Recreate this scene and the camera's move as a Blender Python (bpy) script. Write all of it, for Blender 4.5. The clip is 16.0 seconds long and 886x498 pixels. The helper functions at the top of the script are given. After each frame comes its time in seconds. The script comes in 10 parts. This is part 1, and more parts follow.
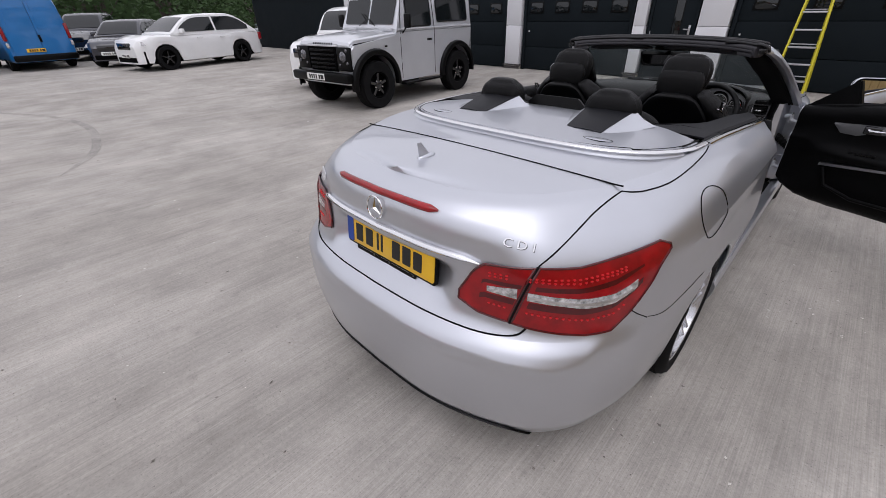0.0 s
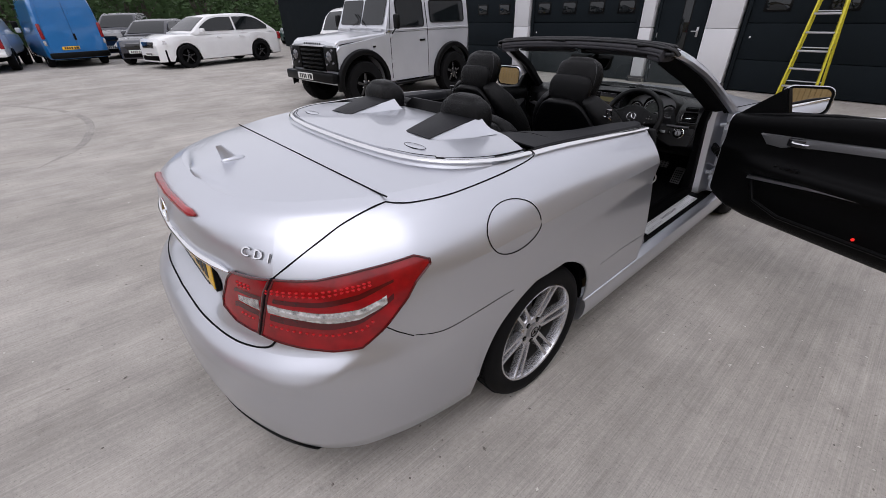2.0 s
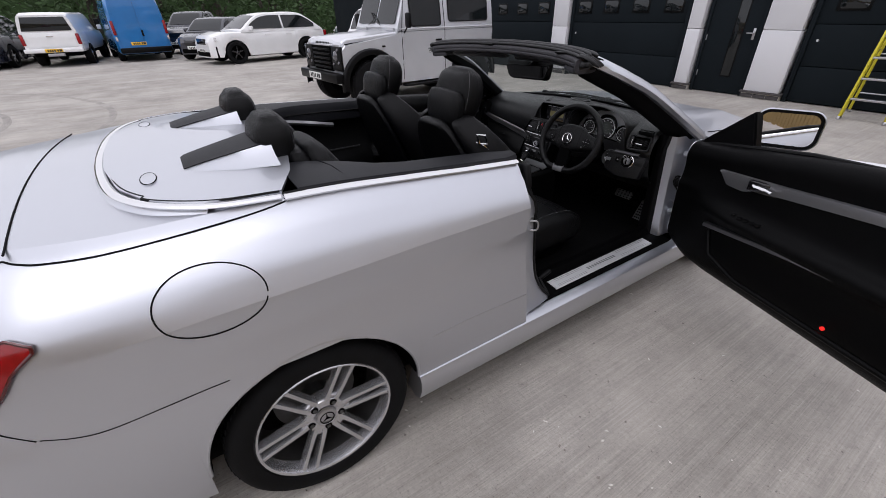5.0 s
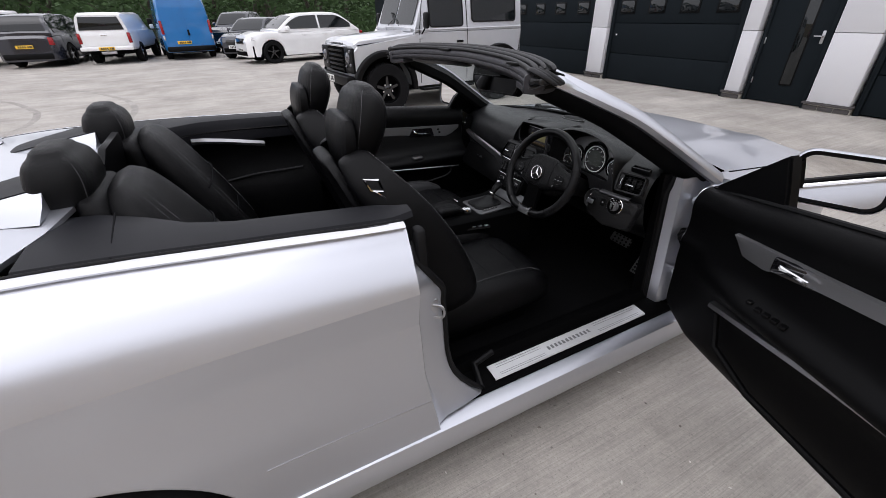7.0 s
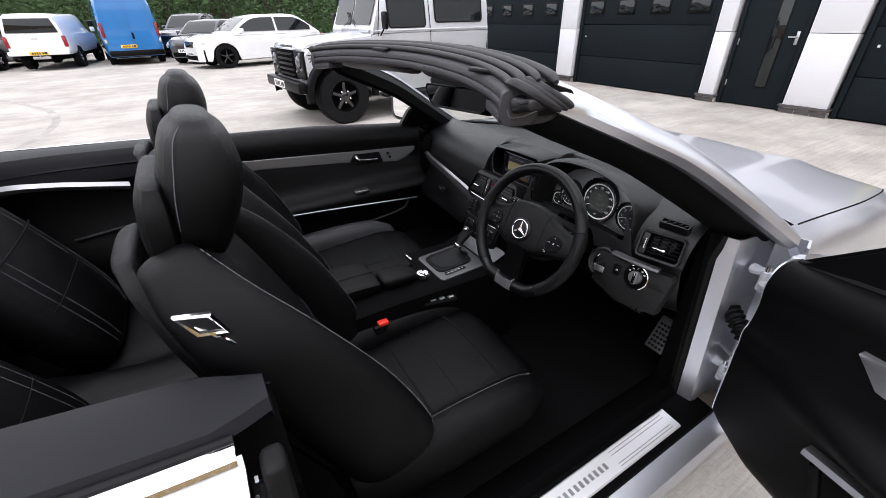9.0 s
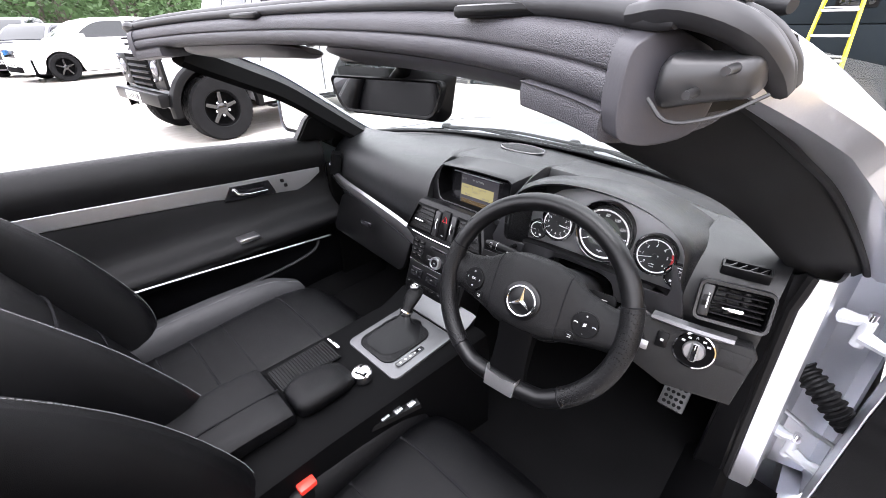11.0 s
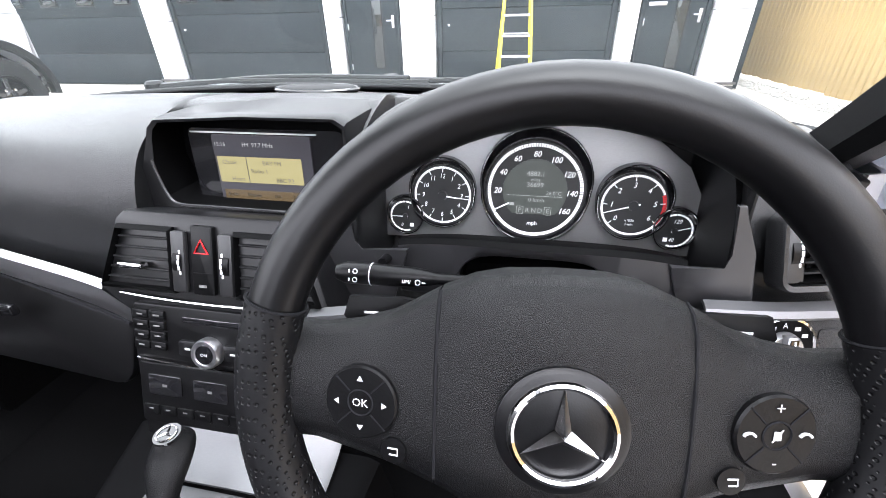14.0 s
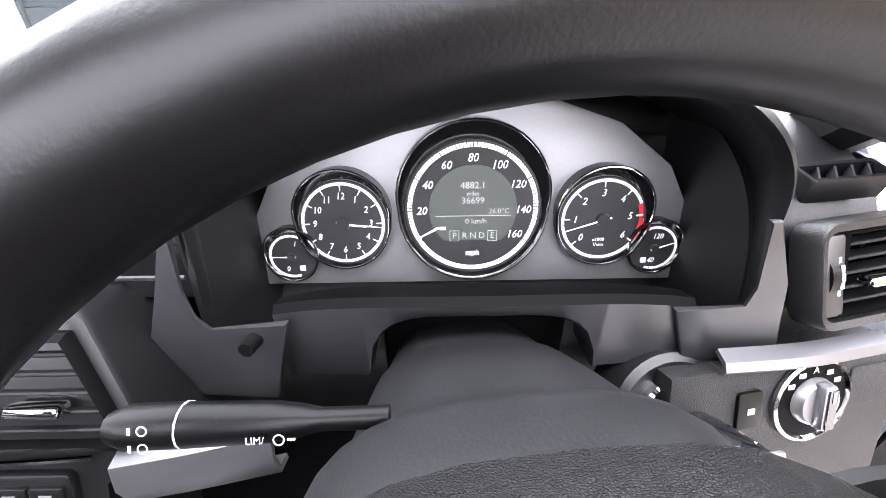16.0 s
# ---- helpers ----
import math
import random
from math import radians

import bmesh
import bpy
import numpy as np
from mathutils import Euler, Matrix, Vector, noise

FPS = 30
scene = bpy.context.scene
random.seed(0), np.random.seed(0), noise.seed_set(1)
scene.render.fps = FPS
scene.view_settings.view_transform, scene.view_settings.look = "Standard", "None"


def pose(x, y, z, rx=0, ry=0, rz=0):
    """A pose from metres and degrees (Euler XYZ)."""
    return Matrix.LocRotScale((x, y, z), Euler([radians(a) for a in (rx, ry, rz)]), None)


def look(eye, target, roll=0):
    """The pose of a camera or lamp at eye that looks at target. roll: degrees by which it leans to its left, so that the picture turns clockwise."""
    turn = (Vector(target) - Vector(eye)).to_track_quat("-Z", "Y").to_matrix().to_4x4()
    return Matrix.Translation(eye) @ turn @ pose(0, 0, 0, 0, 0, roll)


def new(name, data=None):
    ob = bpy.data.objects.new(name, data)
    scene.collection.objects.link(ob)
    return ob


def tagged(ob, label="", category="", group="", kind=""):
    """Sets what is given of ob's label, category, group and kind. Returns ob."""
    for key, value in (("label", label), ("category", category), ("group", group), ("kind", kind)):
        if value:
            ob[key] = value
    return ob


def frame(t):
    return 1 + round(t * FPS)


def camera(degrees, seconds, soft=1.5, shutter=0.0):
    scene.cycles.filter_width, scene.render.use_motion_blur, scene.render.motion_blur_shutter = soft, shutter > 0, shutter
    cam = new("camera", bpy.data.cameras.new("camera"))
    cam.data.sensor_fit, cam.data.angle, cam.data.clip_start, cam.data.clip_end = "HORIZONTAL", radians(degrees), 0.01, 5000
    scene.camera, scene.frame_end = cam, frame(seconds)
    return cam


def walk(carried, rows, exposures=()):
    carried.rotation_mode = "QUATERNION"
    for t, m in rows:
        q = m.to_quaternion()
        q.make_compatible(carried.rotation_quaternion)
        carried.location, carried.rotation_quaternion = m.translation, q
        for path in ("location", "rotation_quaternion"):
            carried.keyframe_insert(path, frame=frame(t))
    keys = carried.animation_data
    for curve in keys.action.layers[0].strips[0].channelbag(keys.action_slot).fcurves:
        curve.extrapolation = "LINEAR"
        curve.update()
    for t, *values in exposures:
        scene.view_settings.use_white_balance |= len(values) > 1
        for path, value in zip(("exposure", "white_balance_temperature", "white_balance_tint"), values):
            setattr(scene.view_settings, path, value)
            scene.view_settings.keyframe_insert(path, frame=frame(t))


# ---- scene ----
cam = camera(95.3, 16.0, soft=0.5)
PATH = [
    (0, (1.109, -1.852, 1.572), (-0.098, -0.624, 0.554), -1.4),
    (0.5, (1.241, -1.738, 1.552), (0.043, -0.505, 0.53), -1.4),
    (1, (1.373, -1.542, 1.569), (0.144, -0.338, 0.549), -1.5),
    (1.5, (1.509, -1.357, 1.546), (0.257, -0.174, 0.531), -1.4),
    (2, (1.653, -1.197, 1.555), (0.354, -0.063, 0.542), -1.3),
    (2.5, (1.736, -1.038, 1.548), (0.419, 0.071, 0.53), -1.3),
    (3, (1.777, -0.839, 1.554), (0.427, 0.231, 0.539), -1.4),
    (3.5, (1.804, -0.654, 1.541), (0.436, 0.396, 0.528), -1.4),
    (4, (1.846, -0.473, 1.524), (0.442, 0.528, 0.511), -1.3),
    (4.5, (1.898, -0.308, 1.529), (0.458, 0.645, 0.521), -1.4),
    (5, (1.892, -0.15, 1.531), (0.441, 0.784, 0.519), -1.2),
    (7.5, (1.564, 0.682, 1.502), (0.012, 1.444, 0.497), -1.2),
    (8, (1.421, 0.776, 1.493), (-0.109, 1.581, 0.489), -0.9),
    (8.5, (1.293, 0.861, 1.474), (-0.211, 1.717, 0.473), -1.0),
    (11, (0.689, 1.158, 1.35), (-0.544, 2.391, 0.371), -1.0),
    (11.5, (0.619, 1.203, 1.314), (-0.397, 2.619, 0.332), -1.0),
    (12, (0.546, 1.265, 1.261), (-0.313, 2.784, 0.284), -0.8),
    (12.5, (0.463, 1.356, 1.206), (-0.309, 2.915, 0.221), -1.0),
    (13, (0.402, 1.428, 1.161), (-0.318, 3.013, 0.176), -1.0),
    (13.5, (0.362, 1.484, 1.128), (-0.169, 3.138, 0.136), -1.2),
    (14, (0.336, 1.529, 1.1), (-0.003, 3.233, 0.11), -1.2),
    (14.5, (0.32, 1.559, 1.093), (0.067, 3.277, 0.101), -1.2),
    (15, (0.307, 1.605, 1.089), (0.177, 3.328, 0.083), -1.0),
    (15.5, (0.316, 1.639, 1.07), (0.276, 3.365, 0.062), -1.0),
    (16, (0.328, 1.689, 1.06), (0.339, 3.421, 0.06), -0.7),
]
EXPOSURES = [(0, 0.14, 6150, 16), (5, 0.28, 6150, 16), (8, 0.78, 6200, 14), (8.7, 1.05, 6200, 14), (11, 3.05, 6200, 16), (12.5, 3.1, 6150, 13), (14.5, 3.55, 6100, 15), (16, 4.15, 6150, 19)]
walk(cam, [(t, look(eye, target, roll)) for t, eye, target, roll in PATH], EXPOSURES)

# ---- light: a bright overcast afternoon ----
world = bpy.data.worlds.new("overcast_sky")
scene.world = world
world.use_nodes = True
wn, wl = world.node_tree.nodes, world.node_tree.links
sky = wn.new("ShaderNodeTexSky")
sky.sky_type = "NISHITA"
sky.sun_disc = False
sky.sun_elevation = radians(64)
sky.sun_rotation = radians(150)
sky.dust_density = 2.0
sky.air_density = 1.0
sky.ozone_density = 0.6
veil = wn.new("ShaderNodeHueSaturation")
veil.inputs["Saturation"].default_value = 0.22
wl.new(sky.outputs[0], veil.inputs["Color"])
# a nearly even layer of cloud over the clear sky
cloud = wn.new("ShaderNodeMix")
cloud.data_type, cloud.blend_type = "RGBA", "MIX"
cloud.inputs["Factor"].default_value = 0.72
cloud.inputs["B"].default_value = (6.4, 6.3, 6.25, 1)
wl.new(veil.outputs[0], cloud.inputs["A"])
sky_dir, sky_z = wn.new("ShaderNodeTexCoord"), wn.new("ShaderNodeSeparateXYZ")
wl.new(sky_dir.outputs["Generated"], sky_z.inputs[0])
dome = wn.new("ShaderNodeMapRange")
for socket, value in ((1, 0.0), (2, 1.0), (3, 0.92), (4, 1.12)):
    dome.inputs[socket].default_value = value
wl.new(sky_z.outputs["Z"], dome.inputs[0])
shaded = wn.new("ShaderNodeMix")
shaded.data_type, shaded.blend_type = "RGBA", "MULTIPLY"
shaded.inputs["Factor"].default_value = 1
wl.new(cloud.outputs["Result"], shaded.inputs["A"])
wl.new(dome.outputs[0], shaded.inputs["B"])
wl.new(shaded.outputs["Result"], wn["Background"].inputs[0])
wn["Background"].inputs[1].default_value = 0.15
sun = new("sun", bpy.data.lights.new("sun", "SUN"))
sun.data.energy = 0.55
sun.data.angle = radians(48)
sun.data.color = (1.0, 0.975, 0.95)
sun.matrix_world = look((6.3, -10.9, 25.8), (0, 0, 0))


# ---- helpers for building ----
def B():
    return bmesh.new()


def part(name, bm, mat, parent=None, label="", m=None, angle=38, category="", group="", kind=""):
    """Links a bmesh as one mesh object, under a parent if one is given."""
    bm.normal_update()
    lim = radians(angle)
    for f in bm.faces:
        f.smooth = True
    for e in bm.edges:
        e.smooth = len(e.link_faces) == 2 and e.calc_face_angle(0.0) < lim
    me = bpy.data.meshes.new(name)
    bm.to_mesh(me)
    bm.free()
    me.materials.append(mat)
    ob = new(name, me)
    if parent is not None:
        ob.parent = parent
    if m is not None:
        ob.matrix_basis = m
    return tagged(ob, label, category, group, kind)


def thing(name, label, category, group="", m=None, kind=""):
    ob = new(name)
    ob.empty_display_size = 0.1
    if m is not None:
        ob.matrix_basis = m
    return tagged(ob, label, category, group, kind)


def box(bm, c, s, bev=0.0, m=None, seg=2):
    """A box with centre c and size s, its edges rounded by bev."""
    t = Matrix.Translation(c) @ Matrix.Diagonal((*s, 1))
    if m is not None:
        t = m @ t
    geo = bmesh.ops.create_cube(bm, size=1, matrix=t)["verts"]
    if bev > 0:
        edges = list({e for v in geo for e in v.link_edges})
        bmesh.ops.bevel(bm, geom=edges, offset=bev, segments=seg, affect="EDGES", profile=0.5)
    return bm


def frame_of(d, up=None):
    d = Vector(d).normalized()
    up = Vector(up) if up is not None else (Vector((0, 0, 1)) if abs(d.z) < 0.9 else Vector((0, 1, 0)))
    a = d.cross(up).normalized()
    return a, a.cross(d).normalized()


def tube(bm, pts, r, seg=8, closed=False, flat=1.0, up=None):
    """A round bar along points; r may be a list. flat squeezes it along its second axis."""
    pts = [Vector(p) for p in pts]
    n = len(pts)
    rs = r if isinstance(r, (list, tuple)) else [r] * n
    rings = []
    a0 = None
    for i, p in enumerate(pts):
        if closed:
            d = pts[(i + 1) % n] - pts[i - 1]
        else:
            d = pts[min(i + 1, n - 1)] - pts[max(i - 1, 0)]
        if a0 is None or up is not None:
            a, b = frame_of(d, up)
        else:
            d = d.normalized()
            a = (a0 - d * a0.dot(d)).normalized()
            b = a.cross(d).normalized()
        a0 = a
        rings.append([bm.verts.new(p + a * math.cos(2 * math.pi * k / seg) * rs[i] + b * math.sin(2 * math.pi * k / seg) * rs[i] * flat) for k in range(seg)])
    for i in range(n if closed else n - 1):
        u, v = rings[i], rings[(i + 1) % n]
        for k in range(seg):
            bm.faces.new((u[k], u[(k + 1) % seg], v[(k + 1) % seg], v[k]))
    if not closed:
        bm.faces.new(rings[0][::-1])
        bm.faces.new(rings[-1])
    return bm


def cyl(bm, p0, p1, r0, r1=None, seg=24):
    p0, p1 = Vector(p0), Vector(p1)
    a, b = frame_of(p1 - p0)
    r1 = r0 if r1 is None else r1
    ring = lambda p, r: [bm.verts.new(p + a * math.cos(2 * math.pi * k / seg) * r + b * math.sin(2 * math.pi * k / seg) * r) for k in range(seg)]
    u, v = ring(p0, r0), ring(p1, r1)
    for k in range(seg):
        bm.faces.new((u[k], u[(k + 1) % seg], v[(k + 1) % seg], v[k]))
    bm.faces.new(u[::-1])
    bm.faces.new(v)
    return bm


def revolve(bm, prof, m, seg=32, closed=False):
    """Turns a profile of (radius, height) round the z axis of m."""
    rings = []
    for r, h in prof:
        rings.append([bm.verts.new(m @ Vector((r * math.cos(2 * math.pi * k / seg), r * math.sin(2 * math.pi * k / seg), h))) for k in range(seg)])
    count = len(rings) if closed else len(rings) - 1
    for i in range(count):
        u, v = rings[i], rings[(i + 1) % len(rings)]
        for k in range(seg):
            bm.faces.new((u[k], u[(k + 1) % seg], v[(k + 1) % seg], v[k]))
    if not closed:
        if prof[0][0] > 1e-5:
            bm.faces.new(rings[0][::-1])
        if prof[-1][0] > 1e-5:
            bm.faces.new(rings[-1])
    bmesh.ops.remove_doubles(bm, verts=bm.verts[:], dist=1e-6)
    return bm


def loft(bm, rows, around=False):
    """A skin over rows of points; around joins the end of each row to its start."""
    vs = [[bm.verts.new(p) for p in row] for row in rows]
    for a, b in zip(vs, vs[1:]):
        n = len(a)
        for k in range(n if around else n - 1):
            q = (a[k], a[(k + 1) % n], b[(k + 1) % n], b[k])
            bm.faces.new(q)
    return vs


def cap(bm, ring, flip=False):
    bm.faces.new(ring[::-1] if flip else ring)


def solid(bm, t):
    """Gives a skin the thickness t, inwards."""
    bmesh.ops.recalc_face_normals(bm, faces=bm.faces[:])
    bmesh.ops.solidify(bm, geom=bm.faces[:], thickness=t)
    return bm


def prism(bm, poly, m, depth, bev=0.0, seg=2):
    """A plate: the outline poly in the x, y plane of m, raised by depth along its z, with rounded edges."""
    a = [bm.verts.new(m @ Vector((x, y, 0))) for x, y in poly]
    b = [bm.verts.new(m @ Vector((x, y, depth))) for x, y in poly]
    n = len(poly)
    fs = [bm.faces.new(a[::-1]), bm.faces.new(b)]
    for k in range(n):
        fs.append(bm.faces.new((a[k], a[(k + 1) % n], b[(k + 1) % n], b[k])))
    if bev > 0:
        top = fs[1].edges[:]
        bmesh.ops.bevel(bm, geom=top, offset=bev, segments=seg, affect="EDGES", profile=0.5, clamp_overlap=True)
    return bm


def curve(pts, n, closed=False):
    """n points on a smooth line through pts (Catmull-Rom)."""
    p = [np.array(q, float) for q in pts]
    k = len(p)
    out = []
    for i in range(n):
        u = i / (n if closed else n - 1) * (k if closed else k - 1)
        j = min(int(u), k - 1 if closed else k - 2)
        f = u - j
        g = lambda q: p[q % k] if closed else (p[q] if 0 <= q < k else (2 * p[0] - p[1] if q < 0 else 2 * p[-1] - p[-2]))
        a, b, c, d = g(j - 1), g(j), g(j + 1), g(j + 2)
        out.append(Vector(0.5 * (2 * b + (c - a) * f + (2 * a - 5 * b + 4 * c - d) * f * f + (3 * b - a - 3 * c + d) * f ** 3)))
    return out


def rounded(w, h, r, n=5):
    """The outline of a rectangle w by h with corners rounded by r, about its centre."""
    out = []
    for cx, cy, a in ((w / 2 - r, h / 2 - r, 0), (-w / 2 + r, h / 2 - r, 90), (-w / 2 + r, -h / 2 + r, 180), (w / 2 - r, -h / 2 + r, 270)):
        for k in range(n):
            t = radians(a + 90 * k / (n - 1))
            out.append((cx + r * math.cos(t), cy + r * math.sin(t)))
    return out


def plane_at(o, x, y):
    """The pose with its origin at o and its x and y axes along the given ways."""
    x = Vector(x).normalized()
    z = x.cross(Vector(y)).normalized()
    y = z.cross(x)
    return Matrix(((x.x, y.x, z.x, o[0]), (x.y, y.y, z.y, o[1]), (x.z, y.z, z.z, o[2]), (0, 0, 0, 1)))


def mix(a, b, t):
    return tuple(u + (v - u) * t for u, v in zip(a, b))


WORDS = {}


def words(texts):
    """Meshes of short texts, one unit high, made in one go."""
    made = []
    for s in texts:
        cu = bpy.data.curves.new("word", "FONT")
        cu.body, cu.size, cu.align_x, cu.align_y, cu.resolution_u = s, 1.0, "CENTER", "CENTER", 2
        made.append((s, new("word", cu)))
    deps = bpy.context.evaluated_depsgraph_get()
    for s, ob in made:
        me = ob.evaluated_get(deps).to_mesh()
        WORDS[s] = ([tuple(v.co) for v in me.vertices], [tuple(p.vertices) for p in me.polygons])
    for s, ob in made:
        cu = ob.data
        bpy.data.objects.remove(ob)
        bpy.data.curves.remove(cu)


def write(bm, s, m, size, narrow=1.0, slant=0.0):
    """Lays the text s flat on the x, y plane of m."""
    vs, fs = WORDS[s]
    made = [bm.verts.new(m @ Vector(((x * narrow + y * slant) * size, y * size, 0))) for x, y, z in vs]
    for f in fs:
        try:
            bm.faces.new([made[k] for k in f])
        except ValueError:
            pass
    return bm


# ---- materials ----
def mat(name, color, rough=0.5, metal=0.0, coat=0.0, spec=0.5, var=0.0, vscale=3.0, grain=0.0, gscale=60.0, bump=0.0, bscale=200.0, bdist=0.001, kind="noise", rvar=0.0, stretch=None):
    """A surface: base colour with broad variation and fine grain, roughness variation, and a fine bump."""
    m = bpy.data.materials.new(name)
    m.use_nodes = True
    n, l = m.node_tree.nodes, m.node_tree.links
    p = n["Principled BSDF"]
    p.inputs["Base Color"].default_value = (*color, 1)
    p.inputs["Roughness"].default_value = rough
    p.inputs["Metallic"].default_value = metal
    p.inputs["Coat Weight"].default_value = coat
    p.inputs["Coat Roughness"].default_value = 0.04
    p.inputs["Specular IOR Level"].default_value = spec
    tc = n.new("ShaderNodeTexCoord")
    at = tc.outputs["Object"]
    if stretch:
        mp = n.new("ShaderNodeMapping")
        mp.inputs["Scale"].default_value = stretch
        l.new(at, mp.inputs[0])
        at = mp.outputs[0]
    if var or grain:
        col = None
        for amount, scale, detail in ((var, vscale, 4), (grain, gscale, 6)):
            if not amount:
                continue
            t = n.new("ShaderNodeTexNoise")
            t.inputs["Scale"].default_value, t.inputs["Detail"].default_value, t.inputs["Roughness"].default_value = scale, detail, 0.6
            l.new(at, t.inputs["Vector"])
            r = n.new("ShaderNodeMapRange")
            r.inputs[1].default_value, r.inputs[2].default_value = 0.3, 0.7
            r.inputs[3].default_value, r.inputs[4].default_value = 1 - amount, 1 + amount
            l.new(t.outputs[0], r.inputs[0])
            x = n.new("ShaderNodeMix")
            x.data_type, x.blend_type = "RGBA", "MULTIPLY"
            x.inputs["Factor"].default_value = 1
            if col is None:
                x.inputs["A"].default_value = (*color, 1)
            else:
                l.new(col, x.inputs["A"])
            l.new(r.outputs[0], x.inputs["B"])
            col = x.outputs["Result"]
        l.new(col, p.inputs["Base Color"])
    if rvar:
        t = n.new("ShaderNodeTexNoise")
        t.inputs["Scale"].default_value, t.inputs["Detail"].default_value = vscale * 2, 5
        l.new(at, t.inputs["Vector"])
        r = n.new("ShaderNodeMapRange")
        r.inputs[3].default_value, r.inputs[4].default_value = max(0.02, rough - rvar), min(1, rough + rvar)
        l.new(t.outputs[0], r.inputs[0])
        l.new(r.outputs[0], p.inputs["Roughness"])
    if bump:
        if kind == "cells":
            t = n.new("ShaderNodeTexVoronoi")
            t.feature = "DISTANCE_TO_EDGE"
        elif kind == "dots":
            t = n.new("ShaderNodeTexVoronoi")
            t.inputs["Randomness"].default_value = 0.0
        else:
            t = n.new("ShaderNodeTexNoise")
            t.inputs["Detail"].default_value = 4
        t.inputs["Scale"].default_value = bscale
        l.new(at, t.inputs["Vector"])
        b = n.new("ShaderNodeBump")
        b.inputs["Strength"].default_value, b.inputs["Distance"].default_value = bump, bdist
        out = t.outputs[0] if kind == "noise" else t.outputs["Distance"]
        if kind != "noise":
            c = n.new("ShaderNodeMapRange")
            c.inputs[1].default_value, c.inputs[2].default_value = (0.0, 0.25) if kind == "cells" else (0.18, 0.34)
            l.new(out, c.inputs[0])
            out = c.outputs[0]
        l.new(out, b.inputs["Height"])
        l.new(b.outputs[0], p.inputs["Normal"])
    return m


def glass(name, tint=(1, 1, 1), gloss=0.02, level=1.0, haze=0.0):
    """Thin clear glass: it lets light through and mirrors by its angle; an optional pale film imitates veiling glare.
    """
    m = bpy.data.materials.new(name)
    m.use_nodes = True
    n, l = m.node_tree.nodes, m.node_tree.links
    n.remove(n["Principled BSDF"])
    a, b, x, f = n.new("ShaderNodeBsdfTransparent"), n.new("ShaderNodeBsdfGlossy"), n.new("ShaderNodeMixShader"), n.new("ShaderNodeFresnel")
    a.inputs[0].default_value = (*tint, 1)
    b.inputs["Roughness"].default_value = gloss
    f.inputs[0].default_value = 1.45
    k = n.new("ShaderNodeMath")
    k.operation = "MULTIPLY"
    k.inputs[1].default_value = level
    l.new(f.outputs[0], k.inputs[0])
    l.new(k.outputs[0], x.inputs[0])
    l.new(a.outputs[0], x.inputs[1])
    l.new(b.outputs[0], x.inputs[2])
    if haze:
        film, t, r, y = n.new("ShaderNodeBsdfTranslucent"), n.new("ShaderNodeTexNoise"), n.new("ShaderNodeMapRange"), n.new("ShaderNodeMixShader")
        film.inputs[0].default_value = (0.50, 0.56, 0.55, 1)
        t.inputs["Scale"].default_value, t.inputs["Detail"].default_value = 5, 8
        for socket, value in ((1, 0.3), (2, 0.7), (3, haze * 0.6), (4, haze * 1.4)):
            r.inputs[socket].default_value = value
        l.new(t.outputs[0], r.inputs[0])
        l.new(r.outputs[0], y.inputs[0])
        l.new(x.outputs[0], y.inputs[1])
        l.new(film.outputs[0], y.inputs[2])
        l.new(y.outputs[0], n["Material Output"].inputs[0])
    else:
        l.new(x.outputs[0], n["Material Output"].inputs[0])
    return m


def glow(name, color, strength, base=(0.02, 0.02, 0.02), rough=0.3):
    m = mat(name, base, rough)
    p = m.node_tree.nodes["Principled BSDF"]
    p.inputs["Emission Color"].default_value = (*color, 1)
    p.inputs["Emission Strength"].default_value = strength
    return m


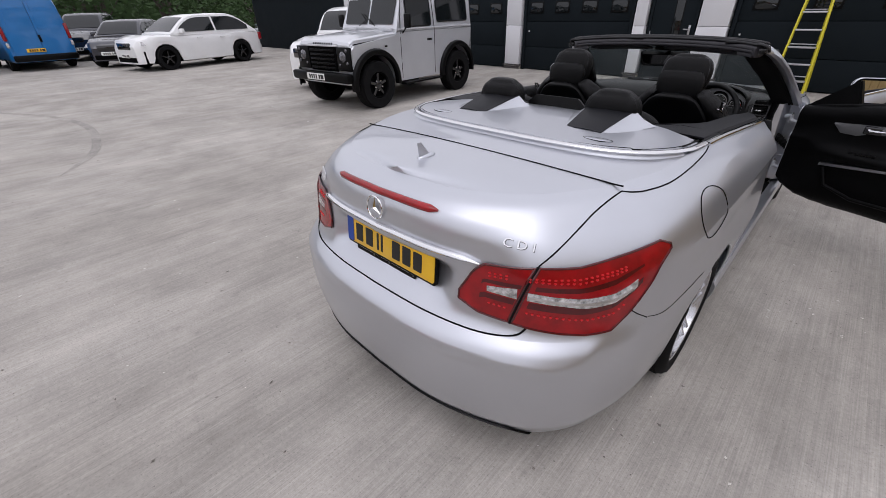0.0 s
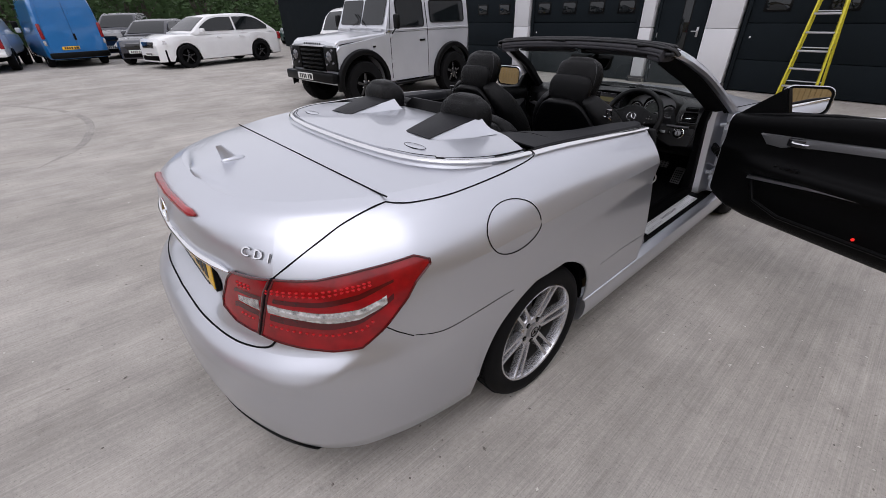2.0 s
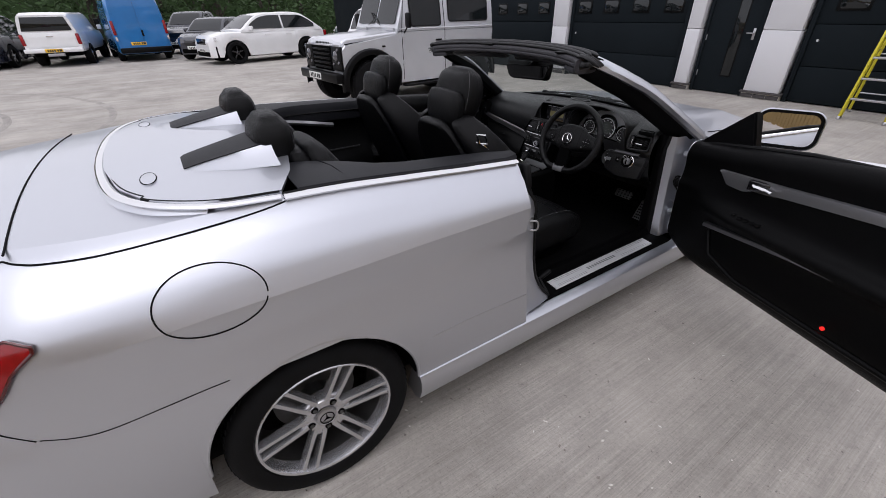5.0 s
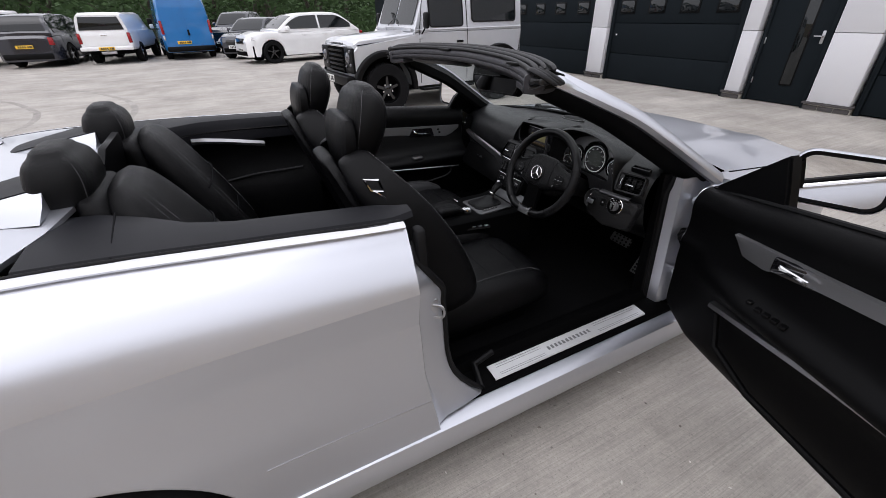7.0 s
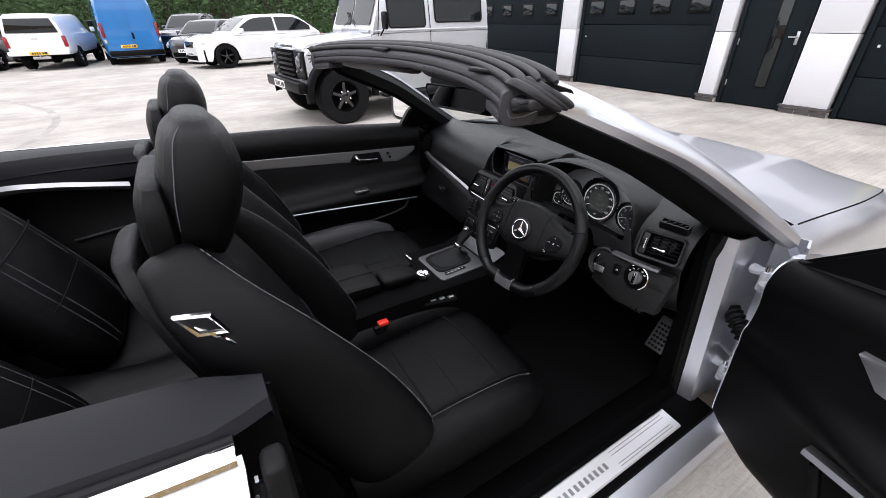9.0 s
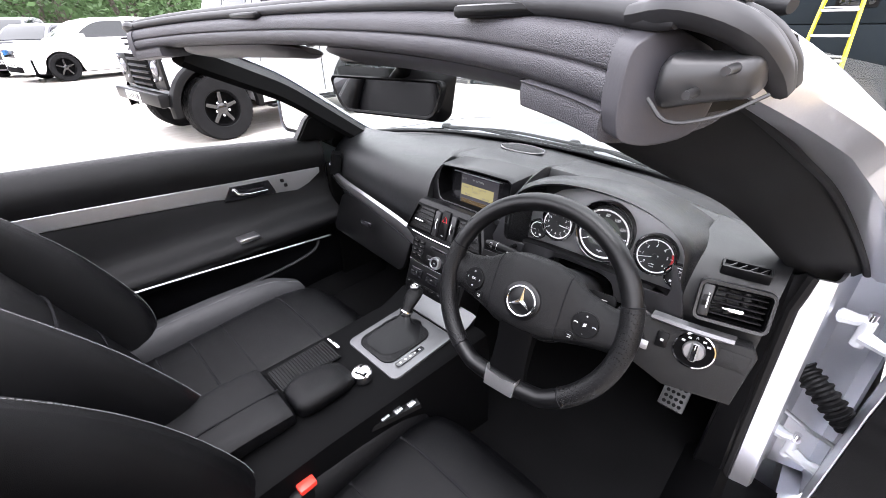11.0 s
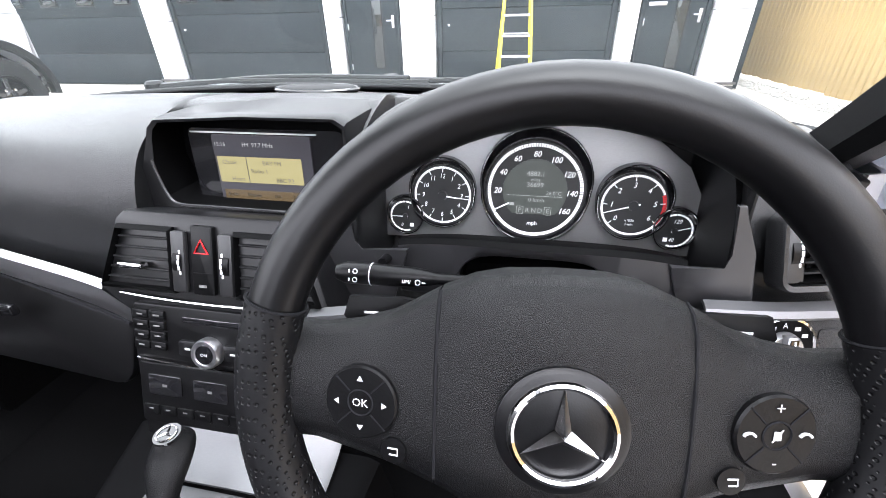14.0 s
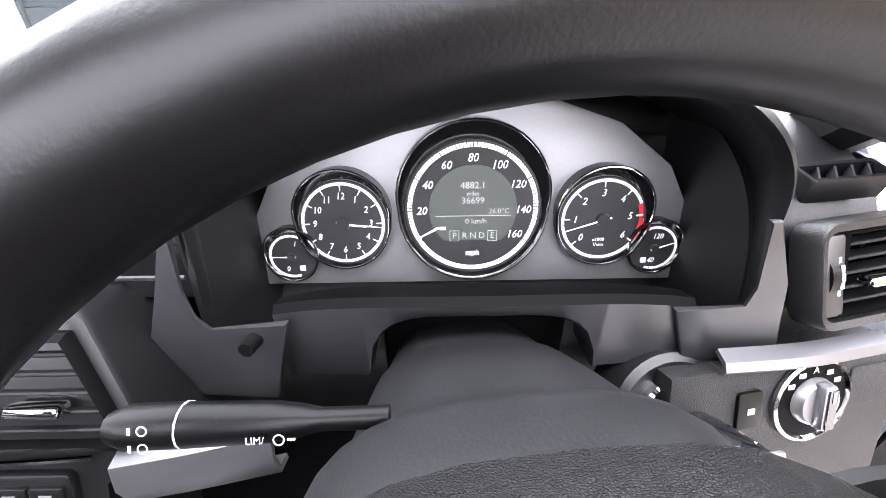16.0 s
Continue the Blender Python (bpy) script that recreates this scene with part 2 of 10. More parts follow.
def concrete_material():
    """Brushed concrete: broom lines along y, aggregate specks, broad stains and tyre-worn patches."""
    m = mat("brushed_concrete", (0.40, 0.375, 0.34), 0.85)
    n, l = m.node_tree.nodes, m.node_tree.links
    p = n["Principled BSDF"]
    tc = n.new("ShaderNodeTexCoord")

    def noise_at(scale, sc=(1, 1, 1), detail=5, rough=0.6, rot=0.0):
        mp = n.new("ShaderNodeMapping")
        mp.inputs["Scale"].default_value = sc
        mp.inputs["Rotation"].default_value = (0, 0, rot)
        l.new(tc.outputs["Object"], mp.inputs[0])
        t = n.new("ShaderNodeTexNoise")
        t.inputs["Scale"].default_value, t.inputs["Detail"].default_value, t.inputs["Roughness"].default_value = scale, detail, rough
        l.new(mp.outputs[0], t.inputs["Vector"])
        return t.outputs[0]

    def ranged(v, a, b, c, d):
        r = n.new("ShaderNodeMapRange")
        for k, q in enumerate((a, b, c, d)):
            r.inputs[k + 1].default_value = q
        l.new(v, r.inputs[0])
        return r.outputs[0]

    def times(a, b):
        x = n.new("ShaderNodeMix")
        x.data_type, x.blend_type = "RGBA", "MULTIPLY"
        x.inputs["Factor"].default_value = 1
        l.new(a, x.inputs["A"])
        l.new(b, x.inputs["B"])
        return x.outputs["Result"]

    broom = noise_at(1.0, (210, 2.2, 1), 3, 0.65, radians(-1))
    broom2 = noise_at(1.0, (34, 0.55, 1), 4, 0.6, radians(-1))
    bandy = noise_at(1.0, (6, 0.15, 1), 4, 0.6, radians(-1))
    pebble = noise_at(60, (1, 1, 1), 4, 0.7)
    stain = noise_at(0.45, (1, 1, 1), 7, 0.6)
    patch = noise_at(1.7, (1, 0.7, 1), 9, 0.7)
    blot = noise_at(6.5, (1, 1, 1), 5, 0.6)
    speck = noise_at(120, (1, 1, 1), 2, 0.5)
    pit = noise_at(26, (1, 1, 1), 3, 0.6)
    score = noise_at(1.0, (55, 0.9, 1), 3, 0.55, radians(-1))
    laitance = noise_at(1.0, (16, 1.1, 1), 8, 0.7, radians(-1))
    worn = noise_at(0.9, (1, 1, 1), 5, 0.7)
    ramp = n.new("ShaderNodeValToRGB")
    ramp.color_ramp.elements[0].position, ramp.color_ramp.elements[0].color = 0.32, (0.318, 0.294, 0.264, 1)
    ramp.color_ramp.elements[1].position, ramp.color_ramp.elements[1].color = 0.66, (0.440, 0.413, 0.378, 1)
    l.new(stain, ramp.inputs[0])
    c = times(ramp.outputs[0], ranged(broom, 0.30, 0.70, 0.84, 1.13))
    c = times(c, ranged(broom2, 0.3, 0.7, 0.90, 1.07))
    c = times(c, ranged(bandy, 0.35, 0.65, 0.95, 1.04))
    c = times(c, ranged(pebble, 0.35, 0.65, 0.91, 1.08))
    c = times(c, ranged(patch, 0.34, 0.64, 0.76, 1.10))
    c = times(c, ranged(blot, 0.27, 0.40, 0.84, 1.0))
    c = times(c, ranged(speck, 0.28, 0.36, 0.72, 1.0))
    c = times(c, ranged(pit, 0.265, 0.30, 0.55, 1.0))
    c = times(c, ranged(score, 0.24, 0.31, 0.74, 1.0))
    c = times(c, ranged(laitance, 0.66, 0.74, 1.0, 1.18))
    c = times(c, ranged(worn, 0.62, 0.72, 1.0, 1.10))
    l.new(c, p.inputs["Base Color"])
    add = n.new("ShaderNodeMath")
    add.operation = "ADD"
    l.new(broom, add.inputs[0])
    l.new(speck, add.inputs[1])
    b = n.new("ShaderNodeBump")
    b.inputs["Strength"].default_value, b.inputs["Distance"].default_value = 0.35, 0.004
    l.new(add.outputs[0], b.inputs["Height"])
    l.new(b.outputs[0], p.inputs["Normal"])
    return m


CONCRETE = concrete_material()
SILVER = mat("silver_metallic_paint", (0.575, 0.590, 0.635), 0.38, 0.92, 0.6, bump=0.02, bscale=900, bdist=0.0004, var=0.015, vscale=2.0, grain=0.03, gscale=700)
SEAM = mat("dark_gap", (0.006, 0.006, 0.007), 0.9, spec=0.1)
# barrel colour darkened to stand for the shade behind the spokes
BARRELSHADE = mat("shaded_wheel_barrel", (0.035, 0.034, 0.033), 0.6, 0.4, var=0.2, vscale=12)
CHROME = mat("chrome", (0.78, 0.78, 0.79), 0.07, 1.0, rvar=0.03, vscale=8)
SATIN = mat("satin_aluminium", (0.5, 0.5, 0.52), 0.32, 1.0, grain=0.05, gscale=300, stretch=(1, 12, 12), rvar=0.05)
# silver trim with the dimmer light under the windscreen put into its colour
TRIMSHADE = mat("shaded_satin_trim", (0.12, 0.12, 0.125), 0.42, 0.8, grain=0.06, gscale=200, stretch=(1, 12, 12))
CLUSTERPLATE = mat("silver_instrument_plate", (0.25, 0.25, 0.257), 0.48, 0.72, grain=0.06, gscale=260, stretch=(1, 1, 10))
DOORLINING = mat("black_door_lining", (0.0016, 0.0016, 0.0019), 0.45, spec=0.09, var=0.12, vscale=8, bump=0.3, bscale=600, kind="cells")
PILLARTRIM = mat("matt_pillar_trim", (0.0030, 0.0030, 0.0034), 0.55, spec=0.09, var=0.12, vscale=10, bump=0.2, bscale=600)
BRUSHED = mat("brushed_trim", (0.27, 0.27, 0.28), 0.38, 0.85, grain=0.08, gscale=160, stretch=(1, 1, 14))
ALLOY = mat("alloy_wheel_silver", (0.56, 0.56, 0.58), 0.27, 0.8, 0.6, var=0.04, vscale=14)
RUBBER = mat("tyre_rubber", (0.0055, 0.0055, 0.006), 0.78, spec=0.14, var=0.25, vscale=9, bump=0.25, bscale=160)
SEAL = mat("rubber_seal", (0.004, 0.004, 0.0045), 0.55, spec=0.164, var=0.15, vscale=20)
DARK = mat("dark_underbody", (0.002, 0.002, 0.0022), 0.9, spec=0.05, var=0.3, vscale=6)
PLASTIC = mat("black_plastic", (0.0024, 0.0024, 0.0027), 0.36, spec=0.139, var=0.12, vscale=12, bump=0.12, bscale=500)
GLOSSBLACK = mat("gloss_black", (0.006, 0.006, 0.007), 0.12, coat=0.5)
LEATHER = mat("black_leather", (0.0016, 0.0016, 0.0020), 0.36, spec=0.156, var=0.2, vscale=5, bump=0.4, bscale=800, bdist=0.001, kind="cells", rvar=0.07)
WHEELLEATHER = mat("smooth_wheel_leather", (0.0022, 0.0022, 0.0026), 0.36, spec=0.270, var=0.12, vscale=8, bump=0.12, bscale=900, bdist=0.0005, rvar=0.06)
PEDALMETAL = mat("worn_pedal_metal", (0.10, 0.10, 0.10), 0.5, 0.8, var=0.2, vscale=30)
# grey for edges and webbing; also a lit copy of the black leather
GREYLEATHER = mat("grey_and_lit_leather", (0.022, 0.022, 0.024), 0.5, spec=0.250, var=0.15, vscale=6, bump=0.25, bscale=1000, bdist=0.0006, kind="cells")
DASH = mat("dashboard_soft_plastic", (0.0050, 0.0052, 0.0058), 0.34, spec=0.425, var=0.1, vscale=4, bump=0.25, bscale=700, bdist=0.001, kind="cells", rvar=0.05)
DECKVINYL = mat("dark_deck_vinyl", (0.0065, 0.0068, 0.009), 0.5, spec=0.180, var=0.15, vscale=6, bump=0.25, bscale=500)
STITCH = mat("pale_stitching", (0.15, 0.15, 0.16), 0.8)
CARPET = mat("black_carpet", (0.0009, 0.0009, 0.0009), 0.98, var=0.3, vscale=8, bump=0.8, bscale=420, bdist=0.003, spec=0.05)
ROOFSEAL = mat("grey_roof_seal", (0.014, 0.014, 0.0155), 0.5, spec=0.3, var=0.15, vscale=14)
STACKBLACK = mat("black_console_plastic", (0.0036, 0.0036, 0.0041), 0.33, spec=0.24, var=0.1, vscale=9, bump=0.12, bscale=600)
COWLPLASTIC = mat("grey_black_cowl", (0.0095, 0.0095, 0.0105), 0.42, spec=0.3, var=0.1, vscale=9, bump=0.15, bscale=600)
GAITER = mat("soft_black_gaiter", (0.0025, 0.0025, 0.003), 0.36, spec=0.16, var=0.2, vscale=20, bump=0.3, bscale=500)
ROOFLINER = mat("grey_grained_header", (0.036, 0.035, 0.040), 0.5, spec=0.315, var=0.12, vscale=6, bump=0.45, bscale=520, bdist=0.0009, kind="cells")
VISOR = mat("grey_smooth_trim", (0.034, 0.033, 0.038), 0.46, spec=0.315, var=0.1, vscale=6, bump=0.1, bscale=500)
GREYTRIM = mat("mid_grey_trim", (0.014, 0.014, 0.015), 0.42, 0.2, var=0.06, vscale=8)
CHEEK = mat("satin_dark_panel", (0.016, 0.016, 0.0175), 0.33, spec=0.500, var=0.08, vscale=9)
JAMBPAINT = mat("silver_jamb_paint", (0.56, 0.575, 0.61), 0.38, 0.25, 0.5, var=0.03, vscale=6)
PANELGRAIN = mat("grained_lower_panel", (0.0034, 0.0034, 0.0039), 0.46, spec=0.320, var=0.1, vscale=8, bump=0.5, bscale=700, bdist=0.001, kind="cells")
HUBLEATHER = mat("grained_hub_cover", (0.0022, 0.0022, 0.0026), 0.36, spec=0.20, var=0.12, vscale=8, bump=0.4, bscale=1100, bdist=0.0008, kind="cells", rvar=0.06)
ENTRYMETAL = mat("bright_entry_plate", (0.66, 0.66, 0.67), 0.34, 0.55, grain=0.06, gscale=260, stretch=(12, 1, 12))
LETTERSIDE = mat("letter_edge", (0.12, 0.12, 0.13), 0.4)
LETTER = mat("bright_lettering", (0.72, 0.72, 0.74), 0.35, 0.4)
DOTRED = mat("red_reflector", (0.55, 0.012, 0.016), 0.3, spec=0.2)
# black plastic deepened to paint in the shade of an occupied cabin
SHADEBLACK = mat("shade_deepened_black", (0.0014, 0.0014, 0.0016), 0.6, spec=0.04)
REDLENS = mat("red_lens", (0.25, 0.0005, 0.0035), 0.2, coat=0.3, var=0.30, vscale=14)
DEEPRED = mat("deep_red_lens", (0.07, 0.001, 0.003), 0.16, coat=0.40, var=0.2, vscale=26)
CLEARLENS = mat("clear_ribbed_lens", (0.55, 0.54, 0.54), 0.14, 0.55, 1.0, bump=1.0, bscale=150, bdist=0.006, var=0.6, vscale=55)
# clear headlamp lens, its dark reflections painted into the base colour
HEADLENS = mat("reflection_dark_headlamp", (0.10, 0.10, 0.11), 0.12, 0.3, 0.8, bump=0.4, bscale=120, bdist=0.003, var=0.5, vscale=26)
PLATEYELLOW = mat("yellow_plate", (0.80, 0.47, 0.012), 0.35, coat=0.4, var=0.04, vscale=10)
PLATEWHITE = mat("white_plate", (0.75, 0.75, 0.72), 0.35, coat=0.4, var=0.04, vscale=10)
PLATEBLUE = mat("blue_band", (0.008, 0.05, 0.30), 0.4)
INK = mat("black_ink", (0.01, 0.01, 0.01), 0.5)
WHITEMARK = mat("white_marking", (0.80, 0.80, 0.80), 0.5)
MIRROR = mat("mirror_glass", (0.9, 0.9, 0.9), 0.0, 1.0)
# the film's pale colour stands in for glare and reflections on the screen
SCREENGLASS = glass("veiled_windscreen_glass", (0.90, 0.94, 0.92), haze=0.022)
DARKGLASS = mat("dark_window_glass", (0.008, 0.010, 0.011), 0.04, coat=0.00)
WHITEPAINT = mat("white_car_paint", (0.78, 0.78, 0.78), 0.28, coat=1.0, var=0.03, vscale=2)
BLUEPAINT = mat("bright_blue_paint", (0.006, 0.15, 0.43), 0.30, coat=1.0, var=0.06, vscale=2)
NAVYPAINT = mat("dark_navy_paint", (0.010, 0.012, 0.022), 0.25, coat=1.0, var=0.05, vscale=2)
GREENPAINT = mat("dark_green_paint", (0.02, 0.045, 0.04), 0.3, coat=1.0, var=0.08, vscale=2)
OFFROADSILVER = mat("silver_offroad_paint", (0.60, 0.61, 0.64), 0.38, 0.55, 0.8, var=0.04, vscale=2)
ORANGEPAINT = mat("weathered_orange_paint", (0.42, 0.12, 0.015), 0.6, var=0.25, vscale=5)
REDPAINT = mat("red_car_paint", (0.5, 0.012, 0.012), 0.3, coat=1.0)
DOORGREY = mat("anthracite_door", (0.0105, 0.0138, 0.0165), 0.7, spec=0.04, var=0.08, vscale=1.2, grain=0.05, gscale=120, bump=0.1, bscale=240, rvar=0.08)
PANELWHITE = mat("pale_grey_cladding", (0.62, 0.62, 0.64), 0.5, var=0.03, vscale=0.8, grain=0.02, gscale=80)
BRICKBLUE = mat("dark_brick", (0.06, 0.055, 0.055), 0.85, var=0.3, vscale=8, bump=0.4, bscale=90)
MORTAR = mat("mortar", (0.42, 0.40, 0.36), 0.95, var=0.15, vscale=20)
FENCEWOOD = mat("new_pine_boards", (0.30, 0.205, 0.078), 0.72, var=0.22, vscale=1.6, grain=0.14, gscale=30, stretch=(8, 8, 0.7), bump=0.3, bscale=40)
LADDERYELLOW = mat("yellow_fibreglass", (0.60, 0.52, 0.025), 0.5, var=0.06, vscale=6)
GRAVEL = mat("grey_gravel", (0.33, 0.32, 0.30), 0.95, var=0.4, vscale=30)
LEAF = mat("dark_foliage", (0.035, 0.065, 0.022), 0.7, var=0.45, vscale=0.9, spec=0.2)
BARK = mat("bark", (0.05, 0.042, 0.034), 0.95, var=0.3, vscale=5)
BUCKLERED = mat("red_buckle_button", (0.75, 0.035, 0.02), 0.4)
DIALFACE = mat("dial_face_black", (0.008, 0.008, 0.009), 0.55)
LCD = glow("instrument_display", (0.42, 0.46, 0.42), 0.0155, (0.02, 0.024, 0.02), 0.35)
LCDINK = glow("display_figures", (0.75, 0.78, 0.75), 0.085)
DIALWHITE = glow("dial_markings", (1.0, 1.0, 1.0), 0.05, (0.78, 0.78, 0.78), 0.5)
DIALRED = mat("dial_red_zone", (0.55, 0.01, 0.015), 0.5)
SCREENDARK = glow("radio_screen_dark", (0.30, 0.26, 0.32), 0.0115, (0.02, 0.02, 0.022), 0.2)
SCREENYELLOW = glow("radio_screen_yellow", (0.88, 0.76, 0.34), 0.062, (0.03, 0.03, 0.02), 0.2)
SCREENBROWN = glow("radio_screen_amber", (0.6, 0.4, 0.16), 0.020, (0.02, 0.015, 0.01), 0.2)
REDLAMP = glow("door_warning_lamp", (1.0, 0.03, 0.02), 0.7, (0.5, 0.01, 0.01))
PRINT = mat("pale_button_print", (0.42, 0.42, 0.42), 0.6)
FAINTPRINT = mat("faint_button_print", (0.09, 0.09, 0.09), 0.6)


# ---- the yard and the workshop ----
bm = B()
loft(bm, [[(x, y, 0) for x in (-260, -40, 40, 260)] for y in (-260, -40, 40, 260)])
ground = part("ground", bm, CONCRETE, None, "pale brushed concrete yard with worn stains", category="ground", kind="structure")

WALL = 9.3  # the front of the workshop
TOP = 4.6


def upright_panel(parent, x0, x1, z0, z1, y, depth, material, name, label="", bev=0.004):
    bm = B()
    box(bm, ((x0 + x1) / 2, y + depth / 2, (z0 + z1) / 2), (x1 - x0, depth, z1 - z0), bev)
    return part(name, bm, material, parent, label)


workshop = thing("workshop_building", "low workshop with dark grey doors between pale cladding pillars", "building", kind="structure")
# solid wall behind the doors and the pillars
upright_panel(workshop, -24.0, 3.78, 0.0, TOP, WALL + 0.16, 0.3, DOORGREY, "wall")
upright_panel(workshop, -24.0, 3.78, 2.55, TOP, WALL + 0.0, 0.155, PANELWHITE, "fascia")
upright_panel(workshop, -24.0, 3.84, TOP, TOP + 0.12, WALL - 0.15, 8.0, DOORGREY, "roof")
upright_panel(workshop, 3.48, 3.78, 0.0, TOP, WALL + 0.47, 7.4, PANELWHITE, "side_wall")

PILLARS = [(-11.0, -10.50), (-6.95, -6.45), (-3.25, -2.98), (-1.86, -1.27), (1.71, 1.99), (3.08, 3.60), (-15.1, -14.6)]
for x0, x1 in PILLARS:
    pillar = thing("pillar", "pale grey clad pillar on a dark brick plinth", "pillar", "pillars of the workshop", kind="structure")
    upright_panel(pillar, x0, x1, 0.13, 1.148, WALL - 0.06, 0.21, PANELWHITE, "cladding_panel")
    upright_panel(pillar, x0, x1, 1.156, 2.548, WALL - 0.06, 0.21, PANELWHITE, "cladding_panel")
    upright_panel(pillar, x0 - 0.05, x1 + 0.05, 0.095, 0.128, WALL - 0.09, 0.22, BRICKBLUE, "coping")
    upright_panel(pillar, x0 - 0.03, x1 + 0.03, 0.0, 0.094, WALL - 0.055, 0.2, MORTAR, "mortar_bed")
    n = max(1, round((x1 - x0 + 0.06) / 0.225))
    w = (x1 - x0 + 0.06) / n
    for k in range(n):
        bm = B()
        box(bm, (x0 - 0.03 + (k + 0.5) * w, WALL + 0.03, 0.045), (w - 0.012, 0.2, 0.065), 0.003, seg=1)
        part("brick", bm, BRICKBLUE, pillar)


def garage_door(x0, x1):
    """A sectional door: ribbed panels with a row of oblong windows."""
    door = thing("garage_door", "closed dark grey sectional garage door with small windows", "garage door", "doors of the workshop", kind="structure")
    zs = [0.02, 0.60, 1.245, 1.89, 2.53]
    for a, b in zip(zs, zs[1:]):
        upright_panel(door, x0 + 0.07, x1 - 0.07, a + 0.004, b - 0.004, WALL + 0.05, 0.06, DOORGREY, "door_panel", bev=0.012)
    for xa, xb in ((x0, x0 + 0.07), (x1 - 0.07, x1)):
        upright_panel(door, xa, xb, 0.0, 2.548, WALL + 0.005, 0.14, DOORGREY, "frame_post")
    count = 4 if x1 - x0 > 2.9 else 3
    for k in range(count):
        cx = x0 + (x1 - x0) * (k + 0.5) / count
        win = upright_panel(door, cx - 0.215, cx + 0.215, 1.435, 1.72, WALL + 0.038, 0.012, PLASTIC, "window_frame", bev=0.004)
        bm = B()
        prism(bm, rounded(0.36, 0.225, 0.05), plane_at((cx, WALL + 0.037, 1.577), (1, 0, 0), (0, 0, 1)), 0.004, 0.001)
        part("pane", bm, DARKGLASS, win)
    upright_panel(door, x0 + 0.17, x0 + 0.20, 0.985, 1.02, WALL + 0.036, 0.016, PANELWHITE, "lock_plate", bev=0.002)
    return door


garage_door(-10.45, -7.0)
garage_door(-6.40, -3.30)
garage_door(-1.22, 1.66)
garage_door(-14.55, -11.05)


def staff_door(x0, x1, plate):
    """A flush door with a tall narrow window, hinges and a lever lock."""
    door = thing("staff_door", "closed dark grey steel door with a narrow tall window", "door", "doors of the workshop", kind="structure")
    upright_panel(door, x0 + 0.06, x1 - 0.06, 0.02, 2.1, WALL + 0.06, 0.05, DOORGREY, "leaf", bev=0.006)
    for xa, xb in ((x0, x0 + 0.055), (x1 - 0.055, x1)):
        upright_panel(door, xa, xb, 0.0, 2.16, WALL + 0.03, 0.12, DOORGREY, "frame_post")
    upright_panel(door, x0, x1, 2.16, 2.548, WALL + 0.03, 0.12, DOORGREY, "top_panel")
    cx = x0 + (x1 - x0) * 0.6
    upright_panel(door, cx - 0.10, cx + 0.10, 0.31, 1.85, WALL + 0.053, 0.01, PLASTIC, "window_frame", bev=0.003)
    upright_panel(door, cx - 0.078, cx + 0.078, 0.335, 1.825, WALL + 0.050, 0.006, DARKGLASS, "pane", bev=0.001)
    lock = upright_panel(door, x1 - 0.145, x1 - 0.10, 0.98, 1.17, WALL + 0.045, 0.016, SATIN, "lock_plate", bev=0.006)
    bm = B()
    cyl(bm, (x1 - 0.122, WALL + 0.05, 1.09), (x1 - 0.122, WALL + 0.0, 1.09), 0.009)
    box(bm, (x1 - 0.17, WALL + 0.0, 1.09), (0.12, 0.018, 0.02), 0.007)
    part("lever", bm, SATIN, lock)
    for z in (0.3, 0.95, 1.7):
        upright_panel(door, x0 + 0.052, x0 + 0.072, z, z + 0.1, WALL + 0.04, 0.02, SATIN, "hinge", bev=0.004)
    if plate:
        upright_panel(door, x0 + 0.1, x0 + 0.36, 1.22, 1.27, WALL + 0.05, 0.012, SATIN, "letter_plate", bev=0.004)
    return door


staff_door(-2.93, -1.91, False)
staff_door(2.04, 3.03, True)


# ---- timber fence round the yard ----
def fence(name, p0, p1, high):
    fe = thing(name, "new pine close-boarded fence standing on a gravel strip", "fence", kind="structure")
    p0, p1 = Vector((*p0, 0)), Vector((*p1, 0))
    d = p1 - p0
    n = int(d.length / 0.128)
    ang = math.atan2(d.y, d.x)
    bm = B()
    box(bm, (0, 0, high / 2 + 0.06), (0.120, 0.018, high - 0.06), 0.003, seg=1)
    first = part("board", bm, FENCEWOOD, fe)
    rng = random.Random(4)
    for k in range(n):
        ob = first if k == 0 else new("board", first.data)
        ob.parent = fe
        p = p0 + d * ((k + 0.5) / n)
        ob.matrix_basis = Matrix.Translation((p.x, p.y, rng.uniform(-0.015, 0.01))) @ Matrix.Rotation(ang + rng.uniform(-0.02, 0.02), 4, "Z")
    for z in (0.4, high - 0.3):
        bm = B()
        q = (p0 + p1) / 2 + Vector((-d.y, d.x, 0)).normalized() * -0.045
        box(bm, (0, 0, 0), (d.length, 0.05, 0.08), 0.004, m=Matrix.Translation((q.x, q.y, z)) @ Matrix.Rotation(ang, 4, "Z"))
        part("rail", bm, FENCEWOOD, fe)
    return fe


fence("fence_east", (4.75, -10.0), (4.35, 13.5), 2.4)
fence("fence_south", (-13.0, -10.2), (4.75, -10.1), 2.4)

bm = B()
rng = random.Random(8)
for k in range(1500):
    y, x = rng.uniform(5.5, 13.0), 0
    x = 4.4 + (13.5 - y) * 0.017 - rng.uniform(0.02, 0.5)
    r = rng.uniform(0.012, 0.03)
    bmesh.ops.create_icosphere(bm, subdivisions=1, radius=r, matrix=Matrix.Translation((x, y, r * 0.5)) @ Matrix.Rotation(rng.uniform(0, 3), 4, "Z") @ Matrix.Diagonal((1.3, 0.9, 0.7, 1)))
part("gravel", bm, GRAVEL, None, "loose grey gravel strip along the fence foot", category="gravel", kind="stuff")


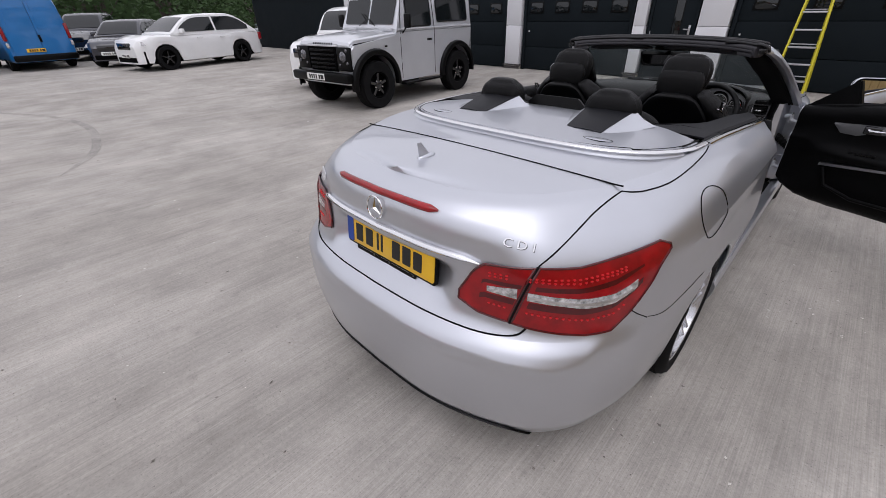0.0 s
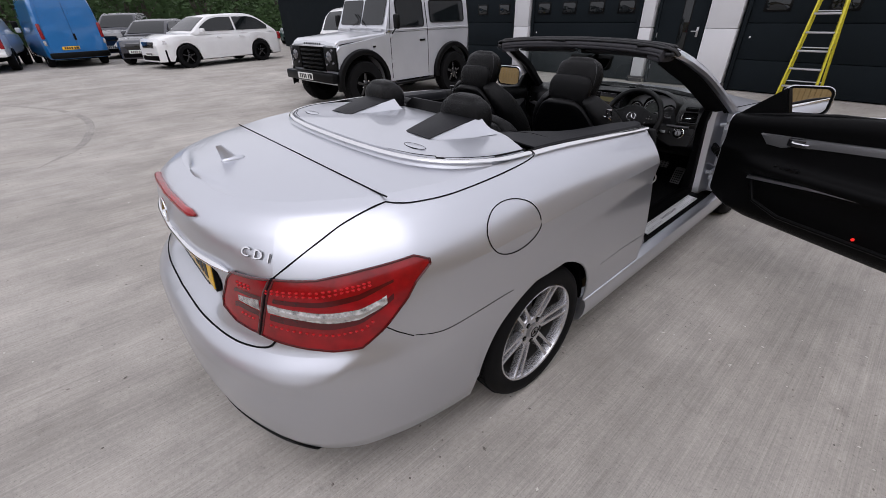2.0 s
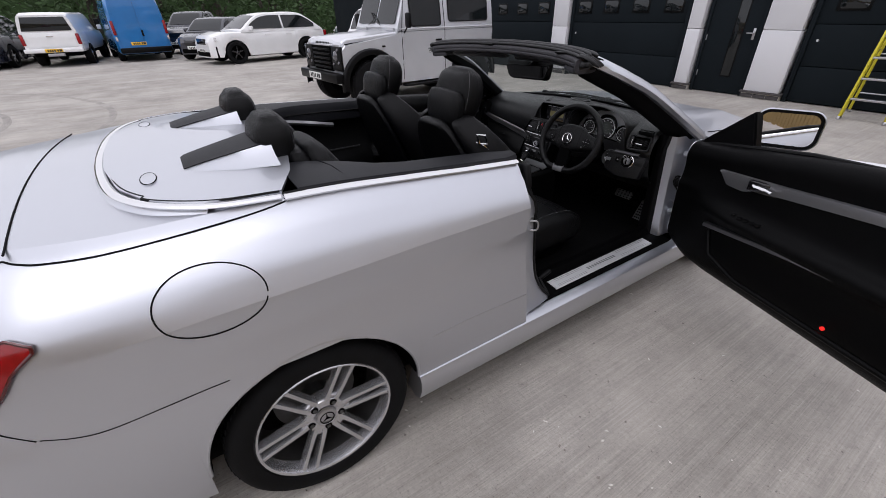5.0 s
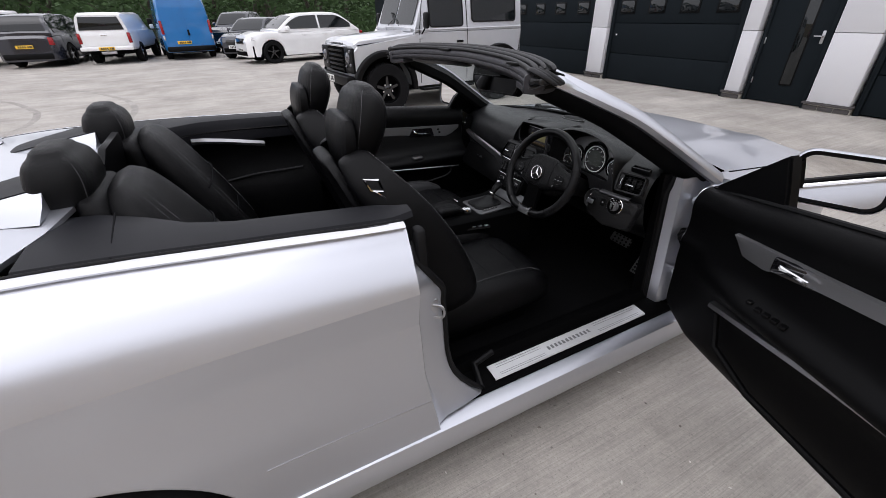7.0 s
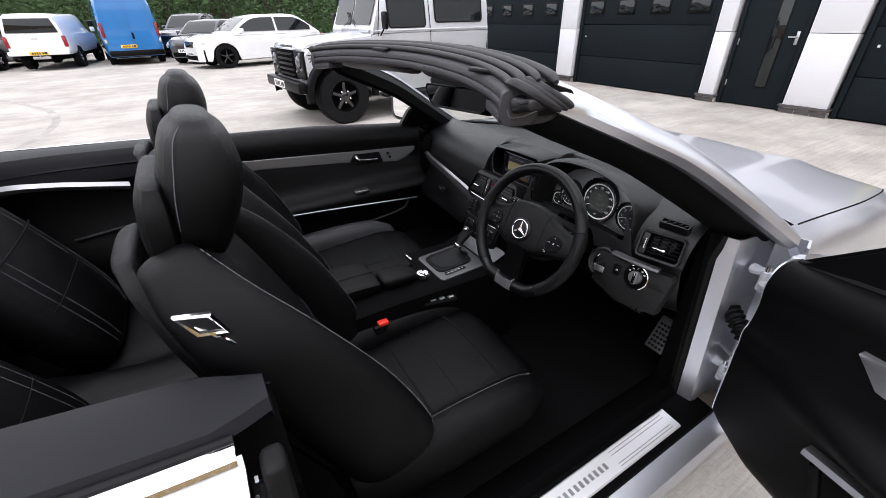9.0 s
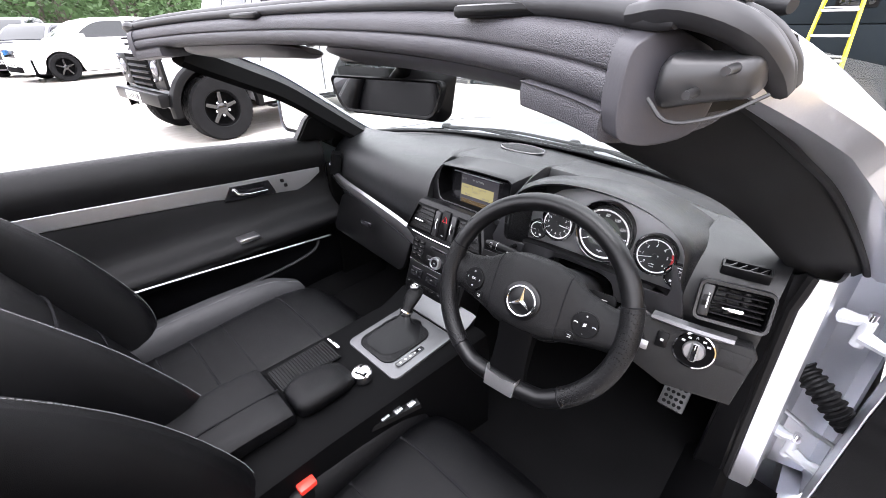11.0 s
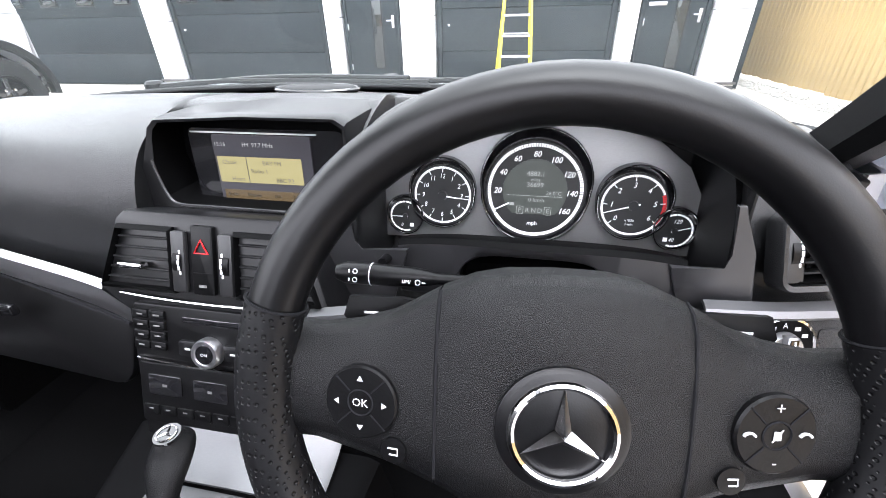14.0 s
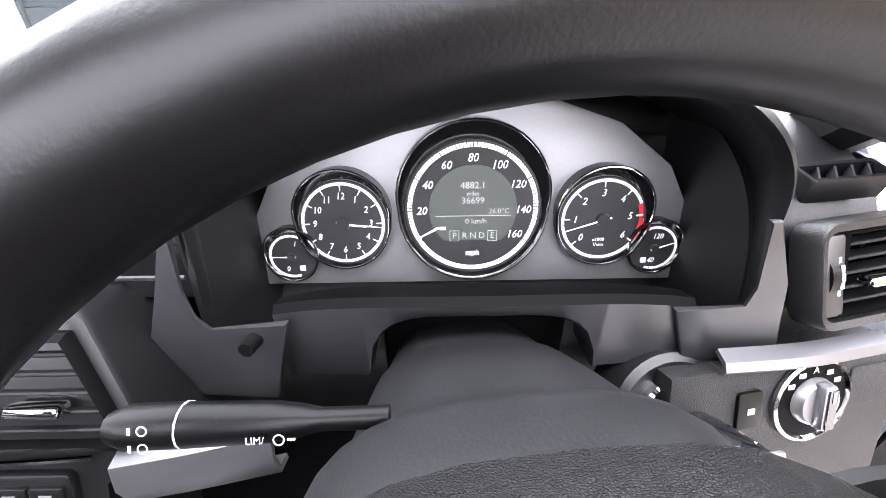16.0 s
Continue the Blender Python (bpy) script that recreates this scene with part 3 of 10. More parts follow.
# ---- stepladder ----
def stepladder():
    la = thing("stepladder", "yellow fibreglass stepladder with aluminium treads, opened by a garage door", "stepladder")
    apex = 2.05
    rails = {}
    for nm, ys, xa, xb, xta, xtb in (("front", 8.42, -0.10, 0.42, -0.04, 0.27), ("rear", 9.18, -0.20, 0.40, -0.03, 0.26)):
        for side, (a, b) in (("l", (xa, xta)), ("r", (xb, xtb))):
            p0, p1 = Vector((a, ys, 0.02)), Vector((b, 8.86 + (0.04 if nm == "rear" else -0.04), apex))
            rails[nm + side] = (p0, p1)
            bm = B()
            d = p1 - p0
            rot = d.to_track_quat("Z", "Y").to_matrix().to_4x4()
            box(bm, (0, 0, d.length / 2), (0.028, 0.07 if nm == "front" else 0.045, d.length), 0.004, m=Matrix.Translation(p0) @ rot)
            rail = part("rail", bm, LADDERYELLOW, la)
            bm = B()
            box(bm, (0, 0, 0.02), (0.04, 0.085, 0.05), 0.006, m=Matrix.Translation(p0 - Vector((0, 0, 0.02))) @ rot)
            part("foot", bm, SATIN, rail)
    for k in range(7):
        f = (0.28 * (k + 1)) / apex
        a, b = rails["frontl"][0].lerp(rails["frontl"][1], f), rails["frontr"][0].lerp(rails["frontr"][1], f)
        bm = B()
        box(bm, ((a.x + b.x) / 2, a.y + 0.01, (a.z + b.z) / 2), (b.x - a.x - 0.02, 0.085, 0.03), 0.005)
        part("tread", bm, SATIN, la)
    for f in (0.14, 0.42, 0.7):
        a, b = rails["rearl"][0].lerp(rails["rearl"][1], f), rails["rearr"][0].lerp(rails["rearr"][1], f)
        bm = B()
        tube(bm, [a, b], 0.012)
        part("crossbar", bm, SATIN, la)
    bm = B()
    box(bm, (0.115, 8.86, apex + 0.02), (0.38, 0.16, 0.05), 0.012)
    part("top_cap", bm, LADDERYELLOW, la)
    for s in "lr":
        a, b = rails["front" + s][0].lerp(rails["front" + s][1], 0.45), rails["rear" + s][0].lerp(rails["rear" + s][1], 0.45)
        bm = B()
        tube(bm, [a, b], 0.008)
        part("spreader", bm, SATIN, la)


stepladder()


# ---- woodland beyond the yard ----
def woodland():
    rng = random.Random(3)
    bm = B()
    for k in range(70):
        y = rng.uniform(-60, 60)
        x = -33 - rng.uniform(0, 9)
        pts = [(x + rng.uniform(-0.3, 0.3) * z, y + rng.uniform(-0.2, 0.2) * z, z * 1.3) for z in range(5)]
        tube(bm, pts, [0.22, 0.18, 0.15, 0.1, 0.05], 6)
        for j in range(4):
            q = Vector(pts[1 + j % 3])
            tube(bm, [q, q + Vector((rng.uniform(-0.5, 2), rng.uniform(-1.5, 1.5), rng.uniform(0.5, 1.8)))], [0.07, 0.02], 5)
    part("tree_trunks", bm, BARK, None, "bare trunks and limbs of a dense wood", category="woodland", kind="stuff")
    vs, fs = [], []
    clumps = []
    for k in range(1300):
        y = rng.uniform(-62, 62)
        z = rng.random() ** 0.8 * 5.2
        x = -32.0 - rng.uniform(0, 7) + 0.9 * math.sin(y * 0.8) + 0.7 * math.sin(y * 2.1 + z)
        clumps.append((x, y, z))
    for cx, cy, cz in clumps:
        for j in range(34):
            ox, oy, oz = rng.gauss(0, 0.7), rng.gauss(0, 0.75), rng.gauss(0, 0.6)
            s = rng.uniform(0.10, 0.26)
            a, b = Vector((rng.gauss(0, 1), rng.gauss(0, 1), rng.gauss(0, 0.6))).normalized(), Vector((rng.gauss(0, 1), rng.gauss(0, 1), rng.gauss(0, 1)))
            b = (b - a * b.dot(a)).normalized()
            c = Vector((cx + ox, cy + oy, max(0.05, cz + oz)))
            i = len(vs)
            vs += [c - a * s, c + b * s * 0.45, c + a * s, c - b * s * 0.45]
            fs.append((i, i + 1, i + 2, i + 3))
    me = bpy.data.meshes.new("foliage")
    me.from_pydata([tuple(v) for v in vs], [], fs)
    me.materials.append(LEAF)
    tagged(new("foliage", me), "dense dark green leaves of a wood edge", "woodland", "", "stuff")
    bm = B()
    box(bm, (-42, 0, 2.2), (0.5, 140, 4.4))
    part("backdrop", bm, LEAF, None, "dark depth of the wood", category="backdrop", kind="structure")


woodland()


# curved tyre marks and loose grit on the concrete
MARK = mat("tyre_mark_stain", (0.292, 0.275, 0.252), 0.9, var=0.25, vscale=3, grain=0.3, gscale=60)
line = curve([(-13.2, -4.4, 0.0025), (-12.0, -2.65, 0.0025), (-10.05, -1.53, 0.0025), (-8.9, -1.15, 0.0025), (-7.8, -1.03, 0.0025), (-6.6, -1.15, 0.0025), (-5.9, -1.35, 0.0025), (-5.2, -1.75, 0.0025)], 60)
for off in (0.0, 1.5):
    bm = B()
    rows = []
    for i, p in enumerate(line):
        d = (line[min(i + 1, 59)] - line[max(i - 1, 0)]).normalized()
        n_ = Vector((-d.y, d.x, 0))
        w = 0.055 * min(1, i / 8, (59 - i) / 8) + 0.003
        rows.append([p - n_ * (off + w), p - n_ * (off - w)])
    loft(bm, rows)
    part("tyre_mark", bm, MARK, None, "faint curved tyre mark on the concrete", kind="structure", category="tyre mark")
rng = random.Random(5)
GRIT = mat("loose_grit", (0.20, 0.18, 0.16), 0.95, var=0.6, vscale=40)
PALEGRIT = mat("pale_grit", (0.60, 0.58, 0.54), 0.95, var=0.2, vscale=40)
for name, material, count in (("grit", GRIT, 900), ("pale_grit", PALEGRIT, 500)):
    bm = B()
    for k in range(count):
        r = rng.uniform(0.0, 1.0) ** 1.4 * 9 + 0.6
        a = rng.uniform(0, 2 * math.pi)
        x, y = 1.5 + r * math.cos(a), 0.2 + r * math.sin(a)
        if y > 8.9:
            continue
        sz = rng.uniform(0.0015, 0.0055) * (1 + 0.12 * r)
        m = Matrix.Translation((x, y, sz * 0.3)) @ Matrix.Rotation(rng.uniform(0, 6.3), 4, "Z") @ Matrix.Diagonal((sz * rng.uniform(0.8, 2.2), sz, sz * 0.6, 1))
        v = [bm.verts.new(m @ Vector(q)) for q in ((1, 0, 0), (0, 1, 0), (-1, 0.2, 0), (0, -1, 0), (0.1, 0.1, 1), (0, 0, -0.5))]
        for f in ((0, 1, 4), (1, 2, 4), (2, 3, 4), (3, 0, 4)):
            bm.faces.new([v[i] for i in f])
    part(name, bm, material, None, "loose grit and small debris on the concrete", kind="stuff", category="grit")


# ---- parked vehicles ----
def wheel(parent, x, y, r, w, rim_mat, side, spokes=5, rim=0.66, hub_mat=None):
    """A road wheel: tyre, spoked rim and hub. side: +1 faces +x."""
    m = plane_at((x, y, r), (0, 1, 0), (0, 0, 1))
    if side < 0:
        m = plane_at((x, y, r), (0, -1, 0), (0, 0, 1))
    bm = B()
    revolve(bm, [(r * rim, -w / 2), (r * 0.93, -w / 2), (r, -w * 0.36), (r, w * 0.36), (r * 0.95, w / 2), (r * rim * 1.04, w * 0.47), (r * rim, w * 0.42)], m, 36, closed=True)
    ty = part("tyre", bm, RUBBER, parent)
    bm = B()
    revolve(bm, [(r * rim, -w * 0.4), (r * rim, w * 0.42), (r * rim * 0.93, w * 0.42), (r * rim * 0.9, w * 0.1), (r * 0.2, w * 0.05), (0.0001, w * 0.05)], m, 36)
    part("rim", bm, DARK if hub_mat is None else hub_mat, ty)
    bm = B()
    for k in range(spokes):
        t = 2 * math.pi * k / spokes + 0.3
        a, b = Vector((math.cos(t), math.sin(t), 0)), Vector((-math.sin(t), math.cos(t), 0))
        box(bm, (0, 0, 0), (r * rim * 0.86, r * 0.13, w * 0.12), 0.006, m=m @ Matrix.Translation(a * r * rim * 0.5 + Vector((0, 0, w * 0.28))) @ Matrix.Rotation(t, 4, "Z"), seg=1)
    revolve(bm, [(r * 0.17, w * 0.2), (r * 0.17, w * 0.36), (r * 0.12, w * 0.4), (0.0001, w * 0.4)], m, 20)
    part("spokes", bm, rim_mat, ty)
    return ty


def plate(parent, at, across, up, material, w=0.52, h=0.111):
    """A number plate; its characters are plain bars."""
    m = plane_at(at, across, up)
    bm = B()
    prism(bm, rounded(w, h, 0.012), m, 0.006, 0.001)
    pl = part("number_plate", bm, material, parent)
    for k, x in enumerate((-0.16, -0.095, -0.03, 0.035, 0.125, 0.185, 0.225)):
        s = w / 0.52
        bm = B()
        prism(bm, [(a + (x - 0.01) * s, b) for a, b in rounded(0.042 * s, h * 0.66, 0.004)], m @ Matrix.Translation((0, 0, 0.006)), 0.0012)
        part("bar", bm, INK, pl)
    return pl


def sweep_body(half, zlow, ztop, ys, shape, n=9):
    """Rows round a body: at each y a half width, a lower and an upper edge; shape gives (share of width, share of height)."""
    rows = []
    for y in ys:
        h, a, b = half(y), zlow(y), ztop(y)
        right = [(h * u, y, a + (b - a) * v) for u, v in shape]
        rows.append(right + [(-x, yy, z) for x, yy, z in reversed(right)])
    return rows


def lerp_table(tab):
    xs, vs = [t[0] for t in tab], [t[1] for t in tab]
    return lambda q: float(np.interp(q, xs, vs))


def car(name, label, m, paint, L, W, H, wb, front, r, belt, hood, tail, cabin, rim_mat=None, group="parked vehicles", category="car", plate_rear=PLATEYELLOW, glassy=DARKGLASS, lamps=True, lid=None):
    """A parked car, heading along +y. cabin: the side outline of the glasshouse as (y, z) corners, from the windscreen's foot to the rear one's."""
    c = thing(name, label, category, group, m)
    y0, y1 = -L / 2, L / 2
    yf, yr = L / 2 - front, L / 2 - front - wb
    R = r * 1.13

    def zlow(y):
        z = 0.24
        for ax in (yf, yr):
            if abs(y - ax) < R:
                z = max(z, r + math.sqrt(R * R - (y - ax) ** 2) * 0.98)
        return z

    tops = lerp_table([(y0, tail - 0.12), (y0 + 0.08, tail), (cabin[-1][0], tail if lid is None else lid), (cabin[0][0], belt), (y1 - 0.55, hood), (y1 - 0.12, hood - 0.12), (y1, hood - 0.3)])
    half = lerp_table([(y0, W * 0.40), (y0 + 0.12, W * 0.455), (y0 + 0.5, W * 0.49), (0, W * 0.5), (y1 - 0.7, W * 0.49), (y1 - 0.2, W * 0.44), (y1, W * 0.33)])
    ys = sorted(set(list(np.linspace(y0, y1, 40)) + [ax + R * math.cos(t) * 0.9999 for ax in (yf, yr) for t in np.linspace(0, math.pi, 15)]))
    shape = [(0.94, 0), (0.985, 0.03), (1.0, 0.3), (0.99, 0.62), (0.975, 0.84), (0.93, 0.95), (0.82, 1.0), (0.4, 1.02)]
    bm = B()
    rows = sweep_body(half, zlow, tops, ys, shape)
    vs = loft(bm, rows)
    cap(bm, vs[0])
    cap(bm, vs[-1], True)
    body = part("body", bm, paint, c, angle=32)
    bm = B()
    box(bm, (0, 0, 0.42), (W * 0.86, L * 0.93, 0.4), 0.03)
    part("underbody", bm, DARK, c)
    # glasshouse
    prof = curve([(0, y, z) for y, z in cabin], 40)
    roofz = max(z for _, z in cabin)
    base = min(cabin[0][1], cabin[-1][1])
    wid = lambda z: W * 0.47 - (z - base) / (roofz - base) * W * 0.095
    rows = []
    for p in prof:
        t = wid(p.z)
        b = wid(base)
        rows.append([(b, p.y, base - 0.06), (mix((b,), (t,), 0.5)[0], p.y, (base + p.z) / 2), (t, p.y, p.z - 0.025), (t * 0.92, p.y, p.z), (0, p.y, p.z + 0.015), (-t * 0.92, p.y, p.z), (-t, p.y, p.z - 0.025), (-mix((b,), (t,), 0.5)[0], p.y, (base + p.z) / 2), (-b, p.y, base - 0.06)])
    bm = B()
    vs = loft(bm, rows)
    cap(bm, vs[0])
    cap(bm, vs[-1], True)
    cab = part("cabin", bm, paint, c, angle=32)
    # side windows
    ya, yb = cabin[0][0] - 0.35, cabin[-1][0] + 0.30
    top = lambda y: float(np.interp(y, [q.y for q in reversed(prof)], [q.z for q in reversed(prof)]))
    for s in (1, -1):
        for wa, wbk in ((ya, (ya + yb) / 2 + 0.06), ((ya + yb) / 2 - 0.02, yb)):
            bm = B()
            rr = []
            for k in range(9):
                y = wa + (wbk - wa) * k / 8
                zt, zb = max(base + 0.07, min(top(y), roofz) - 0.085), base + 0.045
                pts = []
                for j in range(3):
                    z = zb + (zt - zb) * j / 2
                    f = (z - base) / max(0.05, top(y) - base)
                    x = wid(base) + (wid(top(y)) - wid(base)) * f
                    pts.append((s * (x + 0.012), y, z))
                rr.append(pts)
            loft(bm, rr)
            solid(bm, 0.006)
            part("side_window", bm, glassy, cab)
    for a, b, nm in ((prof[1], prof[10], "windscreen"), (prof[-2], prof[-9], "rear_window")):
        bm = B()
        rr = []
        nrm = Vector((0, (b - a).z, -(b - a).y)).normalized()
        if nrm.z < 0:
            nrm = -nrm
        for k in range(5):
            i = (1 + k * 2) if nm == "windscreen" else (38 - k * 2)
            p = prof[i]
            w = wid(p.z) * 0.86
            rr.append([(w * u, p.y, p.z + 0.015 * (1 - u * u)) for u in (-1, -0.5, 0, 0.5, 1)])
        rr = [[tuple(Vector(q) + nrm * 0.012) for q in row] for row in rr]
        loft(bm, rr)
        solid(bm, 0.006)
        part(nm, bm, glassy, cab)
    for s in (1, -1):
        for ax in (yf, yr):
            wheel(c, s * (W / 2 - 0.13), ax, r, 0.24, rim_mat or ALLOY, s)
        bm = B()
        box(bm, (s * (W / 2 + 0.06), cabin[0][0] - 0.35, belt + 0.10), (0.2, 0.12, 0.15), 0.04)
        box(bm, (s * (W / 2 - 0.05), cabin[0][0] - 0.33, belt + 0.05), (0.12, 0.05, 0.04), 0.01)
        part("wing_mirror", bm, paint, c)
        if lamps:
            bm = B()
            hy = y1 - 0.16
            prism(bm, [(-0.20, -0.045), (0.2, -0.07), (0.24, 0.05), (-0.10, 0.06)], plane_at((s * W * 0.385, hy, hood - 0.22), (-s, 0.35 * 1, 0), (0, -0.25, 1)) if s > 0 else plane_at((s * W * 0.385, hy, hood - 0.22), (-s, 0.35, 0), (0, -0.25, 1)), 0.03 * -s, 0)
            part("headlamp", bm, CLEARLENS, c)
            bm = B()
            box(bm, (s * W * 0.425, y0 + 0.05, tail - 0.22), (0.16, 0.12, 0.26), 0.03)
            part("tail_lamp", bm, REDLENS, c)
        for y in (ya - 0.62, ya - 1.5):
            if y > yb - 0.3:
                bm = B()
                box(bm, (s * (W / 2 + 0.005), y, belt - 0.13), (0.03, 0.2, 0.035), 0.01)
                part("door_handle", bm, paint, c)
    bm = B()
    box(bm, (0, y1 - 0.015, hood - 0.3), (W * 0.42, 0.06, 0.2), 0.03)
    part("grille", bm, GLOSSBLACK, c)
    bm = B()
    box(bm, (0, y1 - 0.01, 0.36), (W * 0.6, 0.06, 0.16), 0.03)
    part("intake", bm, DARK, c)
    bm = B()
    box(bm, (0, y0 - 0.005, 0.40), (W * 0.76, 0.06, 0.2), 0.03)
    part("rear_bumper", bm, PLASTIC, c)
    plate(c, (0, y1 + 0.03, 0.48), (-1, 0, 0), (0, 0, 1), PLATEWHITE)
    plate(c, (0, y0 - 0.045, 0.72), (1, 0, 0), (0, 0, 1), plate_rear)
    return c


def standing(x, y, hx, hy):
    """The pose of a vehicle whose middle stands at x, y and that heads along (hx, hy)."""
    return Matrix.Translation((x, y, 0)) @ Matrix.Rotation(math.atan2(-hx, hy), 4, "Z")


# white sporty off-roader
hx, hy = 0.235, -0.972
car("white_suv", "glossy white sporty off-road car with black wheels", standing(-17.3 + 0 * hx, 3.85, hx, hy), WHITEPAINT, 4.73, 1.93, 1.65, 2.87, 0.86, 0.375, 1.05, 1.06, 1.08,
    [(1.22, 1.08), (0.45, 1.56), (-0.35, 1.64), (-1.35, 1.60), (-2.12, 1.12)], GLOSSBLACK)
# dark estate off-roader, seen from behind
car("dark_suv", "dark navy off-road car with a sloping tailgate", standing(-22.4, -5.2, -0.93, 0.12), NAVYPAINT, 4.78, 1.98, 1.78, 2.74, 0.85, 0.38, 1.12, 1.12, 1.10,
    [(1.15, 1.12), (0.40, 1.66), (-0.4, 1.77), (-1.9, 1.72), (-2.3, 1.16)], ALLOY)
car("dark_estate_car", "dark grey parked car beside the wood", standing(-27.0, -4.0, -0.9, 0.2), NAVYPAINT, 4.5, 1.8, 1.5, 2.65, 0.85, 0.33, 0.95, 0.95, 1.0,
    [(1.05, 0.97), (0.2, 1.42), (-0.4, 1.48), (-1.5, 1.40), (-2.05, 1.02)])
car("small_dark_car", "small black hatchback between a van and an off-roader", standing(-20.3, 2.55, 0.8, -0.55), NAVYPAINT, 3.9, 1.7, 1.5, 2.5, 0.75, 0.31, 0.98, 0.95, 1.0,
    [(0.95, 1.0), (0.25, 1.46), (-0.4, 1.52), (-1.4, 1.46), (-1.85, 1.02)])
car("black_pickup", "black pickup truck parked near the wood", standing(-25.5, 2.2, 0.85, -0.4), NAVYPAINT, 5.1, 1.85, 1.8, 3.0, 0.9, 0.38, 1.15, 1.12, 1.1,
    [(1.05, 1.16), (0.35, 1.72), (-0.3, 1.8), (-1.1, 1.74), (-1.3, 1.2)])
car("green_saloon", "dark green saloon car in the distance", standing(-26.7, 11.8, 0.75, -0.66), GREENPAINT, 4.4, 1.75, 1.42, 2.6, 0.85, 0.31, 0.92, 0.9, 0.95,
    [(0.9, 0.94), (0.15, 1.36), (-0.4, 1.41), (-1.2, 1.36), (-1.75, 0.98)])
car("white_offroader", "white boxy off-road car behind a silver one", standing(-8.30, 5.15, 0.08, -0.997), WHITEPAINT, 3.9, 1.66, 1.72, 2.4, 0.75, 0.35, 1.14, 1.10, 1.12,
    [(0.92, 1.16), (0.66, 1.62), (-0.1, 1.71), (-1.6, 1.68), (-1.85, 1.18)])
car("red_hatchback", "red hatchback parked by the timber fence", standing(-2.2, -8.6, 1, 0.05), REDPAINT, 4.1, 1.75, 1.5, 2.55, 0.8, 0.32, 0.98, 0.96, 1.0,
    [(1.0, 1.0), (0.25, 1.44), (-0.4, 1.5), (-1.5, 1.44), (-1.95, 1.02)])


def van():
    """A blue panel van seen from behind."""
    v = thing("panel_van", "bright blue panel van with twin rear doors", "van", "parked vehicles", standing(-22.65, -0.45, -0.99, -0.12))
    W, y0, y1 = 1.95, -2.45, 2.35
    ys = [y0, y0 + 0.06, y0 + 0.25, -1.0, 0.6, 1.15, 1.7, 2.2, y1]
    half = lerp_table([(y0, W * 0.46), (y0 + 0.1, W * 0.495), (1.5, W * 0.5), (y1, W * 0.42)])
    tops = lerp_table([(y0, 2.36), (y0 + 0.3, 2.50), (0.7, 2.46), (1.25, 2.2), (1.75, 1.30), (2.2, 1.12), (y1, 0.85)])

    def zlow(y):
        return 0.3

    shape = [(0.93, 0), (0.99, 0.05), (1.0, 0.3), (0.98, 0.55), (0.93, 0.8), (0.87, 0.93), (0.76, 0.985), (0.4, 1.0)]
    bm = B()
    vs = loft(bm, sweep_body(half, zlow, tops, sorted(list(np.linspace(y0, y1, 26)) + [y0 + 0.03]), shape))
    cap(bm, vs[0])
    cap(bm, vs[-1], True)
    part("body", bm, BLUEPAINT, v, angle=32)
    for s in (1, -1):
        bm = B()
        prism(bm, [(0.012, 0.52), (0.80, 0.52), (0.82, 1.15), (0.70, 2.26), (0.012, 2.30)], plane_at((0, y0 - 0.012, 0), (s, 0, 0), (0, 0, 1)), 0.02 if s > 0 else -0.02, 0)
        d = part("rear_door", bm, BLUEPAINT, v)
        bm = B()
        prism(bm, [(0.10, 1.30), (0.70, 1.30), (0.60, 2.12), (0.10, 2.15)], plane_at((0, y0 - 0.034, 0), (s, 0, 0), (0, 0, 1)), 0.006 if s > 0 else -0.006, 0)
        part("door_pressing", bm, BLUEPAINT, d)
        bm = B()
        box(bm, (s * 0.885, y0 + 0.02, 1.22), (0.10, 0.14, 0.5), 0.03)
        part("tail_lamp", bm, REDLENS, v)
        bm = B()
        box(bm, (s * 0.89, y0 + 0.01, 0.84), (0.08, 0.12, 0.16), 0.02)
        part("reversing_lamp", bm, CLEARLENS, v)
        for ax in (-1.45, 1.55):
            wheel(v, s * (W / 2 - 0.13), ax, 0.33, 0.22, SATIN, s)
        bm = B()
        box(bm, (s * (W / 2 + 0.13), 1.15, 1.42), (0.2, 0.12, 0.3), 0.04)
        part("wing_mirror", bm, PLASTIC, v)
    bm = B()
    box(bm, (0, y0 - 0.05, 0.42), (W * 0.93, 0.16, 0.2), 0.04)
    part("rear_bumper", bm, PLASTIC, v)
    bm = B()
    box(bm, (0.03, y0 - 0.045, 1.02), (0.07, 0.04, 0.22), 0.015)
    part("handle", bm, PLASTIC, v)
    plate(v, (-0.22, y0 - 0.05, 0.66), (1, 0, 0), (0, 0, 1), PLATEYELLOW)
    bm = B()
    box(bm, (0, 0, 0.4), (W * 0.84, 4.3, 0.3), 0.03)
    part("underbody", bm, DARK, v)


van()


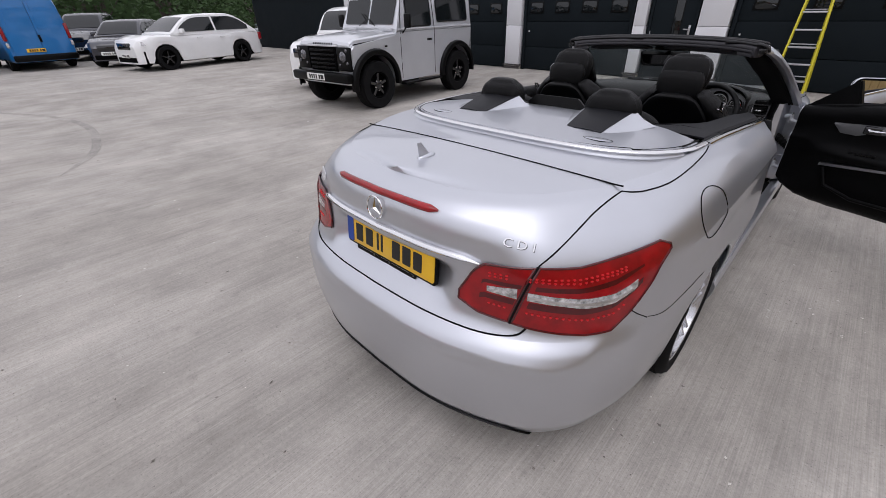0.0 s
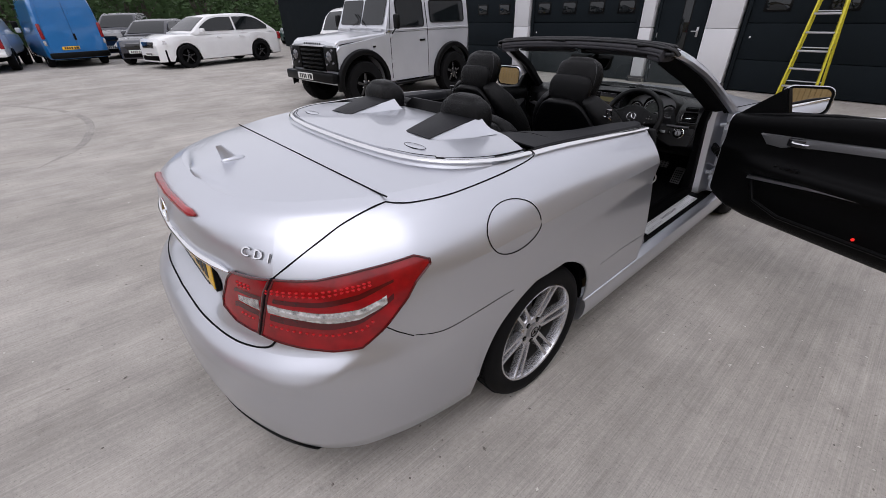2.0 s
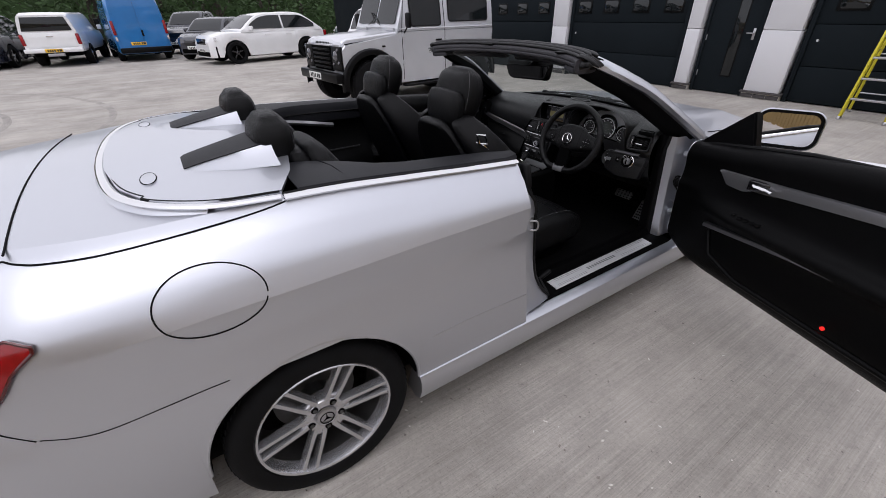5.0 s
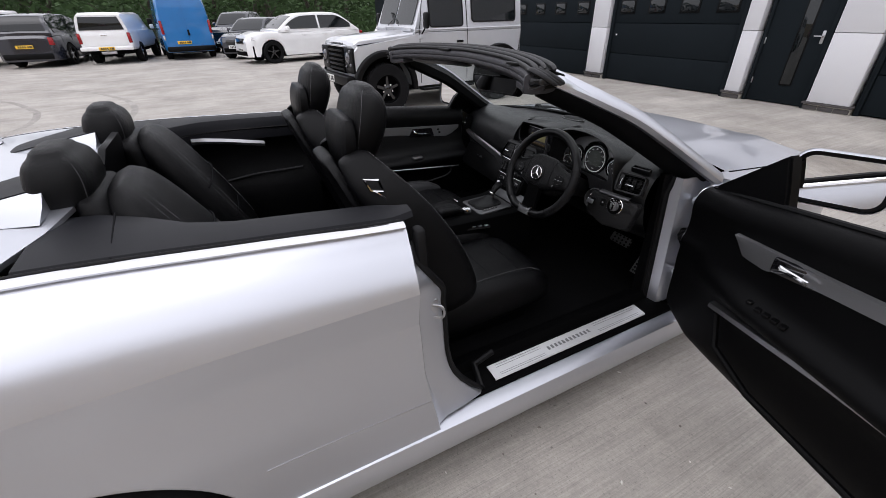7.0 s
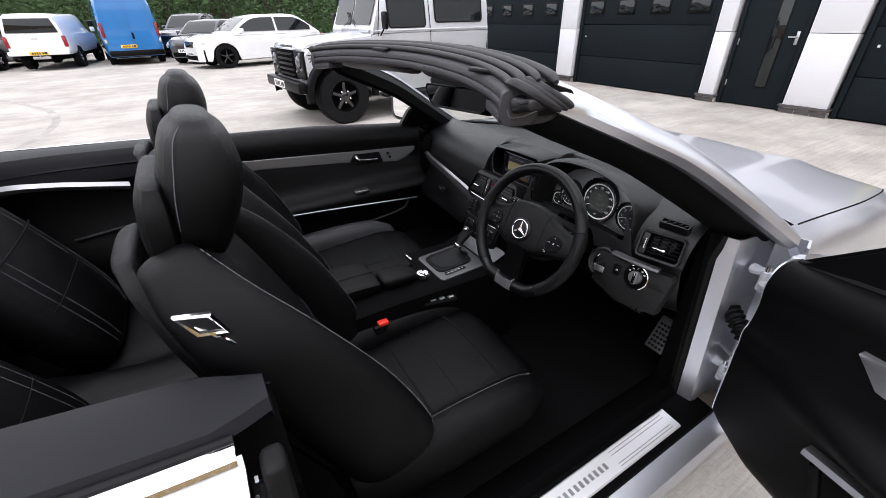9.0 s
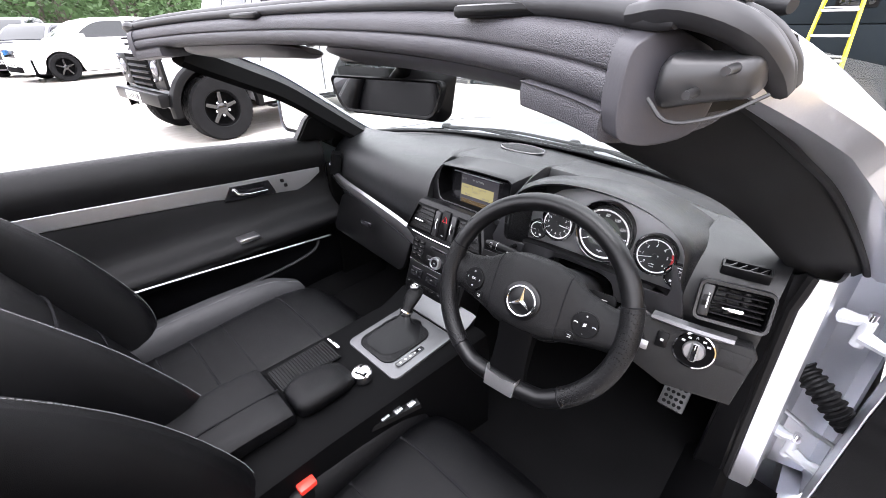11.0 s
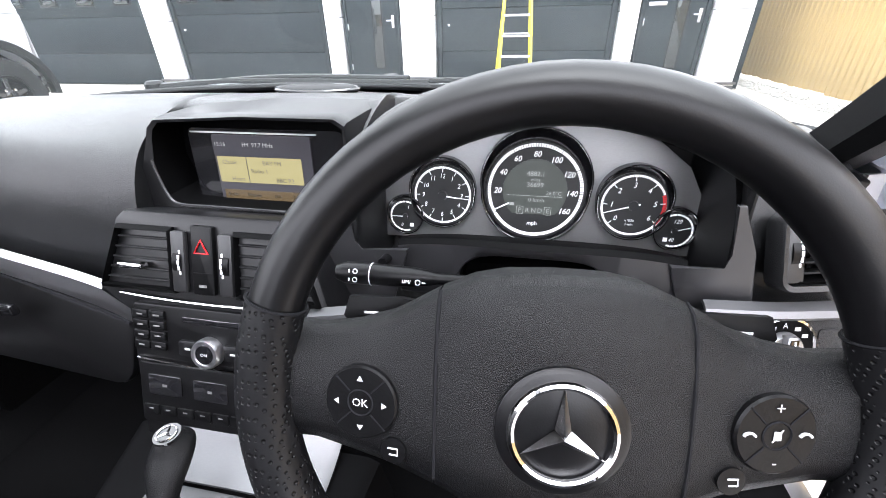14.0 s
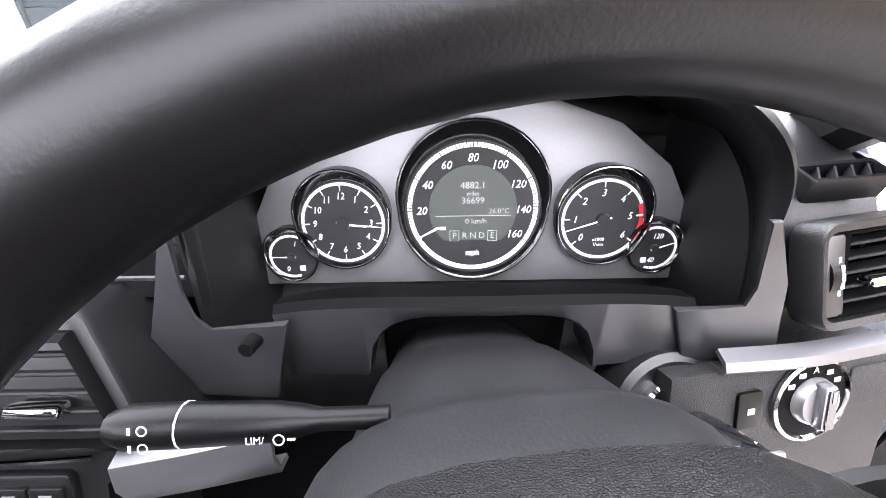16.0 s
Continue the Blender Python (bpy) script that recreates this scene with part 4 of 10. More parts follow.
def pickup():
    """A white pickup with a canopy, seen from behind."""
    p = thing("pickup_truck", "white pickup truck with a fitted canopy and step bumper", "pickup truck", "parked vehicles", standing(-22.4, -2.75, -0.995, 0.10))
    W, y0, y1 = 1.78, -2.5, 2.6
    half = lerp_table([(y0, W * 0.47), (y0 + 0.1, W * 0.49), (1.8, W * 0.5), (y1, W * 0.42)])
    tops = lerp_table([(y0, 1.17), (0.9, 1.18), (1.4, 1.14), (2.3, 1.05), (y1, 0.85)])
    low = lambda y: 0.5 + max(0, 0.32 - 0.9 * min(abs(y + 1.35), abs(y - 1.65)))
    bm = B()
    shape = [(0.95, 0), (1.0, 0.1), (1.0, 0.4), (0.985, 0.75), (0.96, 0.95), (0.9, 1.0), (0.4, 1.0)]
    vs = loft(bm, sweep_body(half, low, tops, list(np.linspace(y0, y1, 40)), shape))
    cap(bm, vs[0])
    cap(bm, vs[-1], True)
    part("body", bm, WHITEPAINT, p, angle=32)
    bm = B()
    tops = lerp_table([(y0 + 0.02, 1.70), (y0 + 0.25, 1.78), (0.5, 1.80), (0.8, 1.74), (1.45, 1.16)])
    half = lerp_table([(y0, W * 0.47), (1.4, W * 0.47)])
    vs = loft(bm, sweep_body(half, lambda y: 1.14, tops, list(np.linspace(y0 + 0.02, 1.44, 18)), [(1, 0), (0.95, 0.35), (0.90, 0.7), (0.84, 0.92), (0.74, 1.0), (0.3, 1.02)]))
    cap(bm, vs[0])
    cap(bm, vs[-1], True)
    can = part("canopy", bm, WHITEPAINT, p, angle=32)
    bm = B()
    prism(bm, [(-0.73, 1.2), (0.73, 1.2), (0.62, 1.64), (-0.62, 1.64)], plane_at((0, y0 + 0.012, 0), (1, 0, 0), (0, 0, 1)), 0.012, 0.004)
    part("rear_window", bm, DARKGLASS, can)
    bm = B()
    prism(bm, [(-0.72, 0.68), (0.72, 0.68), (0.74, 1.15), (-0.74, 1.15)], plane_at((0, y0 - 0.004, 0), (1, 0, 0), (0, 0, 1)), 0.016, 0.006)
    tg = part("tailgate", bm, WHITEPAINT, p)
    bm = B()
    box(bm, (0, y0 - 0.03, 1.03), (0.2, 0.03, 0.05), 0.01)
    part("handle", bm, CHROME, tg)
    for s in (1, -1):
        bm = B()
        box(bm, (s * 0.81, y0 + 0.03, 0.92), (0.11, 0.1, 0.36), 0.02)
        part("tail_lamp", bm, REDLENS, p)
        for ax in (-1.35, 1.65):
            wheel(p, s * 0.77, ax, 0.37, 0.26, ALLOY, s)
        bm = B()
        box(bm, (s * 0.99, 1.15, 1.25), (0.16, 0.1, 0.18), 0.03)
        part("wing_mirror", bm, WHITEPAINT, p)
    bm = B()
    box(bm, (0, y0 - 0.1, 0.57), (1.74, 0.22, 0.14), 0.04)
    part("step_bumper", bm, WHITEPAINT, p)
    plate(p, (0, y0 - 0.215, 0.57), (1, 0, 0), (0, 0, 1), PLATEYELLOW)
    bm = B()
    cyl(bm, (0, y0 - 0.2, 0.45), (0, y0 - 0.2, 0.56), 0.03)
    box(bm, (0, y0 - 0.08, 0.42), (0.5, 0.1, 0.1), 0.02)
    part("tow_ball", bm, SATIN, p)
    bm = B()
    box(bm, (0, 0, 0.5), (1.4, 4.6, 0.3), 0.03)
    part("underbody", bm, DARK, p)


pickup()


def tipper():
    """The end of an orange flatbed lorry."""
    t = thing("flatbed_lorry", "small flatbed lorry with weathered orange dropsides", "lorry", "parked vehicles", standing(-21.7, -8.1, -0.95, 0.2))
    bm = B()
    box(bm, (0, 0, 0.85), (1.9, 4.2, 0.12), 0.02)
    part("bed", bm, DARK, t)
    for s in (1, -1):
        bm = B()
        box(bm, (s * 0.93, 0, 1.1), (0.04, 4.2, 0.4), 0.01)
        part("dropside", bm, ORANGEPAINT, t)
        for ax in (-1.2, 1.6):
            wheel(t, s * 0.8, ax, 0.36, 0.24, SATIN, s)
        bm = B()
        box(bm, (s * 0.7, -2.2, 0.62), (0.3, 0.08, 0.12), 0.02)
        part("tail_lamp", bm, REDLENS, t)
    bm = B()
    box(bm, (0, -2.12, 1.1), (1.86, 0.04, 0.4), 0.01)
    part("tailboard", bm, ORANGEPAINT, t)
    bm = B()
    box(bm, (0, 2.7, 1.2), (1.9, 1.3, 1.5), 0.12)
    part("cab", bm, WHITEPAINT, t)
    bm = B()
    box(bm, (0, 0.2, 0.6), (0.9, 5.0, 0.25), 0.03)
    part("chassis", bm, DARK, t)


tipper()


def arch(cy, cz, r, a0, a1, n=12):
    return [(cy + r * math.cos(radians(a0 + (a1 - a0) * k / n)), cz + r * math.sin(radians(a0 + (a1 - a0) * k / n))) for k in range(n + 1)]


def boxy_offroader():
    """A short, upright silver off-roader with black arches; it heads along its +y."""
    d = thing("silver_offroader", "silver boxy short off-road car with black arches and wheels", "car", "parked vehicles", standing(-6.20, 4.20, 0.08, -0.997))
    P, YZ = OFFROADSILVER, lambda x: plane_at((x, 0, 0), (0, 1, 0), (0, 0, 1))
    W = 0.79
    # lower body: one side profile with both wheel openings
    low = [(-1.72, 0.52), (-1.62, 0.46)] + arch(-1.2, 0.44, 0.50, 180, 0) + [(-0.62, 0.40), (0.62, 0.40)] + arch(1.2, 0.44, 0.50, 180, 0) + [(1.72, 0.50), (1.72, 1.04), (1.66, 1.10), (0.62, 1.17), (0.60, 1.27), (-1.72, 1.27)]
    bm = B()
    prism(bm, low, YZ(-W), 2 * W)
    bmesh.ops.bevel(bm, geom=[e for e in bm.edges if abs(e.verts[0].co.x - e.verts[1].co.x) < 0.01 and min(v.co.z for v in e.verts) > 1.0], offset=0.03, segments=3, affect="EDGES")
    body = part("body", bm, P, d, angle=35)
    for s in (1, -1):
        for ax in (-1.2, 1.2):
            bm = B()
            prism(bm, arch(ax, 0.44, 0.49, 0, 180), YZ(s * (W - 0.22)), -s * 0.3)
            part("wheel_housing", bm, DARK, d)
    # bonnet: raised centre with a sloped front
    bm = B()
    rows = []
    for y, z, w in ((1.71, 1.085, 0.70), (1.685, 1.13, 0.715), (1.60, 1.175, 0.725), (1.2, 1.205, 0.735), (0.62, 1.245, 0.75)):
        rows.append([(-w, y, z - 0.07), (-w, y, z - 0.025), (-w + 0.03, y, z), (-0.45, y, z + 0.004), (-0.40, y, z + 0.022), (0.40, y, z + 0.022), (0.45, y, z + 0.004), (w - 0.03, y, z), (w, y, z - 0.025), (w, y, z - 0.07)])
    vs = loft(bm, rows)
    cap(bm, vs[0])
    part("bonnet", bm, P, d, angle=30)
    for k in range(9):
        bm = B()
        m = plane_at((-0.26 + 0.065 * k, 1.712, 1.105), (-1, 0, 0), (0, -0.35, 0.94))
        prism(bm, rounded(0.038, 0.032, 0.004), m, 0.004)
        part("bonnet_bar", bm, GREYTRIM, body)
    # front: grille, lamp panels, bumper
    bm = B()
    box(bm, (0, 1.725, 0.86), (0.78, 0.05, 0.40), 0.015)
    gr = part("grille", bm, DARK, d)
    for k in range(5):
        bm = B()
        box(bm, (0, 1.757, 0.715 + 0.072 * k), (0.70, 0.03, 0.030), 0.008)
        part("slat", bm, PLASTIC, gr)
    bm = B()
    box(bm, (0, 1.735, 1.075), (0.86, 0.05, 0.03), 0.01)
    part("grille_top", bm, P, d)
    for s in (1, -1):
        bm = B()
        box(bm, (s * 0.59, 1.73, 0.87), (0.36, 0.05, 0.38), 0.012)
        lp = part("lamp_panel", bm, PLASTIC, d)
        m = plane_at((s * 0.575, 1.756, 0.91), (-1, 0, 0), (0, 0, 1))
        bm = B()
        revolve(bm, [(0.085, -0.01), (0.085, 0.008), (0.078, 0.016), (0.045, 0.032), (0.0001, 0.038)], m, 28)
        part("headlamp", bm, HEADLENS, lp)
        for dx, dz, r, ml in ((0.11, 0.10, 0.027, HEADLENS), (0.115, -0.10, 0.027, HEADLENS), (-0.09, -0.13, 0.024, HEADLENS)):
            bm = B()
            revolve(bm, [(r, -0.01), (r, 0.012), (r * 0.7, 0.02), (0.0001, 0.022)], m @ Matrix.Translation((-s * dx, dz, 0)), 16)
            part("side_lamp", bm, ml, lp)
        # wings' flares, front and rear
        for ax in (1.2, -1.2):
            bm = B()
            rows = []
            for k in range(19):
                t = radians(-8 + 196 * k / 18)
                rr = []
                for r, x in ((0.475, W - 0.02), (0.475, W + 0.065), (0.50, W + 0.075), (0.555, W + 0.06), (0.575, W + 0.02), (0.575, W - 0.01)):
                    rr.append((s * x, ax + r * math.cos(t) * 1.04, 0.44 + r * math.sin(t)))
                rows.append(rr)
            loft(bm, rows)
            solid(bm, 0.01)
            part("arch_flare", bm, PLASTIC, d)
        for ax in (1.2, -1.2):
            wl = wheel(d, s * (W - 0.065), ax, 0.405, 0.26, GLOSSBLACK, s, 5, 0.56)
            m = plane_at((s * (W - 0.065), ax, 0.405), (0, s, 0), (0, 0, 1))
            for k in range(5):
                t = 2 * math.pi * k / 5 + 0.93
                bm = B()
                revolve(bm, [(0.015, 0.07), (0.015, 0.102), (0.0001, 0.106)], m @ Matrix.Translation((0.088 * math.cos(t), 0.088 * math.sin(t), 0)), 8)
                part("wheel_nut", bm, CHROME, wl)
            for k in range(44):
                t = 2 * math.pi * k / 44
                if k == 0:
                    bm = B()
                for q in (-0.075, 0.0, 0.075):
                    box(bm, (0, 0, 0), (0.016, 0.036, 0.05), 0, m=m @ Matrix.Translation(((0.402) * math.cos(t + q * 0.6), 0.402 * math.sin(t + q * 0.6), q)) @ Matrix.Rotation(t + q * 0.6, 4, "Z"))
            part("tread", bm, RUBBER, wl)
        # side glass, seams, handles
        lean = lambda z: W - 0.01 - (z - 1.27) * 0.13
        for y0, y1, nm in ((0.30, -0.36, "door_window"), (-0.58, -1.56, "rear_side_window")):
            bm = B()
            mm2 = plane_at((s * (lean(1.36) + 0.004), 0, 1.36), (0, 1, 0), (-s * 0.13, 0, 1))
            h = 0.43 if nm == "door_window" else 0.36
            z0 = -0.03 if nm == "door_window" else 0.03
            prism(bm, [((y0 + y1) / 2 + a, z0 + h / 2 + b) for a, b in rounded(abs(y1 - y0), h, 0.045)], mm2, s * 0.010)
            wn_ = part(nm, bm, DARKGLASS, d)
            bm = B()
            tube(bm, [mm2 @ Vector(((y0 + y1) / 2 + a, z0 + h / 2 + b, s * 0.008)) for a, b in rounded(abs(y1 - y0) + 0.02, h + 0.02, 0.05)], 0.012, 6, closed=True)
            part("window_frame", bm, SEAL, wn_)
        for y in (0.52, -0.46):
            bm = B()
            tube(bm, [(s * (W + 0.001), y, 0.45), (s * (W + 0.001), y, 1.27), (s * (lean(1.85) + 0.002), y - (0.12 if y > 0 else 0.0), 1.85)], 0.006, 5)
            part("door_gap", bm, SEAM, d)
        bm = B()
        tube(bm, [(s * (W + 0.004), y, 1.285) for y in (0.58, -1.70)], 0.012, 6)
        part("waist_moulding", bm, P, d)
        bm = B()
        box(bm, (s * (W + 0.012), -0.30, 1.08), (0.03, 0.13, 0.035), 0.008)
        part("door_handle", bm, PLASTIC, d)
        bm = B()
        box(bm, (s * (W + 0.012), 0.92, 1.03), (0.02, 0.06, 0.03), 0.006)
        part("side_repeater", bm, PLASTIC, d)
        for z in (1.18, 0.75):
            bm = B()
            box(bm, (s * (W + 0.006), 0.50, z), (0.02, 0.07, 0.06), 0.008)
            part("door_hinge", bm, P, d)
        bm = B()
        box(bm, (s * (W + 0.15), 0.47, 1.42), (0.15, 0.06, 0.24), 0.03)
        tube(bm, [(s * (W + 0.12), 0.47, 1.32), (s * (W + 0.04), 0.50, 1.22)], 0.012, 6)
        part("wing_mirror", bm, PLASTIC, d)
        bm = B()
        box(bm, (s * (W + 0.02), -0.02, 0.35), (0.16, 1.1, 0.04), 0.012)
        part("side_step", bm, PLASTIC, d)
        bm = B()
        box(bm, (s * 0.62, -1.69, 0.55), (0.28, 0.02, 0.34), 0.006)
        part("mud_flap", bm, RUBBER, d)
        for z in (1.12, 0.98, 0.84):
            bm = B()
            revolve(bm, [(0.045, 0), (0.045, 0.02), (0.0001, 0.03)], plane_at((s * 0.70, -1.72, z), (1, 0, 0), (0, 0, 1)), 16)
            part("tail_lamp", bm, REDLENS, d)
    bm = B()
    box(bm, (0, 1.83, 0.575), (1.62, 0.13, 0.16), 0.025)
    part("front_bumper", bm, PLASTIC, d)
    plate(d, (0.10, 1.897, 0.575), (-1, 0, 0), (0, 0, 1), PLATEWHITE)
    bm = B()
    box(bm, (0, 0, 0.48), (1.2, 3.2, 0.16), 0.02)
    tube(bm, [(-0.62, 1.2, 0.40), (0.62, 1.2, 0.40)], 0.06, 10)
    tube(bm, [(-0.62, -1.2, 0.40), (0.62, -1.2, 0.40)], 0.06, 10)
    part("underbody", bm, DARK, d)
    # cabin: upright sides that lean in a little, domed roof
    bm = B()
    rows = []
    for y, zt in ((0.60, 1.30), (0.585, 1.34), (0.40, 1.84), (0.33, 1.925), (0.2, 1.95), (-1.0, 1.965), (-1.62, 1.94), (-1.70, 1.90), (-1.72, 1.86)):
        top = lambda z: W - 0.01 - (z - 1.27) * 0.13
        t = top(zt - 0.04)
        right = [(W - 0.01, y, 1.25), (top((1.25 + zt) / 2), y, (1.25 + zt) / 2), (t, y, zt - 0.06 if zt > 1.5 else zt - 0.01), (t - 0.03, y, zt - 0.015), (t - 0.12, y, zt), (t - 0.4, y, zt + 0.012)]
        rows.append(right + [(-a, b, c) for a, b, c in reversed(right)])
    vs = loft(bm, rows)
    cap(bm, vs[-1], True)
    cap(bm, vs[0])
    cab = part("cabin", bm, P, d, angle=32)
    m = plane_at((0, 0.595, 1.33), (-1, 0, 0), (0, -0.195, 0.5))
    for s in (1, -1):
        bm = B()
        prism(bm, [(a + s * 0.345, b + 0.255) for a, b in rounded(0.64, 0.44, 0.04)], m @ Matrix.Translation((0, 0, 0.006)), 0.008)
        part("windscreen", bm, DARKGLASS, cab)
        bm = B()
        tube(bm, [m @ Vector((s * 0.22, 0.0, 0.03)), m @ Vector((s * 0.05, 0.10, 0.03)), m @ Vector((s * 0.03 - 0.18, 0.22, 0.025))], 0.007, 6)
        part("wiper_arm", bm, PLASTIC, cab)
    for x in (-0.5, 0.5):
        bm = B()
        box(bm, (x, 0.63, 1.285), (0.36, 0.02, 0.05), 0.006)
        part("scuttle_vent", bm, P, d)


boxy_offroader()


# ---- the silver convertible: body ----
# World axes are the car's: x to its right, y ahead, rear axle at y = 0.
convertible = thing("convertible_car", "silver two-door convertible with its roof folded and the driver's door open", "car")

LEVELS = [0.19, 0.27, 0.42, 0.55, 0.62, 0.68, 0.78, 0.86, 0.91, 0.96, 1.01, 1.045, 1.065]
REAR = [  # plan of each level, from the middle of the tail round the corner
    [(0, -1.05), (0.25, -1.04), (0.44, -1.005), (0.60, -0.94), (0.73, -0.83), (0.80, -0.70), (0.84, -0.56)],
    [(0, -1.10), (0.26, -1.09), (0.46, -1.05), (0.63, -0.975), (0.76, -0.86), (0.83, -0.72), (0.87, -0.57)],
    [(0, -1.135), (0.26, -1.125), (0.47, -1.085), (0.65, -1.00), (0.78, -0.88), (0.85, -0.735), (0.885, -0.575)],
    [(0, -1.135), (0.26, -1.125), (0.47, -1.085), (0.65, -1.00), (0.785, -0.875), (0.855, -0.73), (0.89, -0.575)],
    [(0, -1.115), (0.26, -1.105), (0.47, -1.065), (0.64, -0.985), (0.775, -0.86), (0.85, -0.72), (0.885, -0.57)],
    [(0, -1.085), (0.26, -1.075), (0.46, -1.04), (0.62, -0.97), (0.76, -0.84), (0.84, -0.70), (0.878, -0.565)],
    [(0, -1.06), (0.26, -1.045), (0.45, -1.015), (0.615, -0.955), (0.75, -0.825), (0.83, -0.685), (0.87, -0.56)],
    [(0, -1.055), (0.26, -1.04), (0.44, -1.005), (0.61, -0.945), (0.735, -0.81), (0.815, -0.675), (0.858, -0.555)],
    [(0, -1.065), (0.26, -1.05), (0.435, -1.00), (0.60, -0.93), (0.715, -0.795), (0.795, -0.665), (0.843, -0.55)],
    [(0, -1.065), (0.25, -1.05), (0.43, -0.995), (0.58, -0.91), (0.685, -0.775), (0.76, -0.65), (0.812, -0.54)],
    [(0, -1.045), (0.25, -1.03), (0.42, -0.97), (0.55, -0.88), (0.645, -0.75), (0.71, -0.635), (0.76, -0.53)],
    [(0, -1.005), (0.24, -0.99), (0.40, -0.93), (0.52, -0.845), (0.61, -0.725), (0.67, -0.615), (0.71, -0.52)],
    [(0, -0.95), (0.22, -0.935), (0.37, -0.885), (0.48, -0.81), (0.565, -0.70), (0.62, -0.605), (0.66, -0.515)],
]
SIDE_Y = [-0.36, -0.1, 0.2, 0.5, 0.88, 1.4, 2.0, 2.4, 2.76, 3.1]
SIDE_X = [
    [0.865, 0.88, 0.88, 0.88, 0.88], [0.89, 0.905, 0.905, 0.905, 0.905], [0.91, 0.93, 0.93, 0.925, 0.92], [0.915, 0.94, 0.94, 0.935, 0.93],
    [0.915, 0.94, 0.94, 0.935, 0.93], [0.91, 0.93, 0.93, 0.928, 0.925], [0.90, 0.915, 0.915, 0.915, 0.915], [0.885, 0.895, 0.90, 0.90, 0.90],
    [0.87, 0.88, 0.887, 0.89, 0.89], [0.845, 0.862, 0.872, 0.877, 0.88], [0.80, 0.82, 0.84, 0.85, 0.857], [0.755, 0.775, 0.80, 0.815, 0.83], [0.71, 0.735, 0.76, 0.785, 0.81],
]
TOPZ = [1.065, 1.065, 1.065, 1.065, 1.065, 1.065, 1.068, 1.074, 1.08, 1.078, 1.062, 1.040, 1.012, 0.965, 0.925, 0.90, 0.86, 0.80, 0.76, 0.735, 0.725]
NOSE = [(0.80, 3.36), (0.60, 3.54), (0.3, 3.61), (0.0, 3.63)]
NK = len(TOPZ)


def level_row(i):
    row = list(REAR[i]) + [(SIDE_X[i][k], SIDE_Y[k]) for k in range(5)]
    base = SIDE_X[i][4]
    for y, inn in zip(SIDE_Y[5:], (0.0, 0.008, 0.012, 0.0, 0.025)):
        row.append((base - inn, y))
    shrink = max(0.0, (LEVELS[i] - 0.86) / 0.2) * 0.10
    low = 0.03 if i < 2 else 0.0
    for x, y in NOSE:
        row.append((x * (0.985 - shrink * 1.2), y - shrink * 0.9 - low))
    return row


ROWS_XY = [np.array(level_row(i)) for i in range(len(LEVELS))]
for i, more in ((0, 1.5), (1, 1.25), (2, 1.0), (3, 1.0), (4, 0.75)):
    for q, d in enumerate((0.036, 0.036, 0.032, 0.026, 0.016, 0.006)):
        ROWS_XY[i][q][1] -= d * more  # the bumper stands out behind the lid
        ROWS_XY[i][q][0] += d * more * 0.5 * (q > 2)


def spline(a, u):
    """The point at u on the smooth line through the rows of a."""
    n = len(a)
    j = min(max(int(math.floor(u)), 0), n - 2)
    f = u - j
    p0 = a[j - 1] if j > 0 else 2 * a[0] - a[1]
    p3 = a[j + 2] if j + 2 < n else 2 * a[-1] - a[-2]
    p1, p2 = a[j], a[j + 1]
    return 0.5 * (2 * p1 + (p2 - p0) * f + (2 * p0 - 5 * p1 + 4 * p2 - p3) * f * f + (3 * p1 - p0 - 3 * p2 + p3) * f ** 3)


TOPA = np.array(TOPZ)


def crease_z(y):
    """The height of the shoulder crease along the flank."""
    return float(np.interp(y, [-0.62, -0.2, 0.4, 0.9], [0.858, 0.879, 0.894, 0.897]))


